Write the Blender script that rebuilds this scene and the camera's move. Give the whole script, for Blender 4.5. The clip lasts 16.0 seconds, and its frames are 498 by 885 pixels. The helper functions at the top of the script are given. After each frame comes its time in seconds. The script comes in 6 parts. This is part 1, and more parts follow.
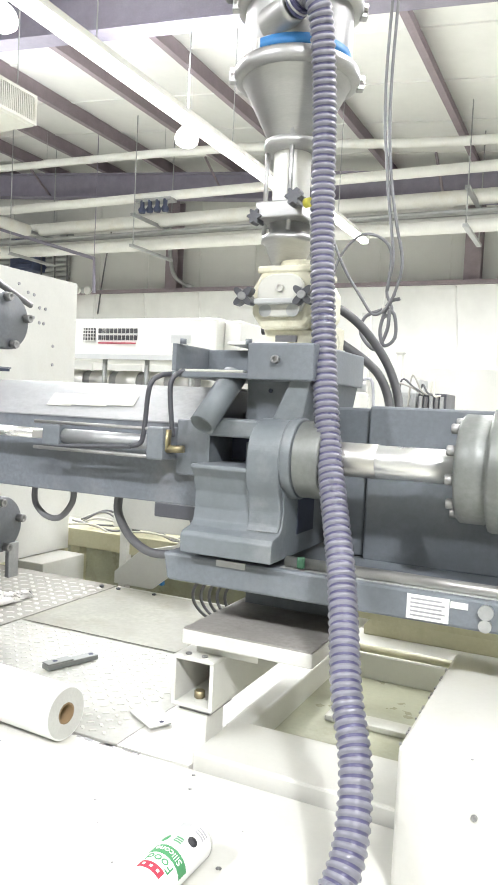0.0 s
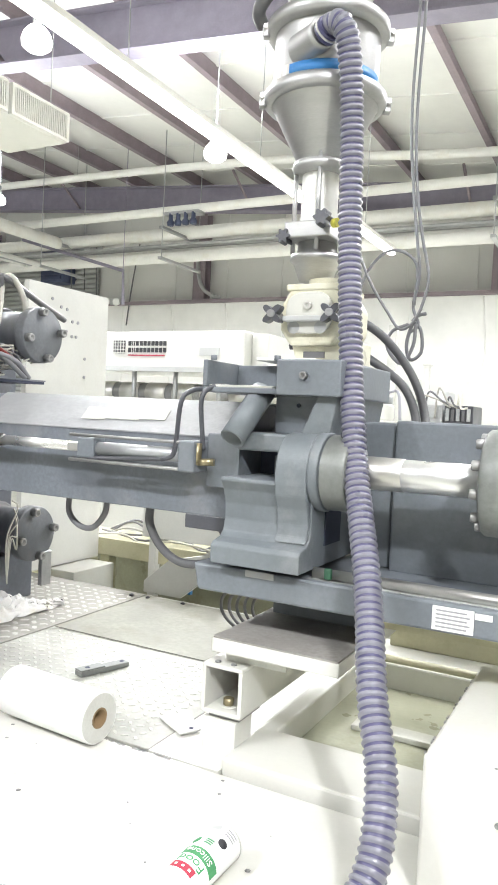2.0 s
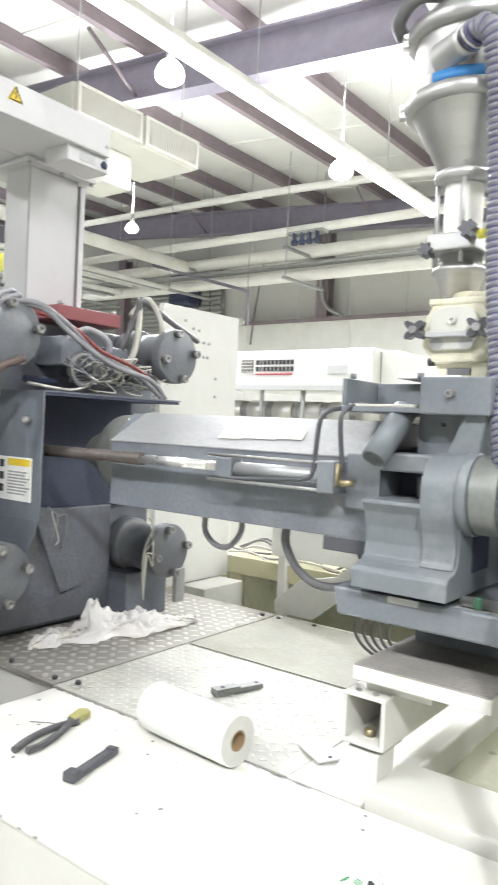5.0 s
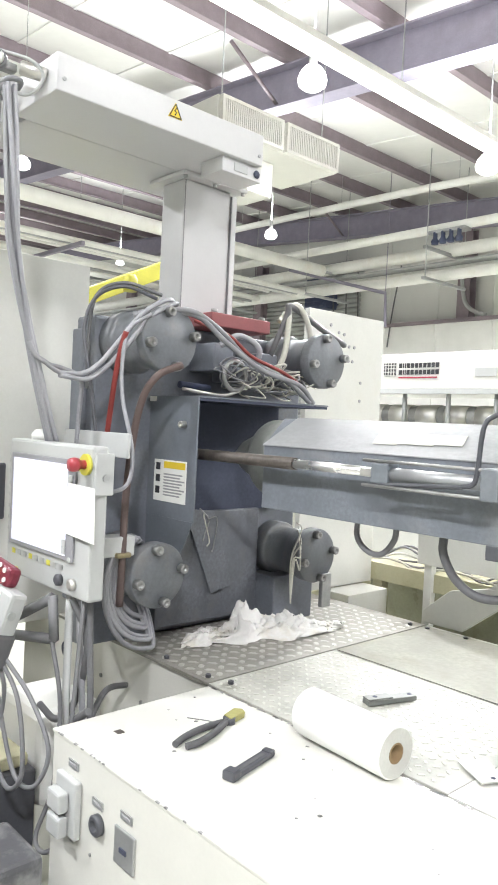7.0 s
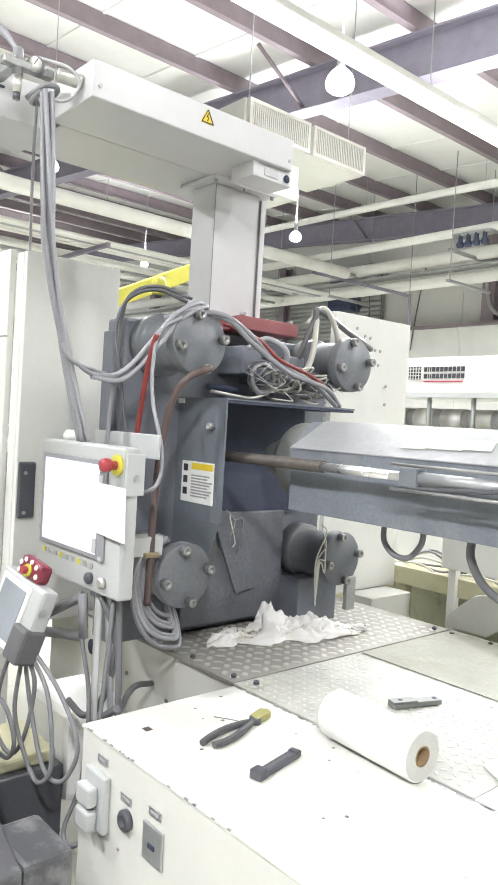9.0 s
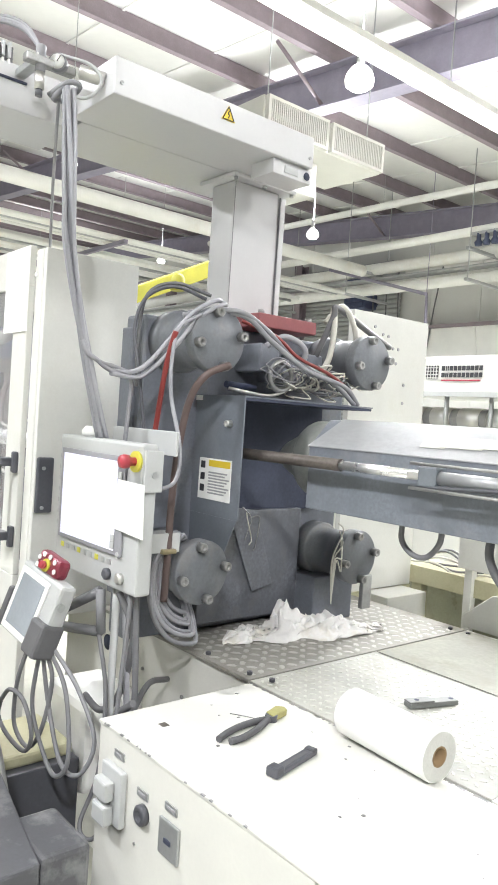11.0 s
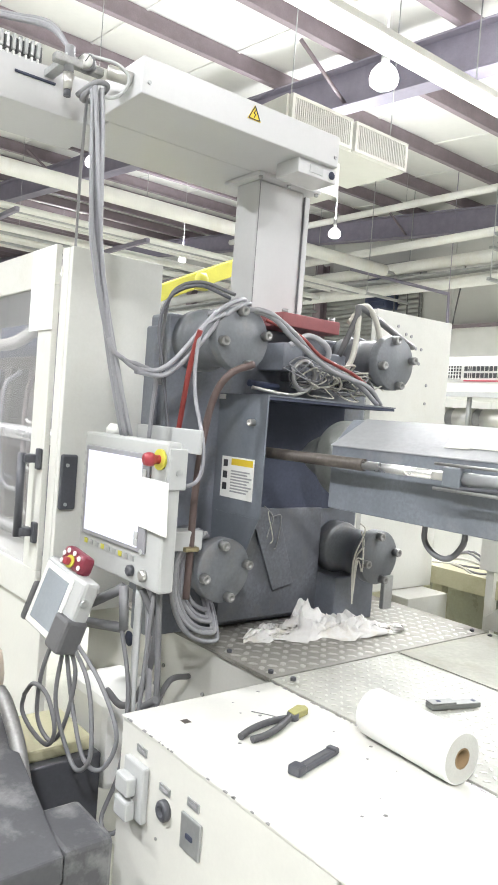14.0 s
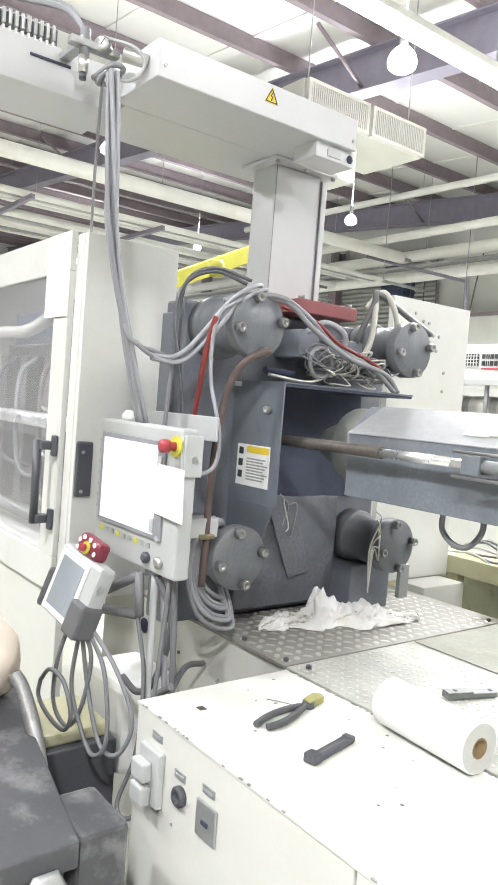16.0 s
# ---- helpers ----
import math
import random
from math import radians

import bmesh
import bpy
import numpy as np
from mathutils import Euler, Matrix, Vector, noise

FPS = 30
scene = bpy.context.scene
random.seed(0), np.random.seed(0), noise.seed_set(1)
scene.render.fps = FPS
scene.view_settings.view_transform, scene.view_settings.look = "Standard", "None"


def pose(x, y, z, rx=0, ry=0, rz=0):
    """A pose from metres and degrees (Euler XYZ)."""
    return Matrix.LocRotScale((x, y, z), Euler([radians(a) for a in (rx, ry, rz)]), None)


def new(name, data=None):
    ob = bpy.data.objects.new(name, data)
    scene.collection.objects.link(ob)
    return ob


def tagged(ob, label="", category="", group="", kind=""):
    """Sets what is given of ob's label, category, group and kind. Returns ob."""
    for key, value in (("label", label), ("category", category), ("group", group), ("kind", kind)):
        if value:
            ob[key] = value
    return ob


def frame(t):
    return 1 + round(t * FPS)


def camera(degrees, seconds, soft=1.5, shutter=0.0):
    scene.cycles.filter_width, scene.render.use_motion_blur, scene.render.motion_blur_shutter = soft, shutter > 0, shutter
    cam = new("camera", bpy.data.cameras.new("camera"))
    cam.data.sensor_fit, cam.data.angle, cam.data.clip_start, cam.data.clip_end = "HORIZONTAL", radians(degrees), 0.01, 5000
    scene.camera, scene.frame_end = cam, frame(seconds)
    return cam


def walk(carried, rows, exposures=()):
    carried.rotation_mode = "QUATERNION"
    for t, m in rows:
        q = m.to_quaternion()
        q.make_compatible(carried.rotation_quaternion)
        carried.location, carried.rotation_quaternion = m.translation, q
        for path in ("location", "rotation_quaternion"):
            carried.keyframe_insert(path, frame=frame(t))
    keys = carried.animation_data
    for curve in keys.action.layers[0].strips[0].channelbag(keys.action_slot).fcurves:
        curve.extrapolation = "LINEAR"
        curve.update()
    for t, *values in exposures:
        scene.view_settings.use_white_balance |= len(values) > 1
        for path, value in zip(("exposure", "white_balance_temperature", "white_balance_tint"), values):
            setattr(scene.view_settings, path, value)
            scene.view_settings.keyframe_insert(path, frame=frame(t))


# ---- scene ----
cam = camera(37.55, 16.0, soft=1.7, shutter=0.5)
# seconds, x, y, z, yaw, pitch, lean to the left
ROWS = [
    (0.0, 0.0000, 0.0000, 1.6989, 25.45, -2.88, 2.78),
    (0.5, -0.0020, -0.0044, 1.7011, 25.91, -2.95, 2.89),
    (1.0, -0.0015, -0.0175, 1.7006, 26.43, -2.95, 2.94),
    (1.5, 0.0024, -0.0312, 1.7054, 26.96, -2.65, 2.97),
    (2.0, 0.0139, -0.0430, 1.7100, 27.53, -2.23, 2.88),
    (2.5, 0.0181, -0.0507, 1.7123, 28.05, -1.84, 2.77),
    (3.0, 0.0180, -0.0553, 1.7132, 28.48, -1.63, 2.66),
    (3.5, 0.0168, -0.0548, 1.7116, 28.94, -1.60, 2.64),
    (4.0, 0.0170, -0.0402, 1.7101, 29.82, -1.62, 2.69),
    (4.5, 0.0039, -0.0278, 1.7078, 31.69, -1.66, 2.68),
    (5.0, -0.0373, -0.0414, 1.7136, 37.01, -1.32, 2.65),
    (5.2, -0.0470, -0.0450, 1.7138, 38.60, -1.29, 2.65),
    (7.3, -0.0850, -0.0815, 1.7158, 47.90, -1.54, 2.80),
    (7.5, -0.0854, -0.0834, 1.7159, 48.13, -1.54, 2.84),
    (8.0, -0.0857, -0.0904, 1.7161, 48.38, -1.58, 3.01),
    (8.5, -0.0862, -0.0997, 1.7176, 48.65, -1.52, 3.19),
    (9.0, -0.0847, -0.1084, 1.7183, 48.91, -1.51, 3.39),
    (11.5, -0.0942, -0.1168, 1.7175, 50.33, -1.85, 3.95),
    (12.0, -0.0955, -0.1169, 1.7163, 50.67, -1.90, 4.03),
    (12.5, -0.0965, -0.1187, 1.7152, 50.99, -1.92, 4.15),
    (13.0, -0.0987, -0.1223, 1.7169, 51.22, -1.93, 4.22),
    (13.5, -0.0970, -0.1268, 1.7168, 51.37, -1.91, 4.29),
    (14.0, -0.0969, -0.1303, 1.7164, 51.46, -1.95, 4.35),
    (14.5, -0.1007, -0.1303, 1.7163, 51.64, -2.06, 4.43),
    (15.0, -0.1044, -0.1309, 1.7148, 51.86, -2.30, 4.49),
    (15.5, -0.1058, -0.1328, 1.7132, 52.19, -2.62, 4.49),
    (16.0, -0.1103, -0.1252, 1.7112, 52.52, -2.92, 4.48),
]
walk(cam, [(t, pose(x, y, z, 0, 0, yaw) @ pose(0, 0, 0, 90 + pitch) @ pose(0, 0, 0, 0, 0, lean)) for t, x, y, z, yaw, pitch, lean in ROWS],
     exposures=[(0.0, 0.05, 6500, 10.0), (16.0, 0.05, 6500, 10.0)])

# ---- light: a dim closed sky outside; lamps hang indoors, some added as fill ----
world = bpy.data.worlds.new("world")
scene.world = world
world.use_nodes = True
sky = world.node_tree.nodes.new("ShaderNodeTexSky")
sky.sky_type, sky.sun_disc = 'NISHITA', False
sky.sun_elevation = radians(40)
world.node_tree.links.new(sky.outputs[0], world.node_tree.nodes["Background"].inputs[0])
world.node_tree.nodes["Background"].inputs[1].default_value = 0.08

# The first four and (-12.0, 7.4) hang in sight; the rest are added fill.
BAYS_AND_FILLS = [(-3.44, 5.65, 4.02), (-3.78, 3.78, 4.2), (-6.55, 6.08, 4.0), (-6.6, 2.92, 4.0), (1.3, 3.2, 4.6), (-2.4, -1.8, 4.3), (-5.6, -1.6, 4.3), (2.6, 8.0, 4.3), (0.2, 6.6, 4.75), (-12.0, 7.4, 4.6), (-12.5, 1.5, 4.6), (-19.0, 8.0, 5.2), (-19.0, 2.0, 5.2), (-26.0, 8.0, 5.6), (-26.0, 2.0, 5.6)]
KEY_BAY = (1.5, -1.5, 4.25)
BAY_POWER, STRIP_POWER, UP_POWER = 80.0, 190.0, 43.0
LAMP_COLOUR = (0.985, 1.0, 1.03)


def area_lamp(name, where, size_x, size_y, power, shape='RECTANGLE'):
    d = bpy.data.lights.new(name, 'AREA')
    d.shape, d.size, d.energy, d.color = shape, size_x, power, LAMP_COLOUR
    if shape == 'RECTANGLE':
        d.size_y = size_y
    ob = new(name, d)
    ob.matrix_world = pose(*where)
    return ob


for p in BAYS_AND_FILLS:
    far_row = p[1] > 5 or p[0] < -10
    near_row = p[1] < 0
    area_lamp("bay_and_fill_light", (p[0], p[1], p[2] - 0.12), 0.34, 0.34, BAY_POWER * (2.1 if far_row else 2.0 if near_row else 0.9), 'DISK')
    # Upward disks are added above the lamps to brighten the roof.
    area_lamp("high_bay_uplight", (p[0], p[1], p[2] + 0.18), 0.4, 0.4, UP_POWER * (1.4 if far_row else 0.7), 'DISK').matrix_world = pose(p[0], p[1], p[2] + 0.18, 180)
area_lamp("strip_and_fill_glow", (-3.02, 4.16, 3.82), 0.08, 5.1, STRIP_POWER * 0.8)
area_lamp("strip_and_fill_glow", (-2.86, 8.4, 3.82), 0.08, 1.5, STRIP_POWER * 0.25)
# Glow of an added strip, out of view, that fills the near side.
area_lamp("strip_and_fill_glow", (0.6, 0.2, 4.36), 0.1, 6.4, STRIP_POWER * 0.3)
area_lamp("bay_and_fill_light", (KEY_BAY[0], KEY_BAY[1], KEY_BAY[2] - 0.12), 0.26, 0.26, 230.0, 'DISK')
area_lamp("high_bay_uplight", (KEY_BAY[0], KEY_BAY[1], KEY_BAY[2] + 0.18), 0.4, 0.4, 90.0, 'DISK').matrix_world = pose(KEY_BAY[0], KEY_BAY[1], KEY_BAY[2] + 0.18, 180)


# ---- materials ----
def mat(name, colour, rough=0.5, metal=0.0, vary=0.12, scale=6.0, bump=0.05, fine=90.0, dirt=None, dirt_amount=0.0, dirt_scale=3.0,
        rand=0.0, transmission=0.0, emit=0.0, coat=0.0, stretch=(1, 1, 1)):
    """A painted or raw surface: colour with two scales of variation, optional dirt patches, fine relief and uneven gloss."""
    m = bpy.data.materials.new(name)
    m.use_nodes = True
    n, l = m.node_tree.nodes, m.node_tree.links
    b = n["Principled BSDF"]
    tc = n.new("ShaderNodeTexCoord")
    mp = n.new("ShaderNodeMapping")
    mp.inputs["Scale"].default_value = stretch
    l.new(tc.outputs["Object"], mp.inputs[0])

    def tex(s, detail=4.0, roughness=0.6):
        t = n.new("ShaderNodeTexNoise")
        t.inputs["Scale"].default_value, t.inputs["Detail"].default_value, t.inputs["Roughness"].default_value = s, detail, roughness
        l.new(mp.outputs[0], t.inputs["Vector"])
        return t.outputs[0]

    def ramp(sock, a, c, va=0.0, vc=1.0):
        r = n.new("ShaderNodeMapRange")
        r.inputs[1].default_value, r.inputs[2].default_value, r.inputs[3].default_value, r.inputs[4].default_value = a, c, va, vc
        l.new(sock, r.inputs[0])
        return r.outputs[0]

    def mix(fac, a, c, blend='MIX'):
        x = n.new("ShaderNodeMix")
        x.data_type, x.blend_type = 'RGBA', blend
        for sock, v in ((x.inputs[0], fac), (x.inputs[6], a), (x.inputs[7], c)):
            if isinstance(v, (int, float)):
                sock.default_value = v
            elif isinstance(v, tuple):
                sock.default_value = (*v, 1) if len(v) == 3 else v
            else:
                l.new(v, sock)
        return x.outputs[2]

    coarse, grain = tex(scale), tex(fine, 3.0)
    col = mix(ramp(coarse, 0.3, 0.7), tuple(c * (1 - vary) for c in colour), tuple(min(1, c * (1 + vary)) for c in colour))
    col = mix(ramp(grain, 0.35, 0.65, 0.0, 0.35 * vary / 0.12 if vary else 0), col, tuple(c * 0.8 for c in colour))
    if dirt:
        d = ramp(tex(dirt_scale, 8.0, 0.7), 0.52, 0.66, 0.0, dirt_amount)
        col = mix(d, col, dirt)
    if rand:
        oi = n.new("ShaderNodeObjectInfo")
        hsv = n.new("ShaderNodeHueSaturation")
        l.new(ramp(oi.outputs["Random"], 0, 1, 1 - rand, 1 + rand), hsv.inputs["Value"])
        l.new(col, hsv.inputs["Color"])
        col = hsv.outputs[0]
    l.new(col, b.inputs["Base Color"])
    l.new(ramp(coarse, 0.25, 0.75, max(0.02, rough - 0.08), min(1, rough + 0.1)), b.inputs["Roughness"])
    b.inputs["Metallic"].default_value = metal
    if bump:
        bp = n.new("ShaderNodeBump")
        bp.inputs["Strength"].default_value, bp.inputs["Distance"].default_value = bump, 0.004
        l.new(grain, bp.inputs["Height"])
        l.new(bp.outputs[0], b.inputs["Normal"])
    if transmission:
        b.inputs["Transmission Weight"].default_value = transmission
    if coat:
        b.inputs["Coat Weight"].default_value = coat
    if emit:
        l.new(col, b.inputs["Emission Color"])
        b.inputs["Emission Strength"].default_value = emit
    return m


WHITE = mat("white_enamel", (0.66, 0.66, 0.62), 0.42, dirt=(0.45, 0.43, 0.36), dirt_amount=0.25, vary=0.05, bump=0.04)
WHITE_CAB = mat("worn_cream_enamel", (0.66, 0.655, 0.61), 0.38, dirt=(0.5, 0.47, 0.38), dirt_amount=0.18, vary=0.04, bump=0.04)
WHITE_DECK = mat("worn_white_deck_paint", (0.54, 0.54, 0.49), 0.5, dirt=(0.33, 0.32, 0.25), dirt_amount=0.5, dirt_scale=5, vary=0.1, bump=0.15)
DECK_PLATE = mat("scuffed_pale_deck_plate", (0.43, 0.43, 0.385), 0.5, dirt=(0.22, 0.215, 0.17), dirt_amount=0.6, dirt_scale=7, vary=0.16, bump=0.3, fine=45)
DECK_SHEET = mat("dirty_pale_sheet", (0.27, 0.265, 0.225), 0.65, dirt=(0.18, 0.17, 0.13), dirt_amount=0.5, dirt_scale=5, vary=0.18, bump=0.2, fine=60)
PANEL_GREY = mat("pale_grey_powder_coat", (0.47, 0.48, 0.475), 0.4, vary=0.04, bump=0.03)
ROBOT = mat("light_grey_robot_paint", (0.56, 0.56, 0.565), 0.35, vary=0.03, bump=0.02)
# Dark paints below are lifted: veiling haze is put into their base colour.
STEEL_DARK = mat("haze_lifted_slate_paint", (0.172, 0.19, 0.212), 0.42, vary=0.16, dirt=(0.26, 0.27, 0.28), dirt_amount=0.35, dirt_scale=5, bump=0.08)
CAST = mat("haze_lifted_grey_casting", (0.172, 0.192, 0.208), 0.48, vary=0.14, dirt=(0.30, 0.31, 0.31), dirt_amount=0.4, dirt_scale=7, bump=0.14, fine=60)
PLATEN = mat("haze_lifted_platen_paint", (0.175, 0.188, 0.22), 0.45, vary=0.2, dirt=(0.20, 0.19, 0.17), dirt_amount=0.4, dirt_scale=6, bump=0.1)
CAP_DARK = mat("haze_lifted_worn_cap_paint", (0.165, 0.175, 0.192), 0.42, vary=0.2, dirt=(0.19, 0.17, 0.15), dirt_amount=0.4, dirt_scale=12, bump=0.06)
GUARD_DARK = mat("haze_lifted_guard_paint", (0.165, 0.182, 0.212), 0.4, vary=0.12, dirt=(0.22, 0.22, 0.22), dirt_amount=0.25, bump=0.04)
# Near-black for hollows and holes: their shade is put into the colour.
INNER_DARK = mat("recess_shade_steel", (0.065, 0.073, 0.105), 0.7, vary=0.2)
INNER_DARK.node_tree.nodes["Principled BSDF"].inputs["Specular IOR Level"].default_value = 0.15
PATCHY_DARK = mat("patchy_dark_sheet", (0.15, 0.158, 0.18), 0.42, vary=0.3, dirt=(0.17, 0.17, 0.17), dirt_amount=0.5, dirt_scale=16, bump=0.15)
COVER = mat("polished_cover_sheet", (0.42, 0.43, 0.44), 0.36, metal=0.4, vary=0.18, scale=4, dirt=(0.22, 0.22, 0.23), dirt_amount=0.5, dirt_scale=4, bump=0.03, stretch=(0.5, 1, 1))
COVER_DARK = mat("haze_lifted_cover_paint", (0.172, 0.188, 0.215), 0.36, vary=0.22, dirt=(0.25, 0.25, 0.26), dirt_amount=0.55, dirt_scale=5, bump=0.05)
CHROME = mat("chrome_rod", (0.88, 0.88, 0.87), 0.28, metal=0.85, vary=0.04, bump=0.01)
STAINLESS = mat("stainless_steel", (0.64, 0.63, 0.60), 0.38, metal=0.9, vary=0.07, bump=0.02, stretch=(1, 1, 6))
HOPPER = mat("brushed_hopper_steel", (0.46, 0.46, 0.455), 0.42, metal=0.85, vary=0.1, bump=0.02, stretch=(1, 1, 6))
RAW_STEEL = mat("worn_raw_steel", (0.34, 0.34, 0.335), 0.42, metal=0.6, vary=0.2, dirt=(0.19, 0.18, 0.165), dirt_amount=0.5, dirt_scale=14, bump=0.1)
TREAD = mat("dull_tread_plate", (0.29, 0.28, 0.25), 0.55, metal=0.25, vary=0.2, dirt=(0.13, 0.12, 0.10), dirt_amount=0.6, dirt_scale=6, bump=0.12)
LUG = mat("scuffed_tread_lug", (0.45, 0.44, 0.405), 0.45, metal=0.3, vary=0.15, bump=0.06)
RUBBER = mat("black_rubber", (0.085, 0.085, 0.09), 0.5, vary=0.2)
BLACK = mat("black_plastic", (0.082, 0.084, 0.096), 0.35, vary=0.15)
CABLE = mat("grey_cable_sheath", (0.29, 0.29, 0.31), 0.45, vary=0.1, rand=0.2)
CABLE_MID = mat("mid_grey_cable_sheath", (0.19, 0.19, 0.20), 0.45, vary=0.1, rand=0.2)
WEAR = mat("stained_bare_plate", (0.30, 0.285, 0.265), 0.55, vary=0.2, dirt=(0.18, 0.16, 0.14), dirt_amount=0.5, dirt_scale=8)
RUST = mat("browned_steel", (0.105, 0.09, 0.08), 0.5, metal=0.3, vary=0.3, dirt=(0.2, 0.17, 0.15), dirt_amount=0.4, dirt_scale=20)
CABLE_DARK = mat("dark_cable_sheath", (0.13, 0.13, 0.135), 0.45, vary=0.1)
CABLE_WHITE = mat("off_white_wire", (0.55, 0.54, 0.48), 0.5, vary=0.1, rand=0.25)
BROWN_HOSE = mat("brown_rubber_hose", (0.105, 0.072, 0.066), 0.5, vary=0.15)
RED_HOSE = mat("red_hose", (0.24, 0.035, 0.03), 0.45, vary=0.15)
RED_CAP = mat("maroon_plastic", (0.20, 0.025, 0.045), 0.35, vary=0.06)
RED = mat("red_paint", (0.24, 0.07, 0.075), 0.5, vary=0.12, dirt=(0.2, 0.06, 0.05), dirt_amount=0.5)
RED_PLASTIC = mat("red_plastic", (0.38, 0.045, 0.06), 0.35, vary=0.06)
YELLOW = mat("yellow_paint", (0.60, 0.56, 0.075), 0.45, vary=0.08)
OLIVE = mat("pale_olive_paint", (0.50, 0.48, 0.32), 0.5, vary=0.1, dirt=(0.3, 0.27, 0.15), dirt_amount=0.5)
OLIVE_FLOOR = mat("oily_tray_floor", (0.36, 0.365, 0.27), 0.3, vary=0.12, dirt=(0.26, 0.25, 0.16), dirt_amount=0.6, dirt_scale=5)
PLASTIC_CREAM = mat("yellowed_clear_plastic", (0.70, 0.68, 0.54), 0.3, vary=0.1, dirt=(0.4, 0.36, 0.2), dirt_amount=0.4, dirt_scale=12)
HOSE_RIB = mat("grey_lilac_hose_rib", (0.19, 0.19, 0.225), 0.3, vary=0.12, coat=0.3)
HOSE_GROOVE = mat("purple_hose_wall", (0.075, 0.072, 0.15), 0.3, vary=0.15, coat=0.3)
PAPER = mat("white_paper", (0.84, 0.84, 0.81), 0.8, vary=0.02, bump=0.02)
FILM_ROLL = mat("white_film_roll", (0.82, 0.82, 0.80), 0.4, vary=0.02, bump=0.02)
# Greyer than the film: the shade on the roll's end is put into colour.
ROLL_END = mat("shade_greyed_film_edge", (0.60, 0.60, 0.56), 0.7, vary=0.1, bump=0.2, fine=160)
CARD = mat("brown_cardboard_core", (0.28, 0.19, 0.10), 0.8, vary=0.12)
RAG = mat("soft_white_rag", (0.74, 0.73, 0.71), 0.9, vary=0.06, dirt=(0.55, 0.47, 0.3), dirt_amount=0.3, dirt_scale=9, bump=0.3)
INK = mat("dark_print", (0.04, 0.04, 0.045), 0.6, vary=0.0, bump=0)
INK_GREY = mat("grey_print", (0.35, 0.35, 0.36), 0.6, vary=0.0, bump=0)
INK_RED = mat("red_print", (0.40, 0.03, 0.06), 0.6, vary=0.0, bump=0)
INK_GREEN = mat("green_print", (0.06, 0.28, 0.11), 0.5, vary=0.0, bump=0)
DARK_GREEN = mat("dark_green_plastic", (0.03, 0.10, 0.055), 0.5, vary=0.1)
INK_BLUE = mat("blue_band", (0.04, 0.20, 0.48), 0.4, vary=0.08, bump=0)
INK_YELLOW = mat("yellow_print", (0.75, 0.55, 0.04), 0.5, vary=0.0, bump=0)
BRASS = mat("brass_fitting", (0.36, 0.31, 0.19), 0.35, metal=0.8, vary=0.15)
SCREEN = mat("lit_screen", (0.84, 0.84, 0.96), 0.2, vary=0.02, bump=0, emit=0.3)
SCREEN_DIM = mat("grey_lcd", (0.33, 0.36, 0.39), 0.15, vary=0.08, bump=0)
LAMP_GLOW = mat("lamp_glow", (1.0, 0.98, 0.93), 0.5, vary=0.0, bump=0, emit=14.0)
# Violet lens haze over the brown primer is put into both colours.
PURLIN = mat("haze_tinted_primer_steel", (0.27, 0.222, 0.245), 0.55, vary=0.15)
RAFTER = mat("haze_lifted_dark_primer", (0.28, 0.26, 0.325), 0.6, vary=0.15)
ROOF = mat("white_vinyl_insulation", (0.78, 0.78, 0.75), 0.55, vary=0.04, scale=1.5, bump=0.2, fine=9)
WALL_PANEL = mat("pale_wall_panel", (0.76, 0.76, 0.73), 0.6, vary=0.05, scale=1.0)
WALL_SHEET = mat("white_wall_sheeting", (0.85, 0.85, 0.82), 0.5, vary=0.05, scale=2.0, bump=0.3, fine=5)
CONCRETE = mat("sealed_concrete", (0.50, 0.50, 0.43), 0.4, vary=0.14, scale=2, dirt=(0.25, 0.24, 0.18), dirt_amount=0.5, dirt_scale=1.5)
PIPE_WHITE = mat("white_pipe_lagging", (0.84, 0.84, 0.80), 0.5, vary=0.06, scale=3, dirt=(0.6, 0.52, 0.36), dirt_amount=0.25, dirt_scale=2)
YELLOWED = mat("yellowed_grip_paint", (0.36, 0.34, 0.12), 0.5, vary=0.2)
FLANGE = mat("dull_olive_steel", (0.215, 0.225, 0.215), 0.42, metal=0.3, vary=0.18, dirt=(0.14, 0.14, 0.13), dirt_amount=0.4, dirt_scale=9, bump=0.08)
GALV = mat("galvanised_steel", (0.46, 0.47, 0.47), 0.4, metal=0.6, vary=0.15)
SHUTTER = mat("grey_roller_slat", (0.42, 0.43, 0.42), 0.45, metal=0.3, vary=0.1)
BLUE_PAINT = mat("dark_blue_paint", (0.06, 0.075, 0.14), 0.45, vary=0.15)
GLASS = mat("smoked_polycarbonate", (0.86, 0.86, 0.88), 0.02, vary=0.02, bump=0, transmission=0.9)
MOULD = mat("brownish_tool_steel", (0.16, 0.135, 0.12), 0.45, metal=0.2, vary=0.08, bump=0.02, dirt=(0.11, 0.09, 0.08), dirt_amount=0.3, dirt_scale=6)
b_glass = GLASS.node_tree.nodes["Principled BSDF"].inputs["Roughness"]
GLASS.node_tree.links.remove(b_glass.links[0])
b_glass.default_value = 0.0
AUX = mat("scuffed_dark_grey_paint", (0.075, 0.076, 0.083), 0.4, vary=0.15, dirt=(0.30, 0.30, 0.30), dirt_amount=0.45, dirt_scale=7, bump=0.06)
PLASTIC_CLEAR = mat("milky_clear_plastic", (0.62, 0.62, 0.57), 0.2, vary=0.05, bump=0.01, coat=0.4)
SACK = mat("cream_plastic_sack", (0.72, 0.62, 0.52), 0.45, vary=0.06, bump=0.2, fine=20)


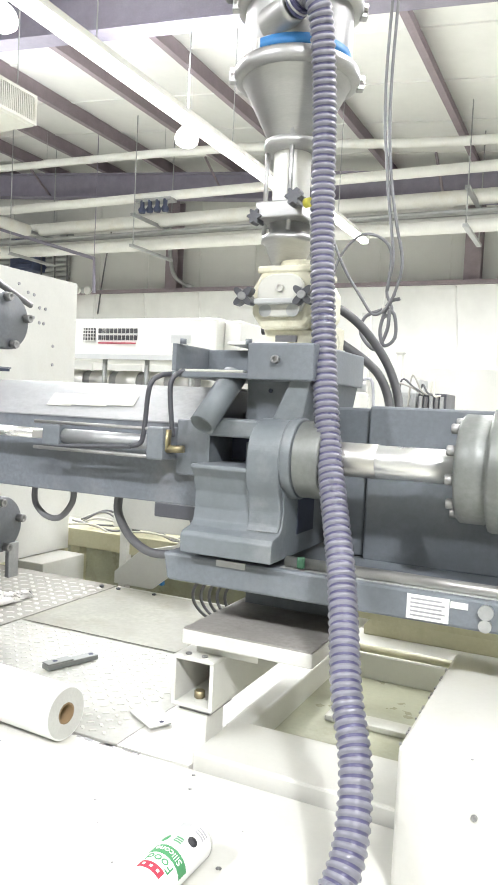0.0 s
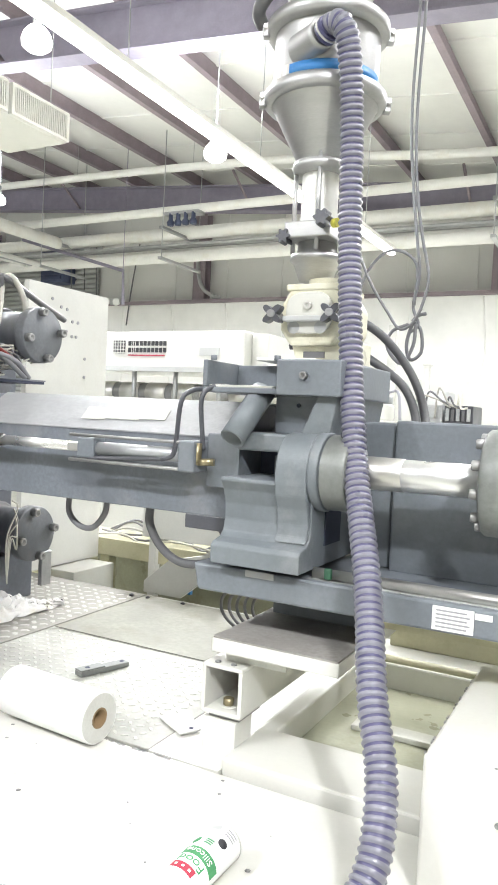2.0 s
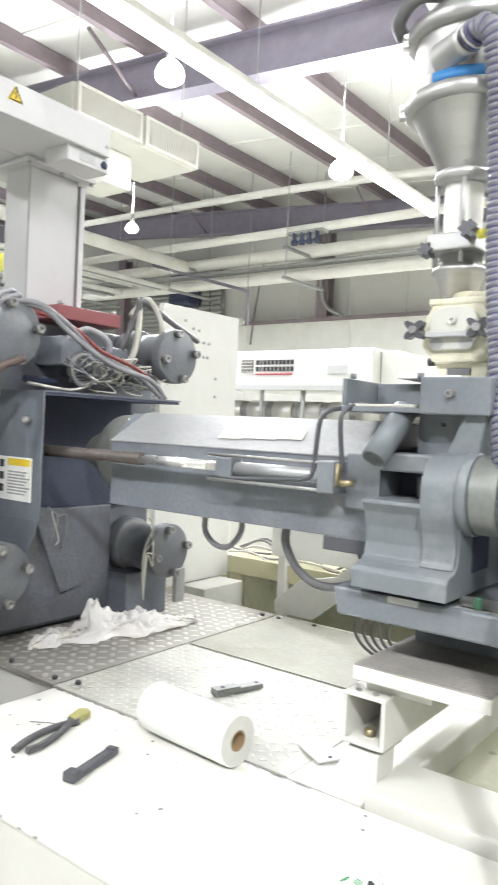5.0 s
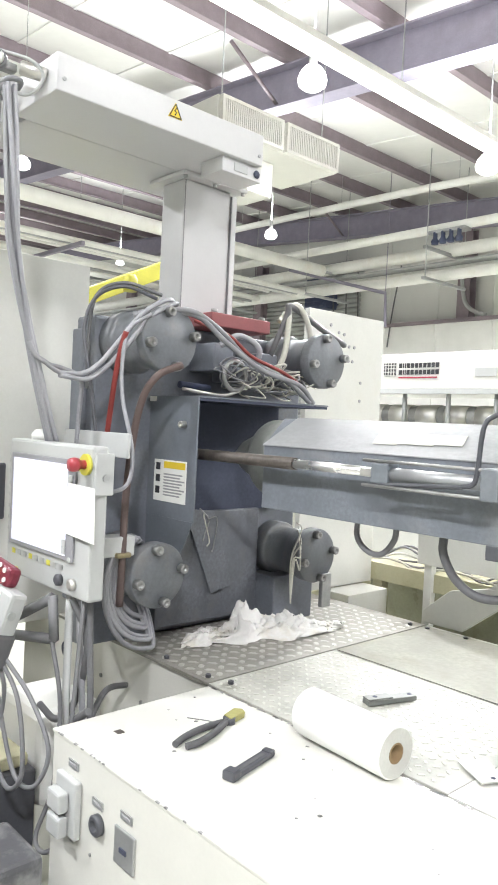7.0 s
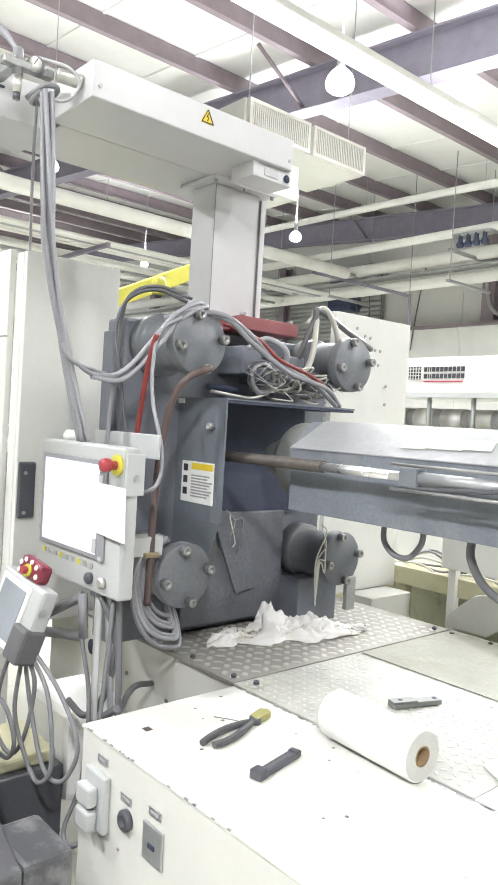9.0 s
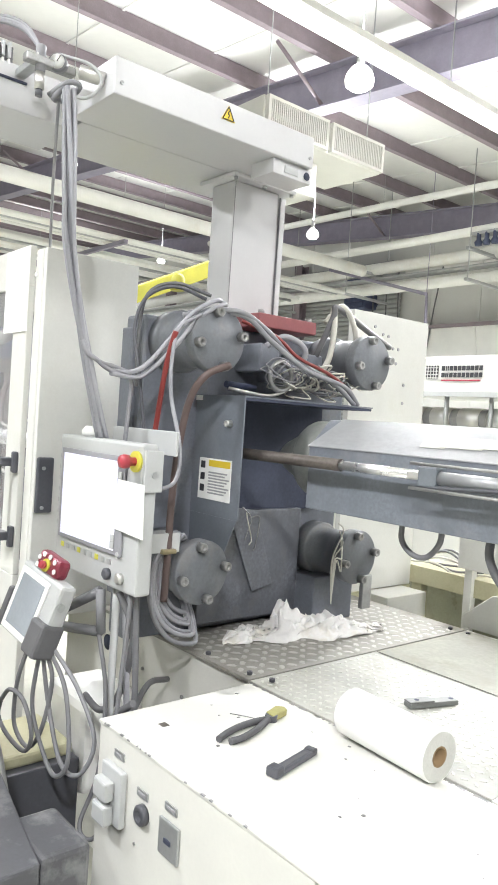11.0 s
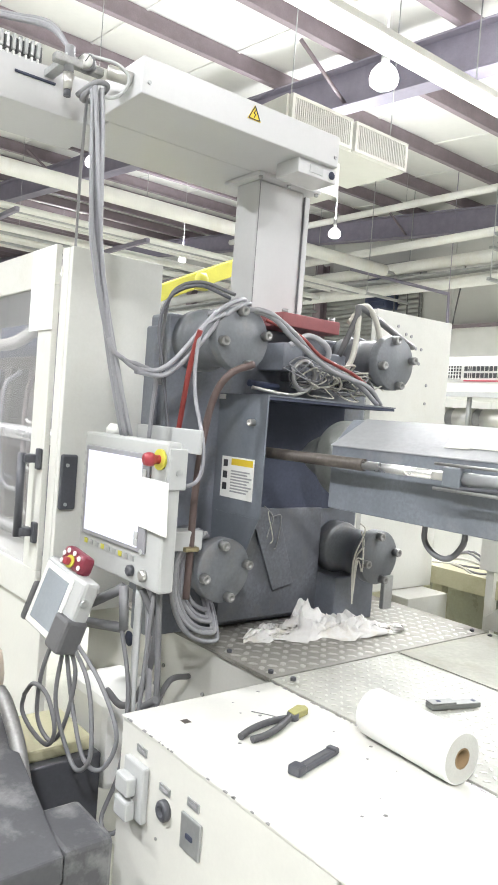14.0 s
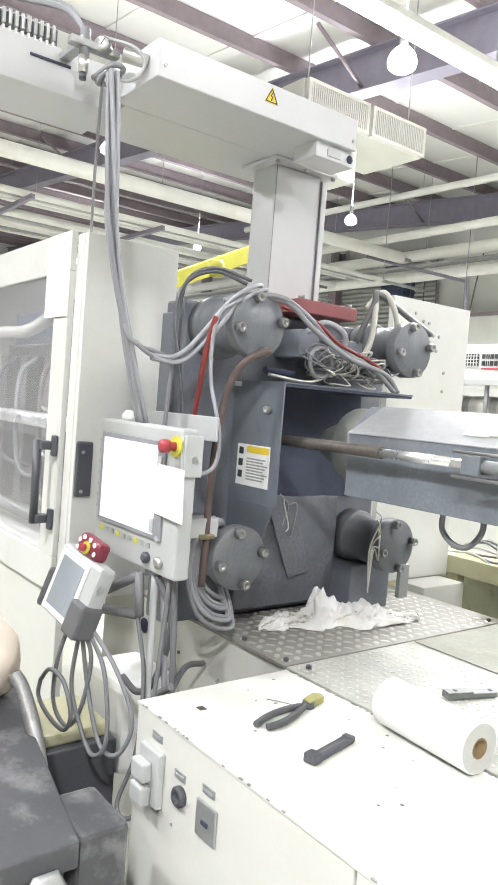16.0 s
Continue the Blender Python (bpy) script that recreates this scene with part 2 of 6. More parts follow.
# ---- mesh helpers ----
def box(bm, x0, x1, y0, y1, z0, z1, bevel=0.0, m=None):
    v = [bm.verts.new(((x0, x1)[i & 1], (y0, y1)[i >> 1 & 1], (z0, z1)[i >> 2])) for i in range(8)]
    fs = [bm.faces.new([v[i] for i in f]) for f in ((0, 2, 3, 1), (4, 5, 7, 6), (0, 1, 5, 4), (2, 6, 7, 3), (0, 4, 6, 2), (1, 3, 7, 5))]
    if bevel:
        es = list({e for f in fs for e in f.edges})
        r = bmesh.ops.bevel(bm, geom=es, offset=bevel, segments=2, affect='EDGES', profile=0.5)
        v = list({w for f in r["faces"] for w in f.verts} | {w for w in v if w.is_valid})
    if m is not None:
        bmesh.ops.transform(bm, matrix=m, verts=v)
    return bm


def frame_of(d):
    d = Vector(d).normalized()
    a = Vector((0, 0, 1)) if abs(d.z) < 0.9 else Vector((1, 0, 0))
    u = d.cross(a).normalized()
    return u, d.cross(u).normalized()


def cyl(bm, p0, p1, r0, r1=None, seg=24, chamfer=0.0):
    """A capped, smooth-sided cylinder or cone from p0 to p1."""
    r1 = r0 if r1 is None else r1
    p0, p1 = Vector(p0), Vector(p1)
    d = (p1 - p0)
    u, w = frame_of(d)
    stops = [(0.0, r0), (1.0, r1)]
    if chamfer:
        c = chamfer / d.length
        stops = [(0.0, r0 - chamfer), (c, r0), (1 - c, r1), (1.0, r1 - chamfer)]
    rings = [[bm.verts.new(p0 + d * t + (u * math.cos(2 * math.pi * i / seg) + w * math.sin(2 * math.pi * i / seg)) * r) for i in range(seg)] for t, r in stops]
    for a, b in zip(rings, rings[1:]):
        for i in range(seg):
            bm.faces.new((a[i], b[i], b[(i + 1) % seg], a[(i + 1) % seg])).smooth = True
    for ring, flip in ((rings[0], False), (rings[-1], True)):
        bm.faces.new(list(reversed(ring)) if flip else ring)
    return bm


def lathe(bm, centre, profile, seg=40, axis=(0, 0, 1)):
    """Turns a profile of (radius, height) round an axis through centre."""
    c, ax = Vector(centre), Vector(axis).normalized()
    u, w = frame_of(ax)
    rings = [[bm.verts.new(c + ax * h + (u * math.cos(2 * math.pi * i / seg) + w * math.sin(2 * math.pi * i / seg)) * max(r, 1e-4)) for i in range(seg)] for r, h in profile]
    for k, (a, b) in enumerate(zip(rings, rings[1:])):
        sharp = abs(profile[k][0] - profile[k + 1][0]) < 1e-6 or abs(profile[k][1] - profile[k + 1][1]) > 1e-6
        for i in range(seg):
            bm.faces.new((a[i], b[i], b[(i + 1) % seg], a[(i + 1) % seg])).smooth = sharp
    return bm


def spline(points, per=8):
    """Points on a smooth line through the given ones."""
    p = [Vector(q) for q in points]
    p = [2 * p[0] - p[1]] + p + [2 * p[-1] - p[-2]]
    out = []
    for i in range(1, len(p) - 2):
        a, b, c, d = p[i - 1:i + 3]
        for k in range(per):
            t = k / per
            out.append(0.5 * ((2 * b) + (c - a) * t + (2 * a - 5 * b + 4 * c - d) * t * t + (3 * b - a - 3 * c + d) * t ** 3))
    out.append(p[-2])
    return out


def sweep(bm, path, radius, seg=10, close=True):
    """A round tube along path; radius is a number or a function of the length run so far."""
    path = [Vector(q) for q in path]
    run, last, u, rings = 0.0, None, None, []
    for i, q in enumerate(path):
        d = (path[min(i + 1, len(path) - 1)] - path[max(i - 1, 0)]).normalized()
        if u is None:
            u, _ = frame_of(d)
        u = (u - d * u.dot(d)).normalized()
        w = d.cross(u)
        if last is not None:
            run += (q - last).length
        last = q
        r = radius(run) if callable(radius) else radius
        rings.append([bm.verts.new(q + (u * math.cos(2 * math.pi * k / seg) + w * math.sin(2 * math.pi * k / seg)) * r) for k in range(seg)])
    for a, b in zip(rings, rings[1:]):
        for k in range(seg):
            bm.faces.new((a[k], a[(k + 1) % seg], b[(k + 1) % seg], b[k])).smooth = True
    if close:
        bm.faces.new(list(reversed(rings[0])))
        bm.faces.new(rings[-1])
    return bm


def prism(bm, outline, axis, a, b, bevel=0.0):
    """A solid with the given outline (two coordinates a corner) reaching from a to b along axis 'x', 'y' or 'z'."""
    def at(p, c):
        return {'x': (c, p[0], p[1]), 'y': (p[0], c, p[1]), 'z': (p[0], p[1], c)}[axis]
    lo, hi = [bm.verts.new(at(p, a)) for p in outline], [bm.verts.new(at(p, b)) for p in outline]
    n = len(outline)
    fs = [bm.faces.new(lo), bm.faces.new(list(reversed(hi)))]
    fs += [bm.faces.new((lo[i], hi[i], hi[(i + 1) % n], lo[(i + 1) % n])) for i in range(n)]
    bmesh.ops.recalc_face_normals(bm, faces=fs)
    if bevel:
        bmesh.ops.bevel(bm, geom=list({e for f in fs for e in f.edges}), offset=bevel, segments=2, affect='EDGES', profile=0.5)
    return bm


def B():
    return bmesh.new()


def part(name, bm, material, parent=None, label=""):
    """Links a bmesh as one mesh object, under a thing or a part."""
    me = bpy.data.meshes.new(name)
    bmesh.ops.recalc_face_normals(bm, faces=bm.faces)
    bm.to_mesh(me)
    bm.free()
    for mm in (material if isinstance(material, (list, tuple)) else [material]):
        me.materials.append(mm)
    ob = new(name, me)
    if parent is not None:
        ob.parent = parent
        if parent.parent is None:
            ob.matrix_parent_inverse = Matrix.Translation(-parent.location)
    if label:
        ob["label"] = label
    return ob


def thing(name, where, label, category, group="", kind=""):
    """An empty at the base of a thing, to which its parts belong."""
    ob = new(name)
    ob.empty_display_size = 0.05
    ob.location = where
    return tagged(ob, label, category, group, kind)


def solid(name, bm, material, label, category, group="", kind=""):
    return tagged(part(name, bm, material), label, category, group, kind)


def bolt(bm, where, axis, r=0.011, h=0.012):
    """A socket-head screw standing out along axis, with its hex hole."""
    a = Vector(axis).normalized()
    lathe(bm, where, [(0.0, 0.0), (r, 0.0), (r, h * 0.85), (r * 0.9, h), (r * 0.55, h), (r * 0.5, h * 0.5), (0.0, h * 0.5)], 12, a)
    return bm


# ---- the hall ----
def roof_z(x):
    return 5.62 - 0.085 * (x + 3.2)


bm = box(B(), -34, 9, -8, 12.3, -0.2, 0.0)
solid("floor", bm, CONCRETE, "sealed pale concrete factory floor", "floor", kind="structure")

wall = thing("wall_north", (0, 12.1, 0), "pale panelled hall wall with white sheeting below a girt", "wall", kind="structure")
part("upper_panel", box(B(), -34, 9, 12.05, 12.3, 3.78, 8.6), WALL_PANEL, wall)
part("lower_sheeting", box(B(), -9.8, 9, 11.66, 12.3, 0, 3.72), WALL_SHEET, wall, "white plastic wall sheeting")
part("lower_sheeting", box(B(), -34, -9.802, 12.0, 12.3, 0, 3.72), WALL_SHEET, wall, "white plastic wall sheeting")
part("girt", box(B(), -9.8, 9, 11.60, 11.70, 3.722, 3.785), PURLIN, wall)
for x in np.arange(-15.0, 8.5, 1.15):
    part("panel_seam", box(B(), x, x + 0.03, 12.03, 12.05, 3.79, 7.4), WALL_PANEL, wall)
for x in np.arange(-9.0, 8.5, 1.15):
    part("sheet_fold", sweep(B(), spline([(x + 0.04 * math.sin(k * 2.1 + x), 11.652, 3.7 - 0.45 * k) for k in range(9)], 3), 0.012, 6), WALL_SHEET, wall)
for n, args in (("wall_south", (-34, 9, -8.2, -8, 0, 8.6)), ("wall_east", (9, 9.2, -8.2, 12.3, 0, 7.5)), ("wall_west", (-34.2, -34, -8.2, 12.3, 0, 8.6))):
    solid(n, box(B(), *args), WALL_PANEL, "plain pale hall wall panel", "wall", kind="structure")

bm = B()
prism(bm, [(-34.2, roof_z(-34.2)), (9.2, roof_z(9.2)), (9.2, roof_z(9.2) + 0.2), (-34.2, roof_z(-34.2) + 0.2)], 'y', -8.2, 12.3)
for y in np.arange(-7.3, 12.0, 1.22):
    prism(bm, [(-34.2, roof_z(-34.2) - 0.018), (9.2, roof_z(9.2) - 0.018), (9.2, roof_z(9.2)), (-34.2, roof_z(-34.2))], 'y', y, y + 0.035)
solid("ceiling", bm, ROOF, "white vinyl-faced insulation under a sloped metal roof", "ceiling", kind="structure")

# purlins run away from the camera, rafters across
i = 0
for x in np.arange(-15.2 - 13 * 1.335, 8.5, 1.335):
    z = roof_z(x) - 0.02
    bm = B()
    box(bm, x - 0.008, x + 0.008, -8, 12.0, z - 0.2, z)
    box(bm, x - 0.008, x + 0.07, -8, 12.0, z - 0.212, z - 0.2)
    box(bm, x - 0.07, x + 0.008, -8, 12.0, z, z + 0.012)
    solid("roof_purlin", bm, PURLIN, "primed steel roof purlin with violet haze in its colour", "purlin", "roof purlins", "structure")
for y in (5.6, 11.2, 0.0, -5.6):
    rafter = thing("roof_rafter", (-3.5, y, roof_z(-3.5) - 0.24), "deep dark-primed steel rafter under the roof", "rafter", "rafters", kind="structure")
    x0, x1 = -34.0, 9.0
    z0, z1 = roof_z(x0) - 0.24, roof_z(x1) - 0.24
    for n, top, low, half in (("top_flange", 0.0, 0.02, 0.11), ("web", 0.02, 0.42, 0.01), ("bottom_flange", 0.42, 0.44, 0.11)):
        part(n, prism(B(), [(x0, z0 - top), (x1, z1 - top), (x1, z1 - low), (x0, z0 - low)], 'y', y - half, y + half), RAFTER, rafter)
    for x in (-13.5, -9.8, -6.0, -2.3):
        b2 = B()
        for s in (-1, 1):
            cyl(b2, (x, y, roof_z(x) - 0.66), (x, y + s * 0.75, roof_z(x) - 0.2), 0.022, seg=6)
        solid("flange_brace", b2, PURLIN, "angled steel brace between rafter and purlin", "brace", "flange braces", "structure")
for x in (-29.2, -23.7, -18.3, -12.8, -7.34, -1.92, 3.5):
    bm = B()
    box(bm, x - 0.125, x + 0.125, 11.7, 11.72, 0, 5.4)
    box(bm, x - 0.125, x + 0.125, 11.9, 11.92, 0, 5.4)
    box(bm, x - 0.008, x + 0.008, 11.72, 11.9, 0, 5.4)
    solid("wall_column", bm, PURLIN, "primed steel wall column with violet haze in its colour", "column", "wall columns", "structure")

# roller shutter in the far corner
sh = thing("roller_shutter", (-12, 11.95, 0), "closed grey slatted roller shutter door", "shutter", kind="structure")
for k in range(46):
    part("slat", cyl(B(), (-15.6, 11.96, 0.1 + k * 0.1), (-9.95, 11.96, 0.1 + k * 0.1), 0.052, seg=8), SHUTTER, sh)
part("drum_housing", box(B(), -15.7, -9.85, 11.55, 11.98, 4.68, 5.15, 0.02), GALV, sh)

fan = thing("wall_fan", (-10.7, 11.3, 4.17), "dark blue motor unit on a wall bracket", "fan")
part("housing", box(B(), -11.02, -10.40, 11.42, 11.8, 4.20, 4.84, 0.03), BLUE_PAINT, fan)
for k in range(6):
    part("louvre", box(B(), -10.96, -10.46, 11.395, 11.42, 4.25 + k * 0.096, 4.31 + k * 0.096, 0.004), BLUE_PAINT, fan)
part("motor", cyl(B(), (-10.72, 11.36, 4.62), (-10.72, 11.18, 4.62), 0.10, seg=18, chamfer=0.01), BLUE_PAINT, fan)
part("bracket", box(B(), -10.9, -10.5, 11.8, 12.0, 4.3, 4.36), BLUE_PAINT, fan)

# ---- lamps ----
def high_bay(p):
    x, y, z = p
    k = 0.55 if x < -6 else 0.78
    t = thing("bay_or_fill_lamp", (x, y, z), "hanging high-bay lamp with a glowing bell reflector, some added as fill", "lamp", "high-bay lamps")
    part("reflector", lathe(B(), p, [(a * k, b_ * k) for a, b_ in ((0.035, 0.13), (0.075, 0.11), (0.115, 0.06), (0.135, 0.0), (0.125, -0.05), (0.08, -0.085), (0.0, -0.1))], 28), LAMP_GLOW, t, "glowing acrylic reflector")
    part("ballast", cyl(B(), (x, y, z + 0.12 * k), (x, y, z + 0.30 * k), 0.04 * k, seg=14), GALV, t)
    part("stem", cyl(B(), (x, y, z + 0.29 * k), (x, y, roof_z(x) + 0.02), 0.008 * k, seg=6), GALV, t)
    return t


for p in BAYS_AND_FILLS + [KEY_BAY]:
    high_bay(p)


def strip(x, y0, y1, z):
    t = thing("strip_or_fill_light", (x, y0, z), "long hanging white fluorescent strip light, lit, one added as fill", "strip light", "strip lights")
    part("tray", box(B(), x - 0.05, x + 0.05, y0, y1, z + 0.03, z + 0.08, 0.008), PIPE_WHITE, t)
    part("tube", box(B(), x - 0.045, x + 0.045, y0 + 0.02, y1 - 0.02, z - 0.02, z + 0.028, 0.012), LAMP_GLOW, t, "glowing fluorescent tube")
    k = y0 + 0.4
    while k < y1:
        part("hanger", cyl(B(), (x, k, z + 0.09), (x, k, roof_z(x) - 0.05), 0.005, seg=5), GALV, t)
        k += 1.9
    return t


strip(-3.02, 1.52, 6.8, 3.86)
strip(-2.86, 7.7, 9.2, 3.86)
# Unseen strip overhead, added for fill.
strip(0.6, -3.0, 3.4, 4.4)


# ---- pipework under the roof ----
def far(p, k=1.34):
    """Spreads a place of the pipework out from the operator's stand."""
    return (p[0] * k, p[1] * k, 1.71 + (p[2] - 1.71) * k)


def pipe(name, pts, r, material, label, hang=(), per=1):
    pts, hang, r = [far(p) for p in pts], [far(h) for h in hang], r * 1.34
    t = thing(name, pts[0], label, "pipe", "overhead pipes")
    part("run", sweep(B(), spline(pts, per) if per > 1 else pts, r, 14), material, t)
    for h in hang:
        part("hanger", cyl(B(), (h[0], h[1], h[2]), (h[0], h[1], roof_z(h[0]) - 0.05), 0.0035, seg=5), GALV, t)
    return t


pipe("ceiling_pipe", [(-10.0, 7.1, 4.58), (-8.0, 7.1, 4.56), (-4.9, 7.1, 4.50), (-2.9, 7.1, 4.40), (-1.4, 7.1, 4.27), (2.0, 7.1, 4.12)], 0.045, PIPE_WHITE, "white lagged pipe sagging under the roof", [(x, 7.1, z) for x, z in ((-8.2, 4.56), (-6.3, 4.53), (-4.6, 4.49), (-0.5, 4.22))], 6)
for dz, r, yy, mm, lab in ((0.0, 0.05, 7.0, PIPE_WHITE, "white lagged pipe running under the roof"), (-0.17, 0.075, 7.35, PIPE_WHITE, "thick white lagged pipe under the roof"),
                           (-0.31, 0.02, 7.3, GALV, "galvanised conduit under the roof"), (-0.36, 0.025, 7.4, PIPE_WHITE, "thin white conduit under the roof"), (-0.28, 0.02, 7.5, GALV, "galvanised conduit under the roof"), (-0.33, 0.02, 7.45, GALV, "galvanised conduit under the roof"),
                           (-0.455, 0.065, 7.3, PIPE_WHITE, "thick white lagged pipe under the roof")):
    pipe("ceiling_pipe", [(-14.0, yy, 3.98 + dz), (3.0, yy, 3.98 + dz)], r, mm, lab)
for x in (-8.4, -6.6, -4.8, -3.0, -1.2, 0.6):
    bm = B()
    a, b_ = far((x, 6.8, 3.41)), far((x, 7.65, 3.75))
    for z in (a[2], b_[2]):
        box(bm, a[0] - 0.03, a[0] + 0.03, a[1], b_[1], z - 0.02, z + 0.02)
    for yy in (a[1] + 0.05, b_[1] - 0.05):
        cyl(bm, (a[0], yy, a[2]), (a[0], yy, roof_z(a[0])), 0.008, seg=5)
    solid("pipe_trapeze", bm, GALV, "galvanised trapeze hanger carrying pipes", "hanger", "pipe hangers")
# a second bank runs along the left, away from the camera
for x, z, r, mm in ((-6.3, 3.66, 0.07, PIPE_WHITE), (-6.6, 3.42, 0.03, PIPE_WHITE), (-6.72, 3.42, 0.018, GALV), (-6.82, 3.42, 0.018, PIPE_WHITE), (-6.95, 3.5, 0.02, GALV), (-7.05, 3.5, 0.018, PIPE_WHITE), (-7.15, 3.5, 0.018, GALV), (-7.25, 3.5, 0.02, PIPE_WHITE), (-7.45, 3.42, 0.035, PIPE_WHITE), (-7.6, 3.4, 0.018, GALV), (-7.75, 3.4, 0.018, PIPE_WHITE), (-8.0, 3.55, 0.02, GALV), (-8.15, 3.55, 0.025, PIPE_WHITE), (-8.3, 3.55, 0.018, GALV), (-8.6, 3.7, 0.045, PIPE_WHITE), (-8.9, 3.7, 0.02, GALV), (-9.05, 3.7, 0.02, PIPE_WHITE), (-9.6, 3.8, 0.06, PIPE_WHITE), (-10.2, 3.85, 0.02, GALV), (-10.4, 3.85, 0.02, PIPE_WHITE)):
    pipe("ceiling_pipe", [(x, -4.0, z), (x, 6.8, z)], r, mm, "overhead pipe running the length of the hall", [(x, yy, z) for yy in ((1.2, 3.4) if r > 0.045 else ())])
for y in (0.9, 2.2, 3.5, 4.8):
    a, b_ = far((-8.4, y, 3.34)), far((-6.4, y, 3.38))
    bm = box(B(), a[0], b_[0], a[1] - 0.025, a[1] + 0.025, a[2], b_[2])
    solid("pipe_trapeze", bm, RAFTER, "dark strut carrying overhead conduits", "hanger", "pipe hangers")
# dark bracket frame hung near the shutter
bm = B()
sweep(bm, [(-9.6, 9.5, 4.545), (-7.40, 9.5, 3.91), (-7.375, 9.5, 3.37)], 0.028, 8)
sweep(bm, [(-7.40, 9.5, 3.91), (-7.40, 9.5, roof_z(-7.4))], 0.006, 6)
solid("hung_bracket", bm, RAFTER, "dark steel bracket hanging from the pipes", "bracket")
vb = thing("valve_cluster", (-6.97, 9.38, 4.64), "cluster of small blue valves on a conduit", "valves")
for k in range(4):
    part("valve", lathe(B(), far((-5.32 + k * 0.1, 6.9, 3.78)), [(0.0, 0), (0.047, 0.0), (0.06, 0.05), (0.033, 0.09), (0.033, 0.18), (0.0, 0.18)], 12), BLUE_PAINT, vb)
part("bar", box(B(), -7.24, -6.63, 9.22, 9.41, 4.645, 4.69), GALV, vb)
vb.location.x += 0.78

# ---- air unit and duct ----
ac = thing("air_unit", (-4.6, 4.3, 4.0), "white suspended air duct with two grille outlets", "air unit")
part("duct", box(B(), -5.3, -4.6, 3.58, 5.0, 4.02, 4.28, 0.01), WHITE, ac)
for y0, y1 in ((3.6, 4.28), (4.32, 4.99)):
    g = part("grille_frame", box(B(), -4.6, -4.585, y0, y1, 4.025, 4.275), WHITE, ac)
    part("grille_back", box(B(), -4.584, -4.58, y0 + 0.03, y1 - 0.03, 4.05, 4.25), CABLE_MID, g)
    k = y0 + 0.04
    while k < y1 - 0.035:
        part("grille_slat", box(B(), -4.58, -4.56, k, k + 0.012, 4.05, 4.25), WHITE, g)
        k += 0.022
    for a, b_, c, d in ((y0, y1, 4.025, 4.05), (y0, y1, 4.25, 4.275), (y0, y0 + 0.03, 4.05, 4.25), (y1 - 0.03, y1, 4.05, 4.25)):
        part("rim", box(B(), -4.583, -4.555, a, b_, c, d), WHITE, g)
part("branch", box(B(), -5.25, -4.85, 4.15, 4.45, 3.72, 4.02, 0.01), WHITE, ac)
for yy in (3.7, 4.9):
    part("hanger", cyl(B(), (-4.7, yy, 4.28), (-4.7, yy, roof_z(-4.7)), 0.006, seg=5), GALV, ac)

# ---- the neighbouring press ----
fm = thing("neighbour_press", (-2.7, 4.2, 0), "cream neighbouring moulding press with a long hood", "press")
part("hood", box(B(), -3.6, -2.1, 3.9, 4.9, 1.98, 2.215, 0.012), WHITE, fm)
part("hood_end", box(B(), -2.098, -1.98, 3.98, 4.5, 1.94, 2.205, 0.01), WHITE, fm)
part("hood_lip", box(B(), -3.6, -2.1, 3.885, 3.9, 1.955, 1.985), PANEL_GREY, fm)
part("nameplate_slot", box(B(), -2.42, -2.28, 3.892, 3.9, 2.06, 2.11), PANEL_GREY, fm)
lg = part("logo_mark", box(B(), -3.095, -3.002, 3.892, 3.8985, 2.07, 2.155), INK, fm, "dark emblem grid")
for k in range(4):
    part("emblem_line", box(B(), -3.098, -2.999, 3.889, 3.892, 2.072 + k * 0.022, 2.077 + k * 0.022), WHITE, lg)
    part("emblem_line", box(B(), -3.082 + k * 0.022, -3.077 + k * 0.022, 3.889, 3.892, 2.068, 2.157), WHITE, lg)
for z0, z1, x1 in ((2.122, 2.152, -2.685), (2.078, 2.108, -2.685)):
    x = -2.975
    while x < x1 - 0.01:
        w = 0.006 if abs(x + 2.94) < 0.012 else 0.022
        part("name_bar", box(B(), x, x + w, 3.893, 3.8985, z0, z1), INK, fm)
        x += w + 0.009
part("red_rule", box(B(), -2.975, -2.685, 3.893, 3.8985, 2.055, 2.063), INK_RED, fm)
part("barrel_tray", box(B(), -3.6, -1.9, 4.0, 4.6, 1.55, 1.66, 0.01), PANEL_GREY, fm)
for k in range(7):
    part("heater_band", cyl(B(), (-3.4 + k * 0.22, 4.15, 1.82), (-3.4 + k * 0.22 + 0.16, 4.15, 1.82), 0.075, seg=20), STAINLESS, fm)
part("barrel", cyl(B(), (-3.6, 4.15, 1.82), (-1.6, 4.15, 1.82), 0.07, seg=20), RAW_STEEL, fm)
for k in range(4):
    part("pipe_riser", cyl(B(), (-3.3 + k * 0.33, 3.97, 1.7), (-3.3 + k * 0.33, 3.97, 1.98), 0.016, seg=8), GALV, fm)
part("base", box(B(), -3.8, -0.6, 4.0, 5.0, 0, 1.5, 0.02), WHITE, fm)
part("guard", box(B(), -1.75, 1.2, 4.4, 4.5, 1.2, 1.98, 0.01), WHITE, fm)
for x in (-1.35, -0.55):
    part("mullion", box(B(), x, x + 0.05, 4.36, 4.4, 1.2, 2.3), WHITE, fm)
db = thing("terminal_box", (-0.75, 3.6, 1.71), "open black electrical rack with loose wiring", "electrical box")
part("body", box(B(), -0.80, -0.665, 3.56, 3.80, 1.712, 1.80, 0.004), BLACK, db)
for k in range(5):
    part("module", box(B(), -0.792 + k * 0.025, -0.775 + k * 0.025, 3.545, 3.56, 1.725, 1.785 - 0.006 * (k % 2), 0.002), CABLE_DARK if k % 2 else GALV, db)
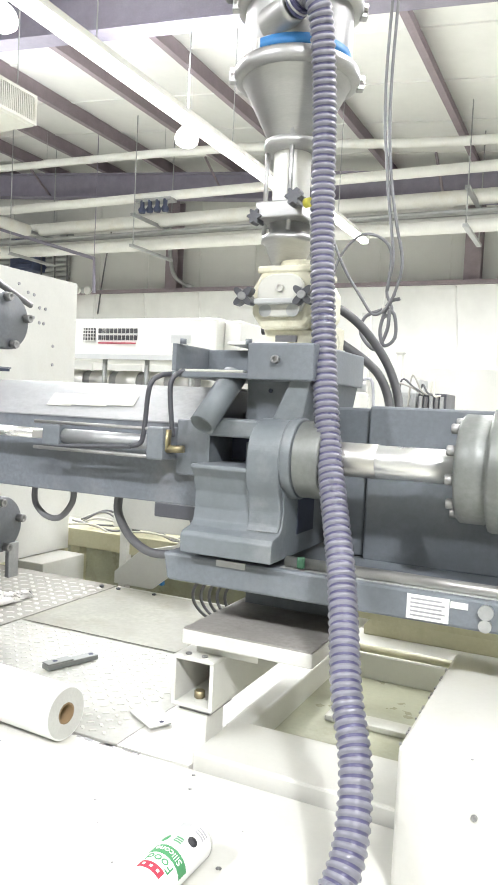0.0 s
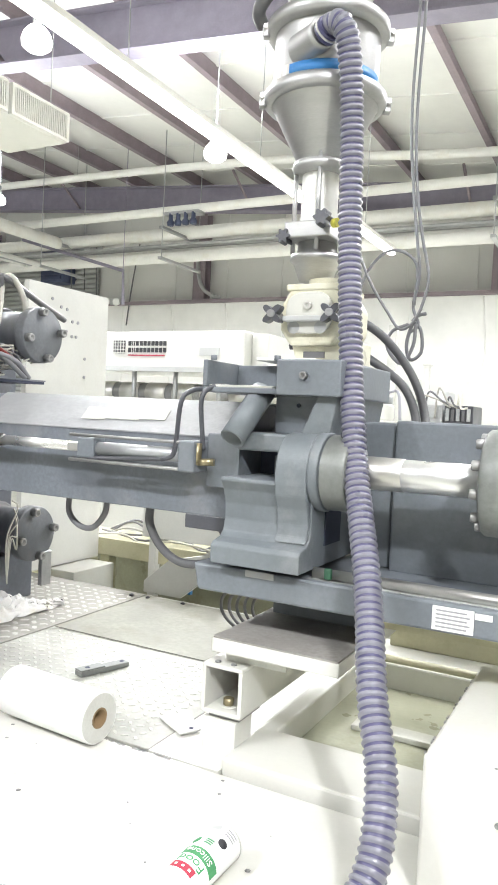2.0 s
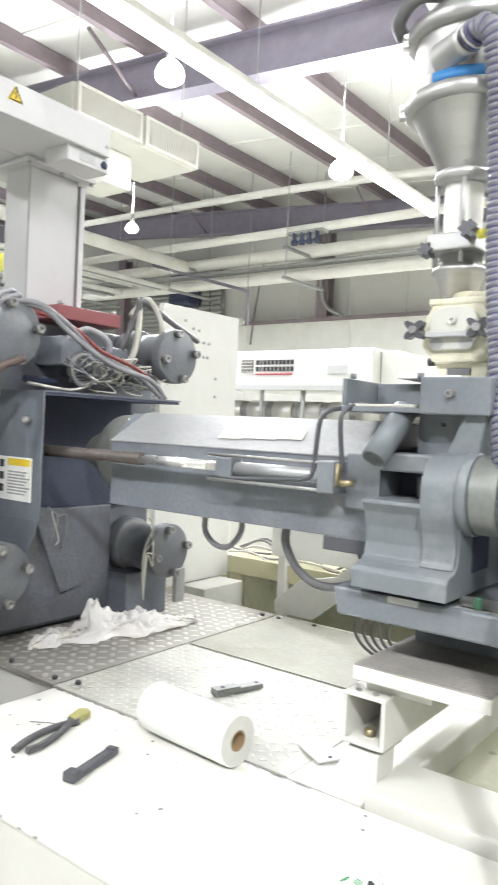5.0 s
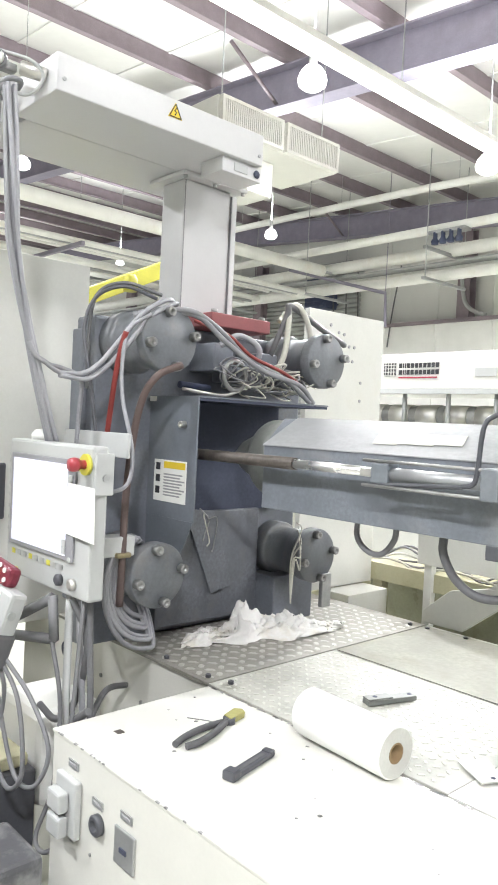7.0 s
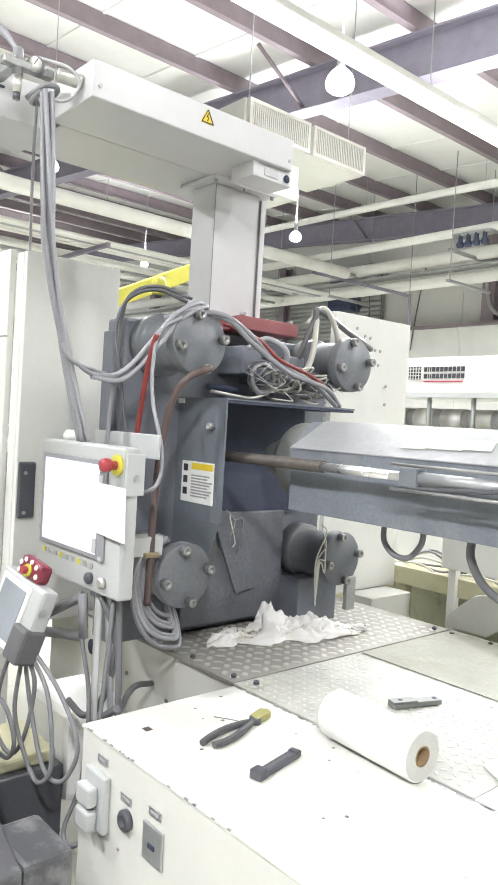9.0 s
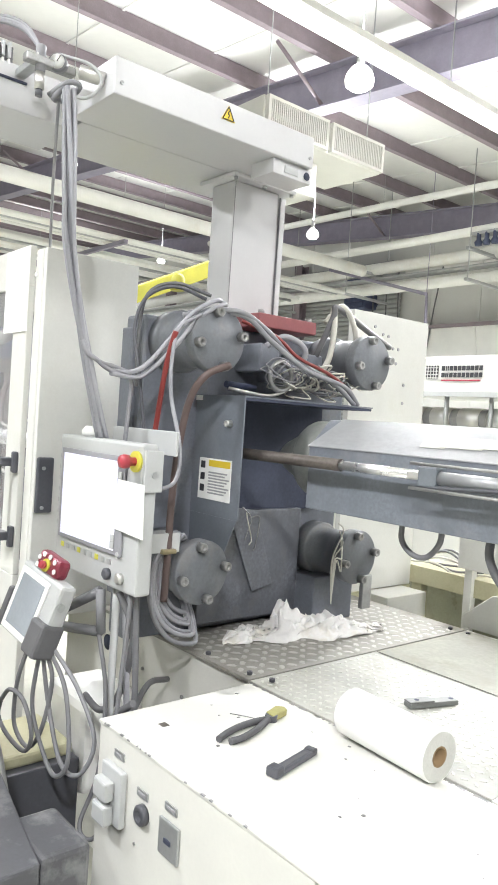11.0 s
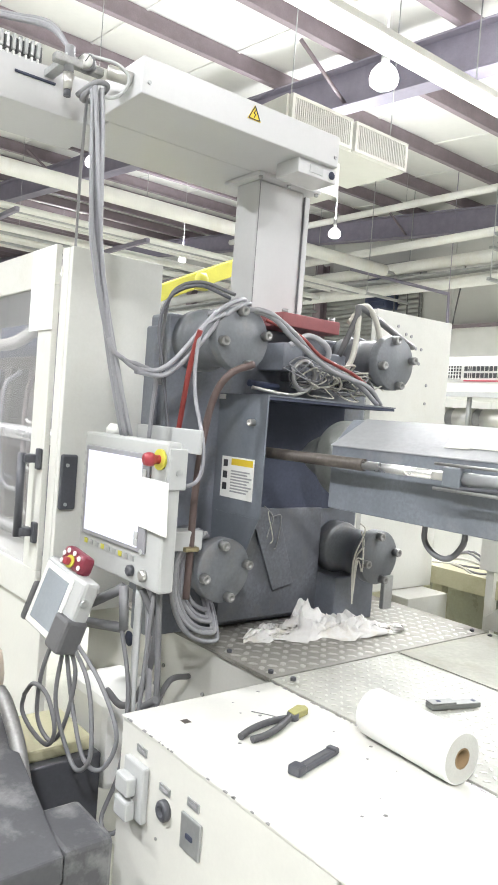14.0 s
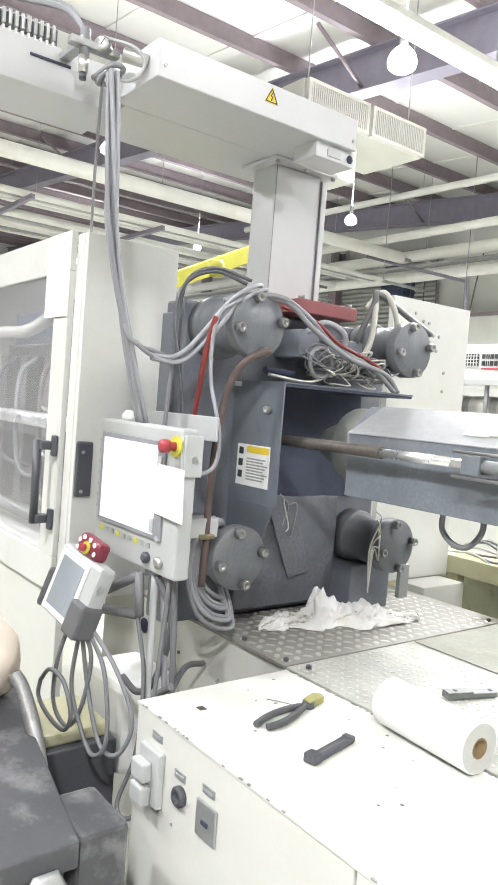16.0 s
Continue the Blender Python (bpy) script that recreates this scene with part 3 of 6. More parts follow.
for k in range(5):
    part("wire", sweep(B(), spline([(-0.95 + 0.05 * k, 3.57, 1.735), (-0.93 + 0.05 * k, 3.55, 1.84 + 0.022 * (k % 3)), (-0.84 + 0.03 * k, 3.54, 1.83 - 0.01 * k), (-0.77 + 0.02 * k, 3.55, 1.79)], 6), 0.005, 6), CABLE_DARK if k % 2 else CABLE_WHITE, db)
ub = thing("utility_cart", (-0.9, 3.7, 0), "white-topped service cart behind the press", "cart")
part("top", box(B(), -1.22, -0.45, 3.45, 3.95, 1.690, 1.710, 0.004), WHITE, ub)
for x in (-1.20, -0.49):
    for y in (3.47, 3.90):
        part("leg", box(B(), x, x + 0.03, y, y + 0.03, 0.0, 1.69), WHITE, ub)
ib = thing("instrument_case", (-0.88, 3.7, 1.71), "grey instrument case with a slanted window", "instrument")
part("case", prism(B(), [(3.58, 1.712), (3.84, 1.712), (3.84, 1.87), (3.66, 1.87), (3.58, 1.80)], 'x', -0.945, -0.815, 0.004), PANEL_GREY, ib)
part("window", box(B(), -0.93, -0.83, 3.572, 3.58, 1.735, 1.79, 0.001), GALV, ib)
jb = thing("pump_unit", (-1.13, 3.65, 1.71), "small grey pump with a clear bowl", "pump")
part("bowl", lathe(B(), (-1.13, 3.65, 1.712), [(0.0, 0), (0.05, 0), (0.055, 0.012), (0.055, 0.07), (0.045, 0.085), (0.0, 0.085)], 20), PLASTIC_CLEAR, jb)
part("head", cyl(B(), (-1.13, 3.65, 1.797), (-1.13, 3.65, 1.838), 0.042, seg=16, chamfer=0.004), GALV, jb)
part("pipe", sweep(B(), spline([(-1.13, 3.65, 1.83), (-1.10, 3.64, 1.86), (-1.05, 3.62, 1.85), (-1.03, 3.60, 1.715)], 6), 0.008, 8), CABLE, jb)
up_ = thing("cream_upright", (-1.0, 3.62, 0), "slim cream steel upright beside the cart", "post")
part("post", box(B(), -1.018, -0.985, 3.96, 4.0, 0.0, 2.02, 0.003), WHITE, up_)
part("cap", box(B(), -1.024, -0.979, 3.954, 4.006, 2.02, 2.03, 0.002), WHITE, up_)

# tall white sheet guard beyond the platen
sg = thing("side_guard", (-2.4, 2.7, 0), "tall white sheet-metal guard panel with screw holes", "guard panel")
part("sheet", prism(B(), [(2.41, 0.93), (2.97, 0.93), (2.97, 2.268), (2.41, 2.262)], 'x', -2.44, -2.41, 0.002), WHITE, sg)
part("foot", box(B(), -2.45, -2.40, 2.42, 2.96, 0, 0.93), OLIVE, sg)
for y, z in ((2.62, 2.17), (2.66, 2.165), (2.62, 2.06), (2.66, 2.06), (2.7, 2.11), (2.74, 2.11), (2.7, 2.04), (2.73, 2.04), (2.8, 1.94), (2.8, 1.85), (2.56, 2.2), (2.5, 1.66)):
    part("screw_hole", cyl(B(), (-2.412, y, z), (-2.406, y, z), 0.008, seg=8), INK_GREY, sg)
part("big_screw", cyl(B(), (-2.412, 2.66, 1.63), (-2.395, 2.66, 1.63), 0.018, seg=12), GALV, sg)

# services on the far wall
wc = thing("wall_conduit", (-7.2, 11.9, 3.83), "grey conduit curving down the far wall column", "conduit")
part("run", sweep(B(), spline([(-7.42, 11.66, 5.2), (-7.40, 11.66, 4.91), (-7.32, 11.66, 4.26), (-7.21, 11.66, 3.99), (-6.96, 11.66, 3.83)], 6), 0.035, 10), GALV, wc)
part("fitting", cyl(B(), (-6.98, 11.66, 3.84), (-6.86, 11.70, 3.80), 0.05, seg=12), GALV, wc)
dw = thing("wall_drop_wires", (-10.0, 11.88, 4.1), "thin dark wires dropping down the far wall", "wires")
for pts in ([(-10.4, 11.97, 4.9), (-10.37, 11.97, 4.11)], [(-10.06, 11.97, 4.9), (-10.02, 11.97, 4.06)], [(-9.75, 11.97, 4.9), (-9.70, 11.97, 3.85)], [(-8.68, 11.97, 4.9), (-8.79, 11.97, 4.33), (-8.86, 11.97, 3.89), (-8.93, 11.97, 3.33)]):
    part("wire", sweep(B(), spline(pts, 4), 0.014, 7), CABLE_DARK, dw)
ab = thing("alarm_box", (-9.5, 11.95, 3.69), "small red alarm box on the far wall", "alarm")
part("case", box(B(), -9.59, -9.44, 11.86, 11.95, 3.61, 3.77, 0.01), RED_PLASTIC, ab)
ab.location.y -= 0.33
el = thing("emergency_lamp", (-9.24, 11.95, 3.78), "unlit twin-head emergency lamp on the far wall", "lamp")
part("case", box(B(), -9.29, -9.20, 11.88, 11.95, 3.73, 3.84, 0.01), PANEL_GREY, el)
for x in (-9.38, -9.11):
    part("head", lathe(B(), (x, 11.93, 3.78), [(0.0, 0), (0.05, 0.0), (0.085, 0.08), (0.08, 0.085), (0.0, 0.085)], 14, (0, -1, 0)), PAPER, el)
el.location.y -= 0.33
dw.location.y -= 0.33
# ---- machine base and deck ----
base = thing("machine_base", (-1.0, 1.9, 0), "long white-painted press base with steel deck plates", "machine base")
part("left_body", box(B(), -2.9, -0.72, 1.31, 2.41, 0.0, 0.938), WHITE_CAB, base)
part("front_rail", box(B(), -0.72, 1.6, 1.31, 1.50, 0.0, 0.974, 0.006), WHITE_CAB, base)
part("rear_rail", box(B(), -0.72, 1.6, 2.16, 2.41, 0.0, 0.962, 0.006), WHITE_CAB, base)
part("cross_rail", box(B(), -0.74, -0.69, 1.50, 2.16, 0.7, 0.957, 0.006), WHITE_CAB, base)
part("cross_rail", box(B(), 0.25, 0.35, 1.50, 2.16, 0.7, 0.957, 0.006), WHITE_CAB, base)
part("tray_floor", box(B(), -0.72, 1.6, 1.50, 2.16, 0.6, 0.885), OLIVE_FLOOR, base, "pale olive oily drip tray")
part("tray_bar", box(B(), -0.60, 0.2, 1.80, 1.86, 0.885, 0.90, 0.004), WHITE_DECK, base)
part("rear_guard", box(B(), -0.66, 1.6, 2.34, 2.37, 0.962, 1.25, 0.004), OLIVE, base, "yellowed rear splash guard")
part("drip_pipe", cyl(B(), (-0.66, 2.0, 1.03), (1.6, 2.0, 1.03), 0.011, seg=12), OLIVE, base)
for x in (-0.3, 0.5, 1.3):
    part("pipe_stand", box(B(), x, x + 0.03, 1.99, 2.01, 0.885, 1.02), OLIVE, base)
part("tread_plate", box(B(), -2.62, -1.708, 1.298, 2.42, 0.938, 0.950, 0.002), TREAD, base, "dull steel tread plate with raised lugs")
part("deck_plate", box(B(), -1.700, -0.90, 1.298, 2.42, 0.938, 0.950, 0.002), DECK_PLATE, base, "pale painted steel deck plate")
part("cover_sheet", box(B(), -1.690, -0.93, 1.86, 2.39, 0.9518, 0.9545, 0.001), DECK_SHEET, base, "thin pale cover sheet on the deck plate")
part("deck_apron", box(B(), -0.90, -0.72, 1.298, 2.42, 0.936, 0.948), WHITE_CAB, base)


def lugs(x0, x1, y0, y1, z, step, length, width, h):
    """Raised lens-shaped lugs in alternating directions."""
    bm = B()
    nx, ny = int((x1 - x0) / step), int((y1 - y0) / step)
    for a in range(nx):
        for b_ in range(ny):
            cx, cy = x0 + (a + 0.5) * step, y0 + (b_ + 0.5) * step
            ang = math.pi / 4 if (a + b_) % 2 else -math.pi / 4
            c, s = math.cos(ang), math.sin(ang)
            ring = []
            for k, (u, w) in enumerate(((-1, 0), (-0.6, -0.75), (0.6, -0.75), (1, 0), (0.6, 0.75), (-0.6, 0.75))):
                ring.append((u * length / 2, w * width / 2))
            lo = [bm.verts.new((cx + u * c - w * s, cy + u * s + w * c, z)) for u, w in ring]
            hi = [bm.verts.new((cx + 0.75 * (u * c - w * s), cy + 0.75 * (u * s + w * c), z + h)) for u, w in ring]
            for k in range(6):
                bm.faces.new((lo[k], lo[(k + 1) % 6], hi[(k + 1) % 6], hi[k]))
            bm.faces.new(hi)
    return bm


tagged(part("lug_pattern", lugs(-2.60, -1.72, 1.31, 2.40, 0.950, 0.044, 0.038, 0.024, 0.0018), LUG, base), kind="stuff")
tagged(part("lug_pattern", lugs(-1.69, -0.91, 1.31, 1.85, 0.950, 0.030, 0.024, 0.012, 0.0018), WHITE_DECK, base), kind="stuff")
for x, y in ((-1.74, 1.33), (-1.66, 1.35), (-1.95, 1.33), (-2.25, 1.33), (-1.74, 2.36), (-1.66, 2.36), (-1.50, 2.37)):
    part("deck_bolt", bolt(B(), (x, y, 0.95), (0, 0, 1), 0.009, 0.010), BLACK, base)
for x, z in ((-2.30, 0.80), (-2.35, 0.72), (-2.05, 0.78)):
    part("base_screw", bolt(B(), (x, 1.31, z), (0, -1, 0), 0.007, 0.006), RAW_STEEL, base)
part("cable_port", lathe(B(), (-2.553, 1.309, 0.826), [(0.0, 0.0), (0.028, 0.0), (0.03, 0.004), (0.0, 0.0041)], 16, (0, -1, 0)), INNER_DARK, base)

# ---- front control cabinets ----
def cabinet(x0, x1):
    t = thing("control_cabinet", ((x0 + x1) / 2, 1.05, 0), "low cream enamelled control cabinet with chipped edges", "cabinet", "control cabinets")
    part("body", box(B(), x0, x1, 0.800, 1.292, 0.0, 0.938, 0.004), WHITE_CAB, t)
    return t


c1 = cabinet(-1.690, -0.930)
c2 = cabinet(-0.924, 0.9)
wt = thing("cabinet_worktop", (-0.4, 1.05, 0.938), "long cream enamelled worktop with chipped paint", "worktop")
part("slab", box(B(), -1.692, 0.9, 0.797, 1.294, 0.938, 0.946, 0.002), WHITE_CAB, wt)
sk = part("double_socket", box(B(), -1.640, -1.545, 0.782, 0.800, 0.732, 0.868, 0.005), PANEL_GREY, c1, "grey weatherproof double socket")
for z in (0.815, 0.757):
    part("flap", box(B(), -1.632, -1.572, 0.755, 0.782, z - 0.024, z + 0.024, 0.006), PANEL_GREY, sk)
part("key_switch", lathe(B(), (-1.469, 0.80, 0.803), [(0.0, 0), (0.024, 0.0), (0.024, 0.012), (0.019, 0.016), (0.013, 0.016), (0.011, 0.006), (0.0, 0.006)], 24, (0, -1, 0)), BLACK, c1)
part("square_socket", box(B(), -1.398, -1.322, 0.793, 0.800, 0.757, 0.838, 0.003), GALV, c1)
part("socket_slot", box(B(), -1.372, -1.348, 0.790, 0.793, 0.790, 0.800), INNER_DARK, c1)
for x, z in ((-1.585, 0.895), (-1.475, 0.848), (-1.360, 0.866)):
    pl = part("nameplate", box(B(), x - 0.022, x + 0.022, 0.7965, 0.800, z - 0.009, z + 0.009), GALV, c1)
    part("text_bar", box(B(), x - 0.015, x + 0.015, 0.795, 0.7965, z - 0.003, z + 0.003), INK_GREY, pl)
for x, z in ((-1.50, 0.72), (-1.27, 0.70), (-1.00, 0.80)):
    part("screw", bolt(B(), (x, 0.80, z), (0, -1, 0), 0.004, 0.003), RAW_STEEL, c1)
part("latch", box(B(), -0.88, -0.80, 0.790, 0.800, 0.86, 0.895, 0.003), GALV, c2)
rng = random.Random(4)
for k in range(60):
    x = -1.69 + 0.85 * rng.random() ** 1.3
    w = rng.uniform(0.004, 0.02)
    part("seam_chip", box(B(), x, x + w, 1.2905 - rng.uniform(0.0, 0.005), 1.2946, 0.944, 0.9467), RAW_STEEL if k % 3 else WEAR, wt)
for k in range(26):
    x, y = rng.uniform(-1.66, -0.4), rng.uniform(0.82, 1.28)
    part("paint_chip", lathe(B(), (x, y, 0.9462), [(0.0, 0.0004), (rng.uniform(0.0015, 0.006), 0.0003), (0.0, 0.0)], 6), RAW_STEEL, wt)
for k in range(34):
    x = rng.uniform(-1.68, -0.3)
    w = rng.uniform(0.003, 0.014)
    part("edge_chip", box(B(), x, x + w, 0.7955, 0.7955 + rng.uniform(0.002, 0.006), 0.944, 0.9466), RAW_STEEL, wt)
part("paint_chip", box(B(), -1.588, -1.566, 0.905, 0.925, 0.9462, 0.9468), RUST, wt, "rusty chip in the enamel")

# ---- white cover box on the deck ----
wb = thing("cover_box", (0.1, 1.3, 0.95), "plain white sheet-metal cover box with a chipped edge", "box")
part("shell", box(B(), -0.250, 0.55, 1.12, 1.63, 0.950, 1.18, 0.006), WHITE_CAB, wb)
part("screw", bolt(B(), (-0.13, 1.12, 1.10), (0, -1, 0), 0.005, 0.004), RAW_STEEL, wb)
for k in range(12):
    y = 1.13 + 0.034 * k + 0.012 * math.sin(k * 2.3)
    part("edge_chip", box(B(), -0.2508, -0.2475, y, y + 0.004 + 0.004 * (k % 3), 1.1765, 1.1808), RAW_STEEL, wb)
for x, y in ((-0.14, 1.135), (-0.10, 1.14), (-0.02, 1.15), (-0.05, 1.42), (-0.035, 1.425)):
    part("paint_chip", lathe(B(), (x, y, 1.180), [(0.0, 0.0004), (0.003, 0.0003), (0.0, 0.0)], 6), RAW_STEEL, wb)

# ---- support under the injection unit ----
st = thing("support_stand", (-0.7, 1.6, 0.95), "white square-tube support stand with a steel top plate", "stand")
part("top_plate", box(B(), -0.783, -0.483, 1.356, 1.92, 1.180, 1.210, 0.003), WHITE_CAB, st)
part("wear_plate", box(B(), -0.780, -0.486, 1.359, 1.92, 1.210, 1.214), WEAR, st, "bare worn steel wear plate")
bm = B()
x0, x1, z0, z1, w = -0.804, -0.703, 1.040, 1.152, 0.009
box(bm, x0, x1, 1.356, 1.9, z0, z0 + w, 0.003)
box(bm, x0, x1, 1.356, 1.9, z1 - w, z1, 0.003)
box(bm, x0, x0 + w, 1.357, 1.9, z0 + w - 0.001, z1 - w + 0.001)
box(bm, x1 - w, x1, 1.357, 1.9, z0 + w - 0.001, z1 - w + 0.001)
part("square_tube", bm, WHITE_CAB, st)
part("tube_shim", box(B(), -0.77, -0.62, 1.40, 1.9, 1.152, 1.180), WHITE_CAB, st)
part("block", box(B(), -0.800, -0.716, 1.36, 1.44, 0.945, 1.030, 0.002), WHITE_CAB, st)
part("shim", box(B(), -0.79, -0.712, 1.37, 1.47, 1.030, 1.040), RAW_STEEL, st)
part("nut", cyl(B(), (-0.757, 1.40, 1.049), (-0.757, 1.40, 1.066), 0.012, seg=6), BRASS, st)
part("washer", cyl(B(), (-0.757, 1.40, 1.047), (-0.757, 1.40, 1.050), 0.020, seg=18), WHITE, st)
for x in (-0.775, -0.735):
    part("screw", bolt(B(), (x, 1.375, 1.152), (0, 0, 1), 0.007, 0.003), RAW_STEEL, st)

# ---- injection unit ----
iu = thing("injection_unit", (-0.6, 1.6, 1.214), "slate grey injection unit on a slide beam", "injection unit")
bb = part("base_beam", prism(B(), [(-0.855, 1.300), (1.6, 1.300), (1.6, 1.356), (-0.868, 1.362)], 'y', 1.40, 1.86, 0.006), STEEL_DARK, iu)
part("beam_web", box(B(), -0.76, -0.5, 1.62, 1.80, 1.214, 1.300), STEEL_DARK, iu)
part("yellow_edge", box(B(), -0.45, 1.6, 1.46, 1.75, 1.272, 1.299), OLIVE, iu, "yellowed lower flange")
part("slide_rail", cyl(B(), (-0.58, 1.432, 1.3735), (0.6, 1.432, 1.3695), 0.0115, seg=18), STAINLESS, iu)
part("rail_seat", box(B(), -0.59, 0.6, 1.415, 1.46, 1.354, 1.3615), PANEL_GREY, iu)
dl = part("data_label", box(B(), -0.312, -0.232, 1.3972, 1.400, 1.306, 1.353), PAPER, bb, "stained paper data label")
for k in range(5):
    part("text_bar", box(B(), -0.305, -0.245 + 0.006 * (k % 2), 1.3962, 1.3972, 1.312 + k * 0.008, 1.315 + k * 0.008), INK_GREY, dl)
part("small_label", box(B(), -0.230, -0.198, 1.3975, 1.400, 1.338, 1.350), PAPER, bb)
part("hook", lathe(B(), (-0.165, 1.40, 1.34), [(0.0, 0), (0.014, 0), (0.014, 0.012), (0.0, 0.012)], 14, (0, -1, 0)), GALV, bb)
part("hook", lathe(B(), (-0.165, 1.40, 1.315), [(0.0, 0), (0.012, 0), (0.012, 0.012), (0.0, 0.012)], 14, (0, -1, 0)), GALV, bb)
part("grease_block", box(B(), -0.548, -0.532, 1.408, 1.420, 1.366, 1.390, 0.003), DARK_GREEN, iu, "green plastic lubrication block")
part("bearing_tag", box(B(), -0.73, -0.66, 1.397, 1.402, 1.348, 1.362), PANEL_GREY, iu)

# cast feed housing
bm = B()
prism(bm, [(1.365, 1.375), (1.365, 1.414), (1.373, 1.423), (1.404, 1.430), (1.418, 1.442), (1.425, 1.47), (1.424, 1.505), (1.412, 1.538), (1.396, 1.558), (1.398, 1.566), (1.80, 1.566), (1.80, 1.375)], 'x', -0.805, -0.588, 0.003)
hs = part("feed_housing", bm, CAST, iu, "grey cast feed housing with a stepped foot")
bm = B()
box(bm, -0.800, -0.592, 1.455, 1.80, 1.626, 1.668, 0.006)
box(bm, -0.672, -0.592, 1.44, 1.80, 1.560, 1.626)
box(bm, -0.802, -0.794, 1.46, 1.80, 1.560, 1.628)
box(bm, -0.79, -0.60, 1.62, 1.80, 1.54, 1.68, 0.003)
box(bm, -0.738, -0.672, 1.535, 1.62, 1.560, 1.614, 0.002)
part("throat_wall", bm, CAST, hs)
# Dark block paints the shade within the throat opening.
part("throat_void", box(B(), -0.794, -0.738, 1.575, 1.619, 1.566, 1.626), INNER_DARK, hs)
part("upper_web", prism(B(), [(-0.735, 1.665), (-0.60, 1.665), (-0.555, 1.765), (-0.735, 1.765)], 'y', 1.52, 1.80, 0.004), STEEL_DARK, hs)
part("gusset", prism(B(), [(-0.648, 1.66), (-0.575, 1.66), (-0.556, 1.77), (-0.60, 1.77)], 'y', 1.462, 1.80, 0.004), CAST, hs)
part("web_screw", bolt(B(), (-0.675, 1.52, 1.735), (0, -1, 0), 0.005, 0.003), INNER_DARK, hs)
arch = [(1.475 + 0.084 * math.cos(a), 1.590 + 0.084 * math.sin(a)) for a in np.linspace(0.0, math.pi, 25)] + [(1.391, 1.560), (1.396, 1.535), (1.408, 1.508), (1.415, 1.475), (1.412, 1.445), (1.402, 1.434), (1.559, 1.434)]
part("bearing_arch", prism(B(), arch, 'x', -0.668, -0.592, 0.005), CAST, hs, "round-topped cast bearing arch")
part("bearing_ring", lathe(B(), (-0.592, 1.475, 1.590), [(0.0, 0.0), (0.086, 0.0), (0.088, 0.003), (0.088, 0.020), (0.085, 0.023), (0.079, 0.023), (0.079, 0.027), (0.0, 0.027)], 48, (1, 0, 0)), CAST, hs)
part("sleeve", lathe(B(), (-0.565, 1.475, 1.590), [(0.083, 0.0), (0.083, 0.050), (0.079, 0.056), (0.0, 0.056)], 44, (1, 0, 0)), FLANGE, hs, "dull olive-grey bearing sleeve")
# Flush dark patch paints a shaded recess in the housing's side.
part("side_pocket", box(B(), -0.5879, -0.5862, 1.50, 1.60, 1.42, 1.52), INNER_DARK, hs)
# channel bracket that carries the feeder
br = part("feeder_bracket", box(B(), -0.700, -0.545, 1.44, 1.80, 1.756, 1.836, 0.004), STEEL_DARK, iu)
for n, q in (("base_plate", (-0.897, -0.701, 1.45, 1.80, 1.758, 1.770)), ("end_plate", (-0.897, -0.885, 1.45, 1.80, 1.771, 1.834)),
             ("rear_plate", (-0.884, -0.701, 1.60, 1.62, 1.771, 1.832))):
    part(n, box(B(), *q, 0.002), STEEL_DARK, br)
# Pale strip paints the ledge's bright, reflecting top.
part("rail_strip", box(B(), -0.880, -0.715, 1.454, 1.50, 1.7705, 1.776, 0.001), WHITE_DECK, br)
for x in (-0.88, -0.712):
    part("bracket_screw", cyl(B(), (x, 1.47, 1.834), (x, 1.47, 1.846), 0.008, seg=8), STEEL_DARK, br)
part("eye_bolt", bolt(B(), (-0.63, 1.44, 1.80), (0, -1, 0), 0.009, 0.014), RAW_STEEL, br)
bm = B()
c0, c1_ = Vector((-0.758, 1.50, 1.765)), Vector((-0.782, 1.40, 1.652))
ax = (c1_ - c0)
lathe(bm, c0, [(0.0, 0.0), (0.029, 0.0), (0.029, ax.length), (0.024, ax.length), (0.024, 0.02), (0.0, 0.02)], 28, ax)
part("discharge_chute", bm, CAST, iu, "grey painted discharge tube cut off square")
# pull cylinder
part("rod", cyl(B(), (-0.52, 1.465, 1.597), (-0.20, 1.465, 1.597), 0.034, seg=32), CHROME, iu)
part("rod_collar", cyl(B(), (-0.51, 1.465, 1.597), (-0.40, 1.465, 1.597), 0.0355, seg=28, chamfer=0.003), STAINLESS, iu)
fl = part("end_flange", lathe(B(), (-0.236, 1.467, 1.597), [(0.0, 0), (0.100, 0.0), (0.106, 0.006), (0.106, 0.050), (0.102, 0.054), (0.102, 0.058), (0.118, 0.060), (0.120, 0.066), (0.120, 0.42), (0.0, 0.42)], 56, (1, 0, 0)), FLANGE, iu, "dull bare steel cylinder flange")
for k in range(10):
    a = math.pi * 2 * k / 10 + 0.2
    part("flange_bolt", bolt(B(), (-0.236, 1.467 + 0.088 * math.cos(a), 1.597 + 0.088 * math.sin(a)), (-1, 0, 0), 0.010, 0.016), RAW_STEEL, fl)
part("cylinder_head", lathe(B(), (0.0, 1.467, 1.597), [(0.0, 0.0), (0.126, 0.0), (0.130, 0.006), (0.130, 0.9), (0.0, 0.9)], 40, (1, 0, 0)), CAST, iu)
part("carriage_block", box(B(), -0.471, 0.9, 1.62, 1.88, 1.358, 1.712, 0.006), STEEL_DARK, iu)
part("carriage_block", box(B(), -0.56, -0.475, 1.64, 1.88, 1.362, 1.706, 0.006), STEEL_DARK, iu)
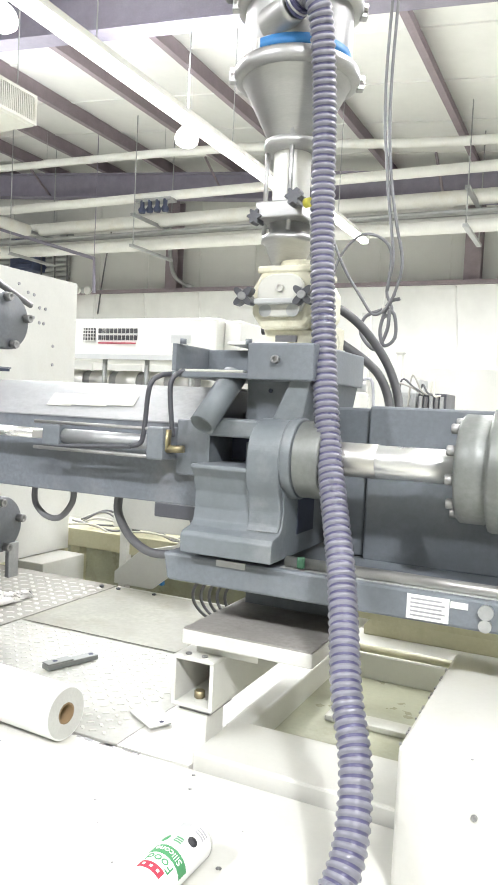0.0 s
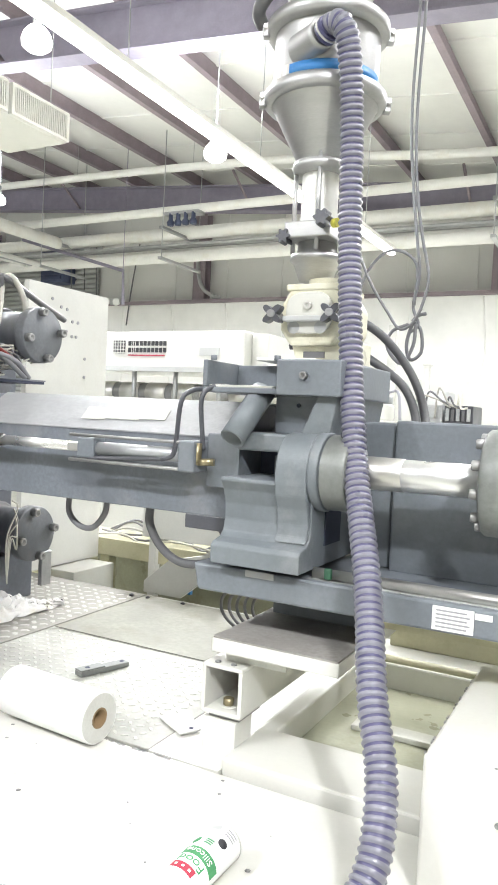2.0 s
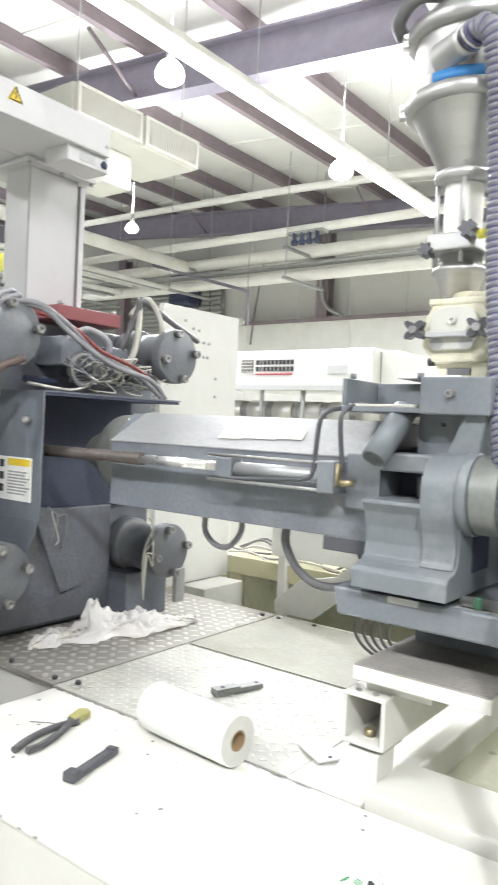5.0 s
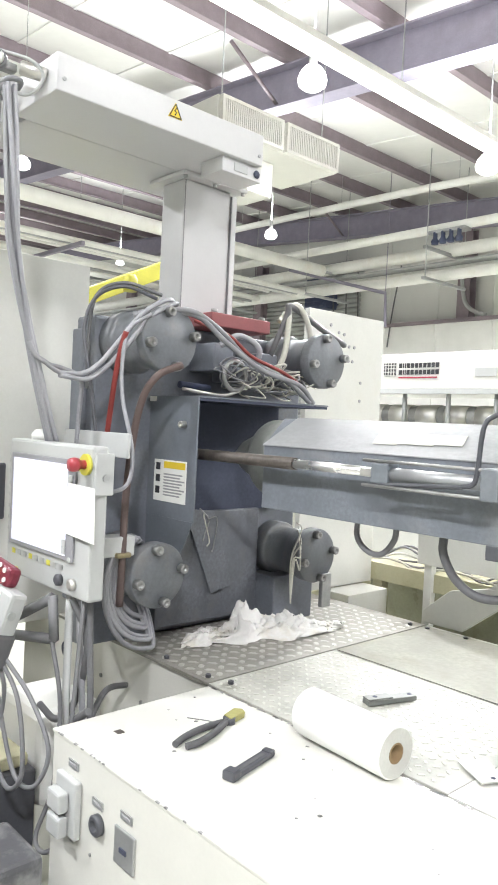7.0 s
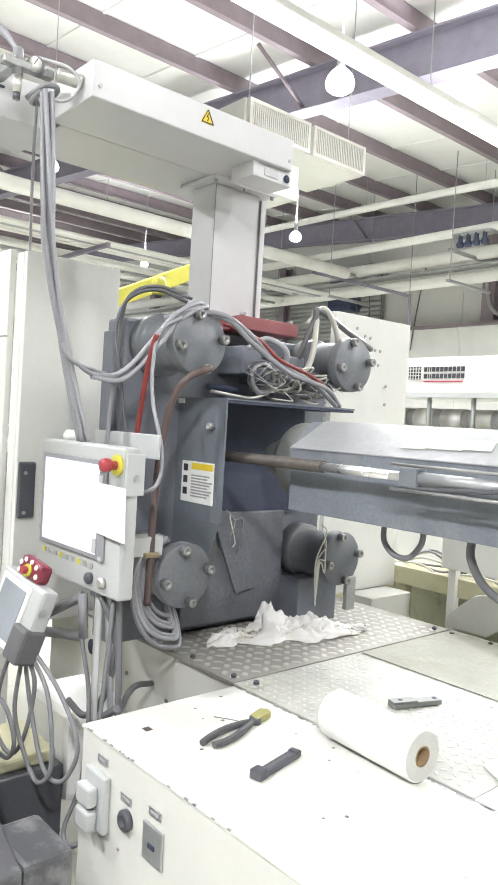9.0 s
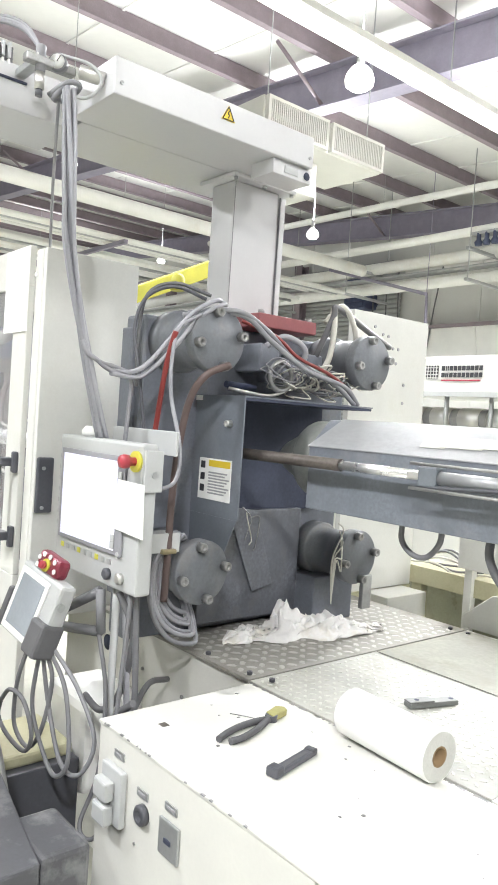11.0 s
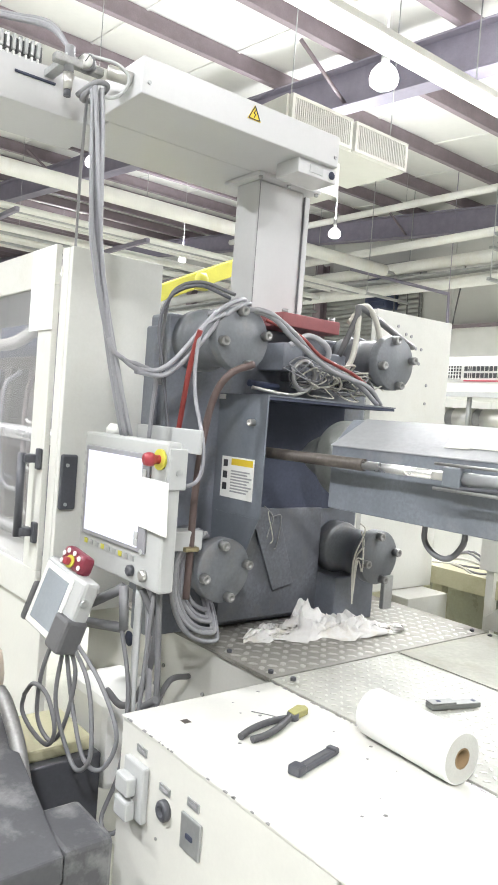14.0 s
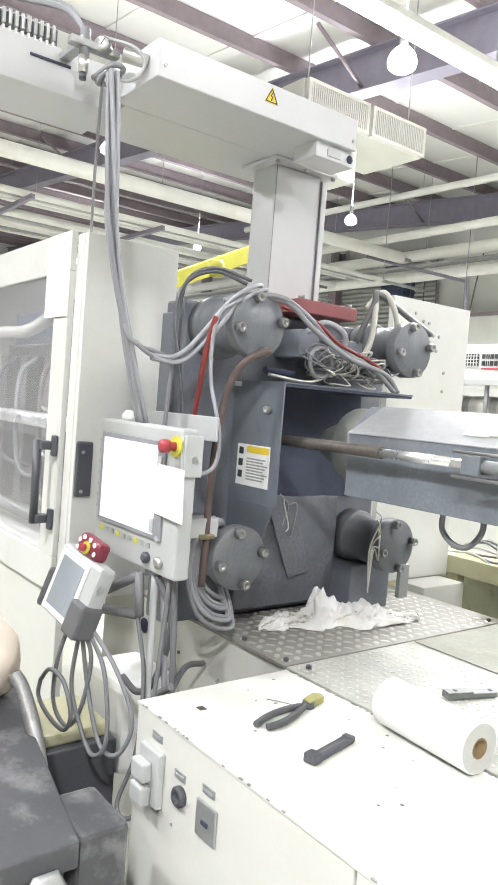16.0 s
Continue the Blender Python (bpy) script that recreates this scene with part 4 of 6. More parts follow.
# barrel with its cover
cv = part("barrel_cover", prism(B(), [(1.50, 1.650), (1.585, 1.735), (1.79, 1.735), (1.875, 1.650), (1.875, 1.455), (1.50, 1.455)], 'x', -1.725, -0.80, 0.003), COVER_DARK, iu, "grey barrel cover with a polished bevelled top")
bm = B()
vs = [bm.verts.new(p) for p in ((-1.728, 1.497, 1.651), (-0.80, 1.497, 1.651), (-0.80, 1.583, 1.739), (-1.665, 1.583, 1.739), (-1.665, 1.792, 1.739), (-0.80, 1.792, 1.739), (-1.740, 1.497, 1.56), (-1.70, 1.56, 1.72))]
bm.faces.new((vs[0], vs[1], vs[2], vs[3]))
bm.faces.new((vs[3], vs[2], vs[5], vs[4]))
r = bmesh.ops.extrude_face_region(bm, geom=list(bm.faces))
bmesh.ops.translate(bm, vec=(0, 0, -0.003), verts=[g for g in r["geom"] if isinstance(g, bmesh.types.BMVert)])
part("top_sheet", bm, COVER, cv)
for x, w, z in ((-1.32, 0.08, 0.0), (-1.28, 0.15, 0.005), (-1.18, 0.13, 0.01)):
    q = Matrix.Translation((x, 1.535, 1.689)) @ Matrix.Rotation(radians(45.5), 4, 'X')
    part("paper_sticker", box(B(), 0, w, -0.022 + z, 0.024, 0.0025, 0.0035 + z * 0.06, m=q), WHITE_DECK, cv)
part("nozzle", lathe(B(), (-2.05, 1.69, 1.60), [(0.02, 0), (0.055, 0.05), (0.075, 0.1), (0.075, 0.17), (0.125, 0.18), (0.13, 0.19), (0.13, 0.30), (0.105, 0.31), (0.0, 0.34)], 36, (1, 0, 0)), FLANGE, iu, "stained steel nozzle and barrel head")
# carriage cylinder along the barrel
cy = part("carriage_cylinder", cyl(B(), (-1.19, 1.44, 1.603), (-0.935, 1.44, 1.603), 0.0175, seg=20), COVER, iu)
part("carriage_rod", cyl(B(), (-2.05, 1.44, 1.605), (-1.53, 1.44, 1.605), 0.018, seg=18), RUST, iu, "rusty brown rod end")
part("carriage_rod", cyl(B(), (-1.53, 1.44, 1.605), (-1.275, 1.44, 1.604), 0.0135, seg=18), CHROME, iu)
part("gland", box(B(), -1.285, -1.245, 1.425, 1.457, 1.592, 1.616, 0.004), STAINLESS, iu)
part("cylinder_cap", box(B(), -1.245, -1.19, 1.418, 1.465, 1.578, 1.630, 0.004), STEEL_DARK, iu)
part("cylinder_cap", box(B(), -0.935, -0.89, 1.415, 1.50, 1.565, 1.64, 0.004), STEEL_DARK, iu)
for z in (1.635, 1.571):
    part("tie_rod", cyl(B(), (-1.27, 1.420, z), (-0.9, 1.420, z), 0.0045, seg=10), RAW_STEEL, cy)
part("oil_pipe", sweep(B(), spline([(-1.24, 1.425, 1.575), (-1.0, 1.42, 1.59), (-0.985, 1.42, 1.592), (-0.955, 1.42, 1.60), (-0.945, 1.42, 1.63), (-0.935, 1.42, 1.73), (-0.92, 1.44, 1.758), (-0.905, 1.48, 1.765)], 6), 0.006, 10), BLACK, iu)
part("oil_pipe", sweep(B(), spline([(-0.885, 1.45, 1.62), (-0.885, 1.44, 1.66), (-0.885, 1.43, 1.74), (-0.872, 1.45, 1.768), (-0.85, 1.48, 1.775)], 6), 0.006, 10), BLACK, iu)
part("brass_elbow", cyl(B(), (-0.893, 1.435, 1.585), (-0.893, 1.435, 1.635), 0.011, seg=6), BRASS, iu)
part("brass_elbow", cyl(B(), (-0.893, 1.435, 1.59), (-0.852, 1.445, 1.592), 0.009, seg=10), BRASS, iu)
part("manifold", box(B(), -0.89, -0.80, 1.475, 1.60, 1.53, 1.66, 0.004), STEEL_DARK, iu)
# hoses below the barrel
for pts, r, mm in (([(-1.42, 1.6, 1.46), (-1.42, 1.6, 1.40), (-1.38, 1.6, 1.365), (-1.33, 1.6, 1.365), (-1.29, 1.6, 1.41), (-1.285, 1.6, 1.46)], 0.0085, CABLE_MID),
                   ([(-1.12, 1.58, 1.46), (-1.12, 1.58, 1.40), (-1.09, 1.6, 1.335), (-1.03, 1.62, 1.30), (-0.95, 1.65, 1.315), (-0.88, 1.68, 1.38), (-0.84, 1.7, 1.42)], 0.0115, CABLE_DARK),
                   ([(-0.92, 1.6, 1.46), (-0.9, 1.6, 1.40), (-0.87, 1.6, 1.37), (-0.84, 1.62, 1.36)], 0.013, RUBBER)):
    part("hose", sweep(B(), spline(pts, 8), r, 12), mm, iu)
part("hose_clamp", box(B(), -0.96, -0.80, 1.5, 1.62, 1.42, 1.456, 0.003), BLACK, iu)
# ---- stationary platen with its four tie-bar caps ----
pt = thing("stationary_platen", (-2.3, 1.65, 0.95), "dark slate platen with four bolted tie-bar caps", "platen")
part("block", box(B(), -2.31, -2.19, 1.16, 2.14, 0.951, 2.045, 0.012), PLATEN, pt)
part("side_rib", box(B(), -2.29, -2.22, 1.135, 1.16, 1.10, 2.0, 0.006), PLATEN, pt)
for y, z in ((1.282, 1.963), (2.013, 1.962), (1.275, 1.224), (2.011, 1.222)):
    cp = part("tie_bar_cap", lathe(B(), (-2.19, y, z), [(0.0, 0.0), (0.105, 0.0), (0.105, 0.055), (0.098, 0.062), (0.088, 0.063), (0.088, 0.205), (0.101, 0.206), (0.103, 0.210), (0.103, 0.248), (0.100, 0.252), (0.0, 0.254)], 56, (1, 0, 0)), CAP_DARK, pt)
    for k in range(4):
        a = 0.20 + k * math.pi / 2
        part("cap_bolt", bolt(B(), (-1.936, y + 0.085 * math.cos(a), z + 0.085 * math.sin(a)), (1, 0, 0), 0.0155, 0.026), RAW_STEEL, cp)
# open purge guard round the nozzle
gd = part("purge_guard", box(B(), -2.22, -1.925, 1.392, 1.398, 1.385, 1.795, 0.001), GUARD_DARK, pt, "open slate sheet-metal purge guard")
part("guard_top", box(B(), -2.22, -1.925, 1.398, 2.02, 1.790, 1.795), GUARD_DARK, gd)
# Dark sheet and back paint the shade inside the open guard.
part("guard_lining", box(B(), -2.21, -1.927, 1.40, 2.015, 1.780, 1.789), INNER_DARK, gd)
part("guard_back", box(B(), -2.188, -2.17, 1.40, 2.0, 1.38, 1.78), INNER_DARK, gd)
part("guard_skirt", box(B(), -2.185, -2.15, 1.42, 1.90, 0.98, 1.385, 0.004), PATCHY_DARK, gd)
part("side_skirt", prism(B(), [(-2.187, 1.385), (-1.93, 1.385), (-2.02, 1.20), (-2.187, 1.02)], 'y', 1.392, 1.397), GUARD_DARK, gd)
part("chute_plate", prism(B(), [(1.52, 1.40), (1.66, 1.385), (1.76, 1.10), (1.66, 1.08)], 'x', -2.146, -2.136, 0.002), PATCHY_DARK, gd, "dark smeared slanted plate")
for k in range(3):
    y = 1.55 + 0.02 * k
    part("plastic_string", sweep(B(), spline([(-2.125, y + 0.03, 1.40 - 0.02 * k), (-2.12, y + 0.05 + 0.02 * (-1) ** k, 1.36), (-2.13, y + 0.065, 1.31 - 0.03 * k), (-2.125, y + 0.05, 1.28 - 0.02 * k)], 5), 0.0025, 5), CABLE_WHITE if k % 2 else RAW_STEEL, gd)

part("guard_screw", bolt(B(), (-1.99, 1.392, 1.70), (0, -1, 0), 0.012, 0.022), STAINLESS, gd)
part("small_tag", box(B(), -2.19, -2.155, 1.389, 1.392, 1.775, 1.792), PAPER, gd)
wl = part("warning_label", box(B(), -2.146, -1.970, 1.389, 1.392, 1.438, 1.578), PAPER, gd, "white safety label with an orange header")
part("label_header", box(B(), -2.09, -1.974, 1.3875, 1.389, 1.551, 1.573), INK_YELLOW, wl)
for k in range(8):
    part("text_bar", box(B(), -2.09, -2.0 + 0.012 * (k % 3), 1.3878, 1.389, 1.458 + k * 0.010, 1.463 + k * 0.010), INK_GREY, wl)
for z in (1.555, 1.515, 1.475):
    part("pictogram", box(B(), -2.135, -2.112, 1.3878, 1.389, z - 0.012, z + 0.012), INK, wl)
part("red_block", box(B(), -2.22, -2.04, 1.525, 1.806, 2.045, 2.092, 0.004), RED, pt, "dull red painted steel block")
for y in (1.55, 1.78):
    part("block_bolt", cyl(B(), (-2.06, y, 2.092), (-2.06, y, 2.105), 0.012, seg=8), RAW_STEEL, pt)
part("mount_foot", box(B(), -2.19, -2.05, 1.90, 2.12, 0.951, 1.13, 0.006), PLATEN, pt)
part("link_bracket", box(B(), -1.95, -1.93, 2.045, 2.095, 1.02, 1.15, 0.003), GALV, pt)
part("pneumatic_valve", cyl(B(), (-2.08, 1.43, 1.835), (-2.08, 1.56, 1.83), 0.012, seg=10), BLUE_PAINT, pt)
part("air_line", sweep(B(), spline([(-2.05, 1.42, 1.82), (-2.0, 1.55, 1.805), (-1.99, 1.62, 1.825)], 6), 0.006, 8), STAINLESS, pt)
for q in ((1.55, 1.94, 0.05), (1.66, 1.90, 0.04), (1.77, 1.93, 0.045)):
    part("core_pull_block", box(B(), -2.19, -2.05, q[0], q[0] + 0.09, q[1] - q[2], q[1] + q[2], 0.006), PLATEN, pt)
rng = random.Random(7)
for k in range(16):
    cy_, cz_ = rng.uniform(1.60, 1.90), rng.uniform(1.84, 1.90)
    a0, ry, rzz = rng.uniform(0, 6), rng.uniform(0.04, 0.11), rng.uniform(0.025, 0.055)
    pts = [(-2.0 + 0.05 * math.sin(a * 1.3 + k), cy_ + ry * math.cos(a0 + a * 0.85) + rng.uniform(-0.015, 0.015), min(1.99, max(1.805, cz_ + rzz * math.sin(a0 + a * 0.85) + rng.uniform(-0.012, 0.012)))) for a in range(10)]
    part("tangled_wire", sweep(B(), spline(pts, 5), rng.choice((0.0025, 0.003, 0.004)), 6), (CABLE_WHITE, CABLE, CABLE_WHITE, CABLE_MID)[k % 4], pt)
part("gauge_coil", lathe(B(), (-2.0, 1.60, 1.875), [(0.05, 0.0), (0.06, 0.01), (0.05, 0.02), (0.04, 0.01), (0.05, 0.0)], 24, (1, 0, 0)), RAW_STEEL, pt)
for k, (pts, r, mm) in enumerate((
        ([(-2.0, 1.18, 2.03), (-1.93, 1.33, 2.06), (-1.92, 1.45, 2.02), (-1.92, 1.60, 1.93), (-1.93, 1.80, 1.87), (-1.94, 1.93, 1.80)], 0.009, CABLE),
        ([(-2.0, 1.20, 2.04), (-1.93, 1.36, 2.05), (-1.915, 1.48, 1.98), (-1.915, 1.65, 1.90), (-1.93, 1.86, 1.86), (-1.94, 1.95, 1.80)], 0.009, CABLE),
        ([(-1.98, 1.40, 2.04), (-1.92, 1.50, 2.0), (-1.91, 1.60, 1.94), (-1.92, 1.76, 1.90), (-1.94, 1.88, 1.86)], 0.006, RED_HOSE),
        ([(-2.05, 1.86, 2.10), (-2.03, 1.93, 2.17), (-2.0, 1.98, 2.06), (-2.02, 1.97, 1.90)], 0.011, CABLE_WHITE),
        ([(-2.06, 1.83, 1.97), (-2.03, 1.88, 2.12), (-2.03, 1.90, 2.16), (-2.05, 2.1, 2.10), (-2.1, 2.3, 2.06)], 0.012, CABLE_DARK),
        ([(-2.04, 1.80, 1.86), (-2.0, 1.84, 1.96), (-2.02, 1.88, 2.10), (-2.05, 1.9, 2.16)], 0.011, CABLE_WHITE),
        ([(-2.06, 1.70, 1.86), (-2.0, 1.72, 1.97), (-2.02, 1.64, 2.02), (-2.06, 1.58, 1.98)], 0.011, CABLE))):
    part("top_hose", sweep(B(), spline(pts, 8), r, 9), mm, pt)
# cable loops round the operator-side caps
for k in range(6):
    r = 0.116 + 0.010 * k
    pts = []
    for n_, a in enumerate(np.linspace(1.25 + 0.06 * k, 5.35 + 0.05 * k, 22)):
        tuck = 0.16 * (max(0, 3 - n_) + max(0, n_ - 17)) / 4
        pts.append((-1.985 + 0.013 * k + 0.01 * math.sin(a * 2) - tuck, 1.265 - 0.006 * k + (r - 0.3 * tuck) * math.cos(a), max(0.975, 1.212 - 0.004 * k + (r - 0.3 * tuck) * math.sin(a) * (1.05 + 0.05 * (k % 2)))))
    part("cable_loop", sweep(B(), spline(pts, 3), 0.0075, 8), CABLE, pt)
for k, (pts, r, mm) in enumerate((
        ([(-1.985, 0.93, 1.838), (-2.005, 1.01, 1.836), (-2.005, 1.07, 1.87), (-1.985, 1.13, 1.95), (-1.96, 1.19, 2.035), (-1.95, 1.27, 2.085), (-2.02, 1.35, 2.09)], 0.0075, CABLE),
        ([(-1.98, 0.93, 1.825), (-2.005, 1.03, 1.822), (-2.0, 1.09, 1.86), (-1.97, 1.15, 1.94), (-1.945, 1.21, 2.025), (-1.94, 1.29, 2.075), (-2.02, 1.36, 2.08)], 0.0075, CABLE),
        ([(-1.95, 1.125, 1.97), (-1.965, 1.12, 1.92), (-1.992, 1.12, 1.83), (-2.03, 1.12, 1.625), (-2.05, 1.12, 1.50)], 0.0085, RED_HOSE),
        ([(-1.86, 1.27, 1.88), (-1.88, 1.20, 1.845), (-1.915, 1.17, 1.772), (-1.93, 1.15, 1.633), (-1.937, 1.14, 1.459), (-1.925, 1.13, 1.296), (-1.93, 1.13, 1.15)], 0.0115, BROWN_HOSE),
        ([(-1.93, 1.20, 2.03), (-1.955, 1.14, 1.98), (-1.94, 1.11, 1.88), (-1.914, 1.10, 1.767), (-1.853, 1.10, 1.62), (-1.843, 1.08, 1.522), (-1.851, 1.0, 1.504), (-1.86, 0.95, 1.53)], 0.006, CABLE),
        ([(-1.99, 1.26, 2.09), (-2.04, 1.17, 2.12), (-2.09, 1.10, 2.08), (-2.10, 1.07, 1.98), (-2.06, 1.07, 1.85), (-2.02, 1.08, 1.65), (-2.0, 1.08, 1.55)], 0.006, BLACK),
        ([(-2.02, 1.30, 2.11), (-2.08, 1.20, 2.14), (-2.13, 1.13, 2.10), (-2.14, 1.11, 1.98), (-2.12, 1.10, 1.8)], 0.006, CABLE_DARK))):
    part("side_hose", sweep(B(), spline(pts, 8), r, 9), mm, pt)
part("hose_tie", box(B(), -1.95, -1.905, 1.10, 1.15, 1.298, 1.313, 0.004), BRASS, pt)
for k in range(4):
    pts = [(-1.93, 1.88 + 0.01 * k, 1.36 - 0.03 * k), (-1.92, 1.90, 1.33 - 0.05 * k), (-1.93, 1.86 + 0.008 * k, 1.22), (-1.93, 1.87, 1.06 + 0.01 * k)]
    part("frayed_string", sweep(B(), spline(pts, 6), 0.003, 5), CABLE_WHITE, pt)

# ---- take-out robot on the platen ----
rb = thing("take_out_robot", (-2.3, 1.58, 2.045), "light grey take-out robot on a square column", "robot")
part("column", box(B(), -2.335, -2.20, 1.505, 1.72, 2.045, 2.575, 0.006), ROBOT, rb)
part("column_seam", box(B(), -2.2005, -2.1985, 1.507, 1.509, 2.05, 2.57), CABLE_MID, rb)
part("column_strip", box(B(), -2.26, -2.19, 1.722, 1.745, 2.046, 2.56, 0.003), ROBOT, rb)
part("strip_gap", box(B(), -2.2, -2.1925, 1.7202, 1.7218, 2.046, 2.56), CABLE_MID, rb)
part("column_flange", box(B(), -2.37, -2.16, 1.47, 1.77, 2.575, 2.59, 0.004), ROBOT, rb)
for y in (1.485, 1.62, 1.755):
    part("flange_screw", bolt(B(), (-2.172, y, 2.575), (0, 0, -1), 0.008, 0.01), GALV, rb)
bm = B()
box(bm, -2.20, -1.937, 0.862, 1.633, 2.590, 2.694, 0.004)
part("beam_cover", bm, ROBOT, rb)
part("beam_rail", box(B(), -2.5, -2.203, 0.9, 1.62, 2.591, 2.67, 0.004), ROBOT, rb)
part("under_box", box(B(), -2.07, -1.955, 1.47, 1.645, 2.54, 2.59, 0.003), ROBOT, rb)
part("port", lathe(B(), (-1.955, 1.62, 2.563), [(0.0, 0), (0.012, 0), (0.014, 0.004), (0.0, 0.0041)], 14, (1, 0, 0)), INNER_DARK, rb)
part("port_plate", box(B(), -1.957, -1.952, 1.52, 1.58, 2.552, 2.578), PANEL_GREY, rb)
for q in ((0.885, 2.625), (1.615, 2.62)):
    part("cover_screw", bolt(B(), (-1.937, q[0], q[1]), (1, 0, 0), 0.006, 0.004), GALV, rb)
bm = B()
prism(bm, [(1.232, 2.636), (1.284, 2.636), (1.258, 2.682)], 'x', -1.9375, -1.9345)
tri = part("hazard_sign", bm, INK_YELLOW, rb, "yellow triangular high-voltage sign")
for a, b_ in (((1.236, 2.638), (1.280, 2.638)), ((1.280, 2.638), (1.258, 2.678)), ((1.258, 2.678), (1.236, 2.638)), ((1.262, 2.668), (1.254, 2.656)), ((1.254, 2.656), (1.262, 2.654)), ((1.262, 2.654), (1.256, 2.643))):
    part("sign_line", cyl(B(), (-1.934, *a), (-1.934, *b_), 0.0016, seg=5), INK, tri)
part("cross_beam", box(B(), -2.46, -2.20, -1.6, 0.88, 2.560, 2.690, 0.004), ROBOT, rb)
part("cross_slot", box(B(), -2.20, -2.194, 0.60, 0.72, 2.640, 2.646), INNER_DARK, rb)
ch = part("cable_chain", box(B(), -2.30, -2.211, -1.6, 0.68, 2.690, 2.738), CABLE_DARK, rb)
for k in range(92):
    y = -0.96 + k * 0.0178
    part("chain_link", box(B(), -2.21, -2.196, y, y + 0.010, 2.700, 2.742, 0.002), PANEL_GREY if k % 2 else GALV, ch)
    part("chain_tooth", box(B(), -2.212, -2.199, y + 0.002, y + 0.009, 2.683, 2.697, 0.002), PAPER, ch)
rg = part("air_regulator", cyl(B(), (-2.06, 0.70, 2.625), (-2.06, 0.70, 2.700), 0.014, seg=16, chamfer=0.003), CABLE_MID, rb)
part("regulator_bowl", cyl(B(), (-2.06, 0.70, 2.580), (-2.06, 0.70, 2.625), 0.012, 0.015, seg=14), STAINLESS, rg)
part("valve_body", box(B(), -2.075, -2.045, 0.655, 0.80, 2.645, 2.668, 0.004), RAW_STEEL, rg)
part("silencer", cyl(B(), (-2.03, 0.80, 2.655), (-2.0, 0.865, 2.645), 0.02, seg=16, chamfer=0.004), STAINLESS, rg)
part("regulator_knob", cyl(B(), (-2.06, 0.70, 2.562), (-2.06, 0.70, 2.580), 0.010, seg=12), BLACK, rg)
part("regulator_mount", box(B(), -2.20, -2.05, 0.685, 0.715, 2.655, 2.675, 0.002), GALV, rg)
gg = part("pressure_gauge", lathe(B(), (-2.06, 0.755, 2.665), [(0.0, 0), (0.025, 0), (0.025, 0.022), (0.022, 0.024), (0.0, 0.024)], 24, (0.75, -0.65, 0)), CABLE_MID, rb)
part("gauge_face", lathe(B(), (-2.0415, 0.739, 2.665), [(0.0, 0.0), (0.021, 0.0), (0.0, 0.001)], 20, (0.75, -0.65, 0)), PAPER, gg)
part("gauge_needle", cyl(B(), (-2.040, 0.738, 2.665), (-2.034, 0.746, 2.682), 0.0012, seg=5), INK, gg)
for k in range(3):
    part("air_tube", sweep(B(), spline([(-2.06, 0.70, 2.69), (-2.12, 0.66, 2.755 + 0.008 * k), (-2.2, 0.55, 2.775 + 0.006 * k), (-2.24, 0.3, 2.755 + 0.012 * k), (-2.24, -0.6, 2.76)], 6), 0.006, 8), CABLE, rb)
part("air_tube", sweep(B(), spline([(-2.05, 0.75, 2.69), (-2.0, 0.82, 2.67), (-1.99, 0.85, 2.63), (-2.02, 0.82, 2.585), (-2.06, 0.76, 2.60)], 6), 0.005, 8), PANEL_GREY, rb)

# cables dropping from the robot to the operator panel
dc = thing("robot_cable_drop", (-2.05, 0.78, 1.6), "bundle of grey cables dropping from the robot beam", "cables")
DROP = [(-2.01, 0.755, 2.59), (-2.0, 0.76, 2.47), (-1.985, 0.77, 2.31), (-1.985, 0.79, 2.16), (-1.975, 0.82, 1.98), (-1.985, 0.86, 1.83), (-2.0, 0.92, 1.63)]
for k in range(6):
    off = Vector((0.016 * math.cos(k * 1.05), 0.022 * math.sin(k * 1.05), 0))
    pts = [Vector(p) + off * (0.6 + 0.5 * math.sin(i + k)) for i, p in enumerate(DROP)]
    if k >= 4:
        pts = pts[:4] + [Vector((-1.972, 0.83, 1.91)), Vector((-1.965, 0.88, 1.855)), Vector((-1.985, 0.94, 1.83 + 0.015 * (k - 4))), Vector((-2.02, 1.02, 1.82)), Vector((-2.04, 1.03, 1.72)), Vector((-2.06, 1.03, 1.5))]
    part("cable", sweep(B(), spline(pts, 7), 0.007, 9), CABLE, dc)
part("cable", sweep(B(), spline([(-2.03, 0.745, 2.58), (-2.35, 0.885, 2.43), (-2.67, 1.03, 2.295)], 6), 0.005, 8), CABLE, dc)
part("cable_knot", sweep(B(), spline([(-2.06, 0.73, 2.575), (-2.0, 0.755, 2.60), (-2.02, 0.80, 2.61), (-2.07, 0.79, 2.585), (-2.05, 0.74, 2.565), (-2.01, 0.75, 2.59)], 6), 0.008, 8), CABLE, dc)

# ---- guarded clamp enclosure ----
en = thing("clamp_enclosure", (-3.0, 1.3, 0), "tall cream clamp enclosure with a windowed sliding door", "enclosure")
part("end_panel", box(B(), -2.655, -2.63, 1.004, 1.388, 0.93, 2.292, 0.003), WHITE, en)
part("corner_post", box(B(), -2.715, -2.655, 1.0, 1.06, 0.93, 2.292, 0.006), WHITE, en)
part("back_panel", box(B(), -4.6, -2.7, 2.38, 2.40, 0.93, 1.4), WHITE, en)
part("sill_panel", box(B(), -4.6, -2.715, 1.01, 1.05, 0.2, 0.93, 0.004), WHITE_CAB, en)
dr = part("sliding_door", box(B(), -4.55, -2.735, 0.985, 1.01, 2.16, 2.31, 0.004), WHITE, en)
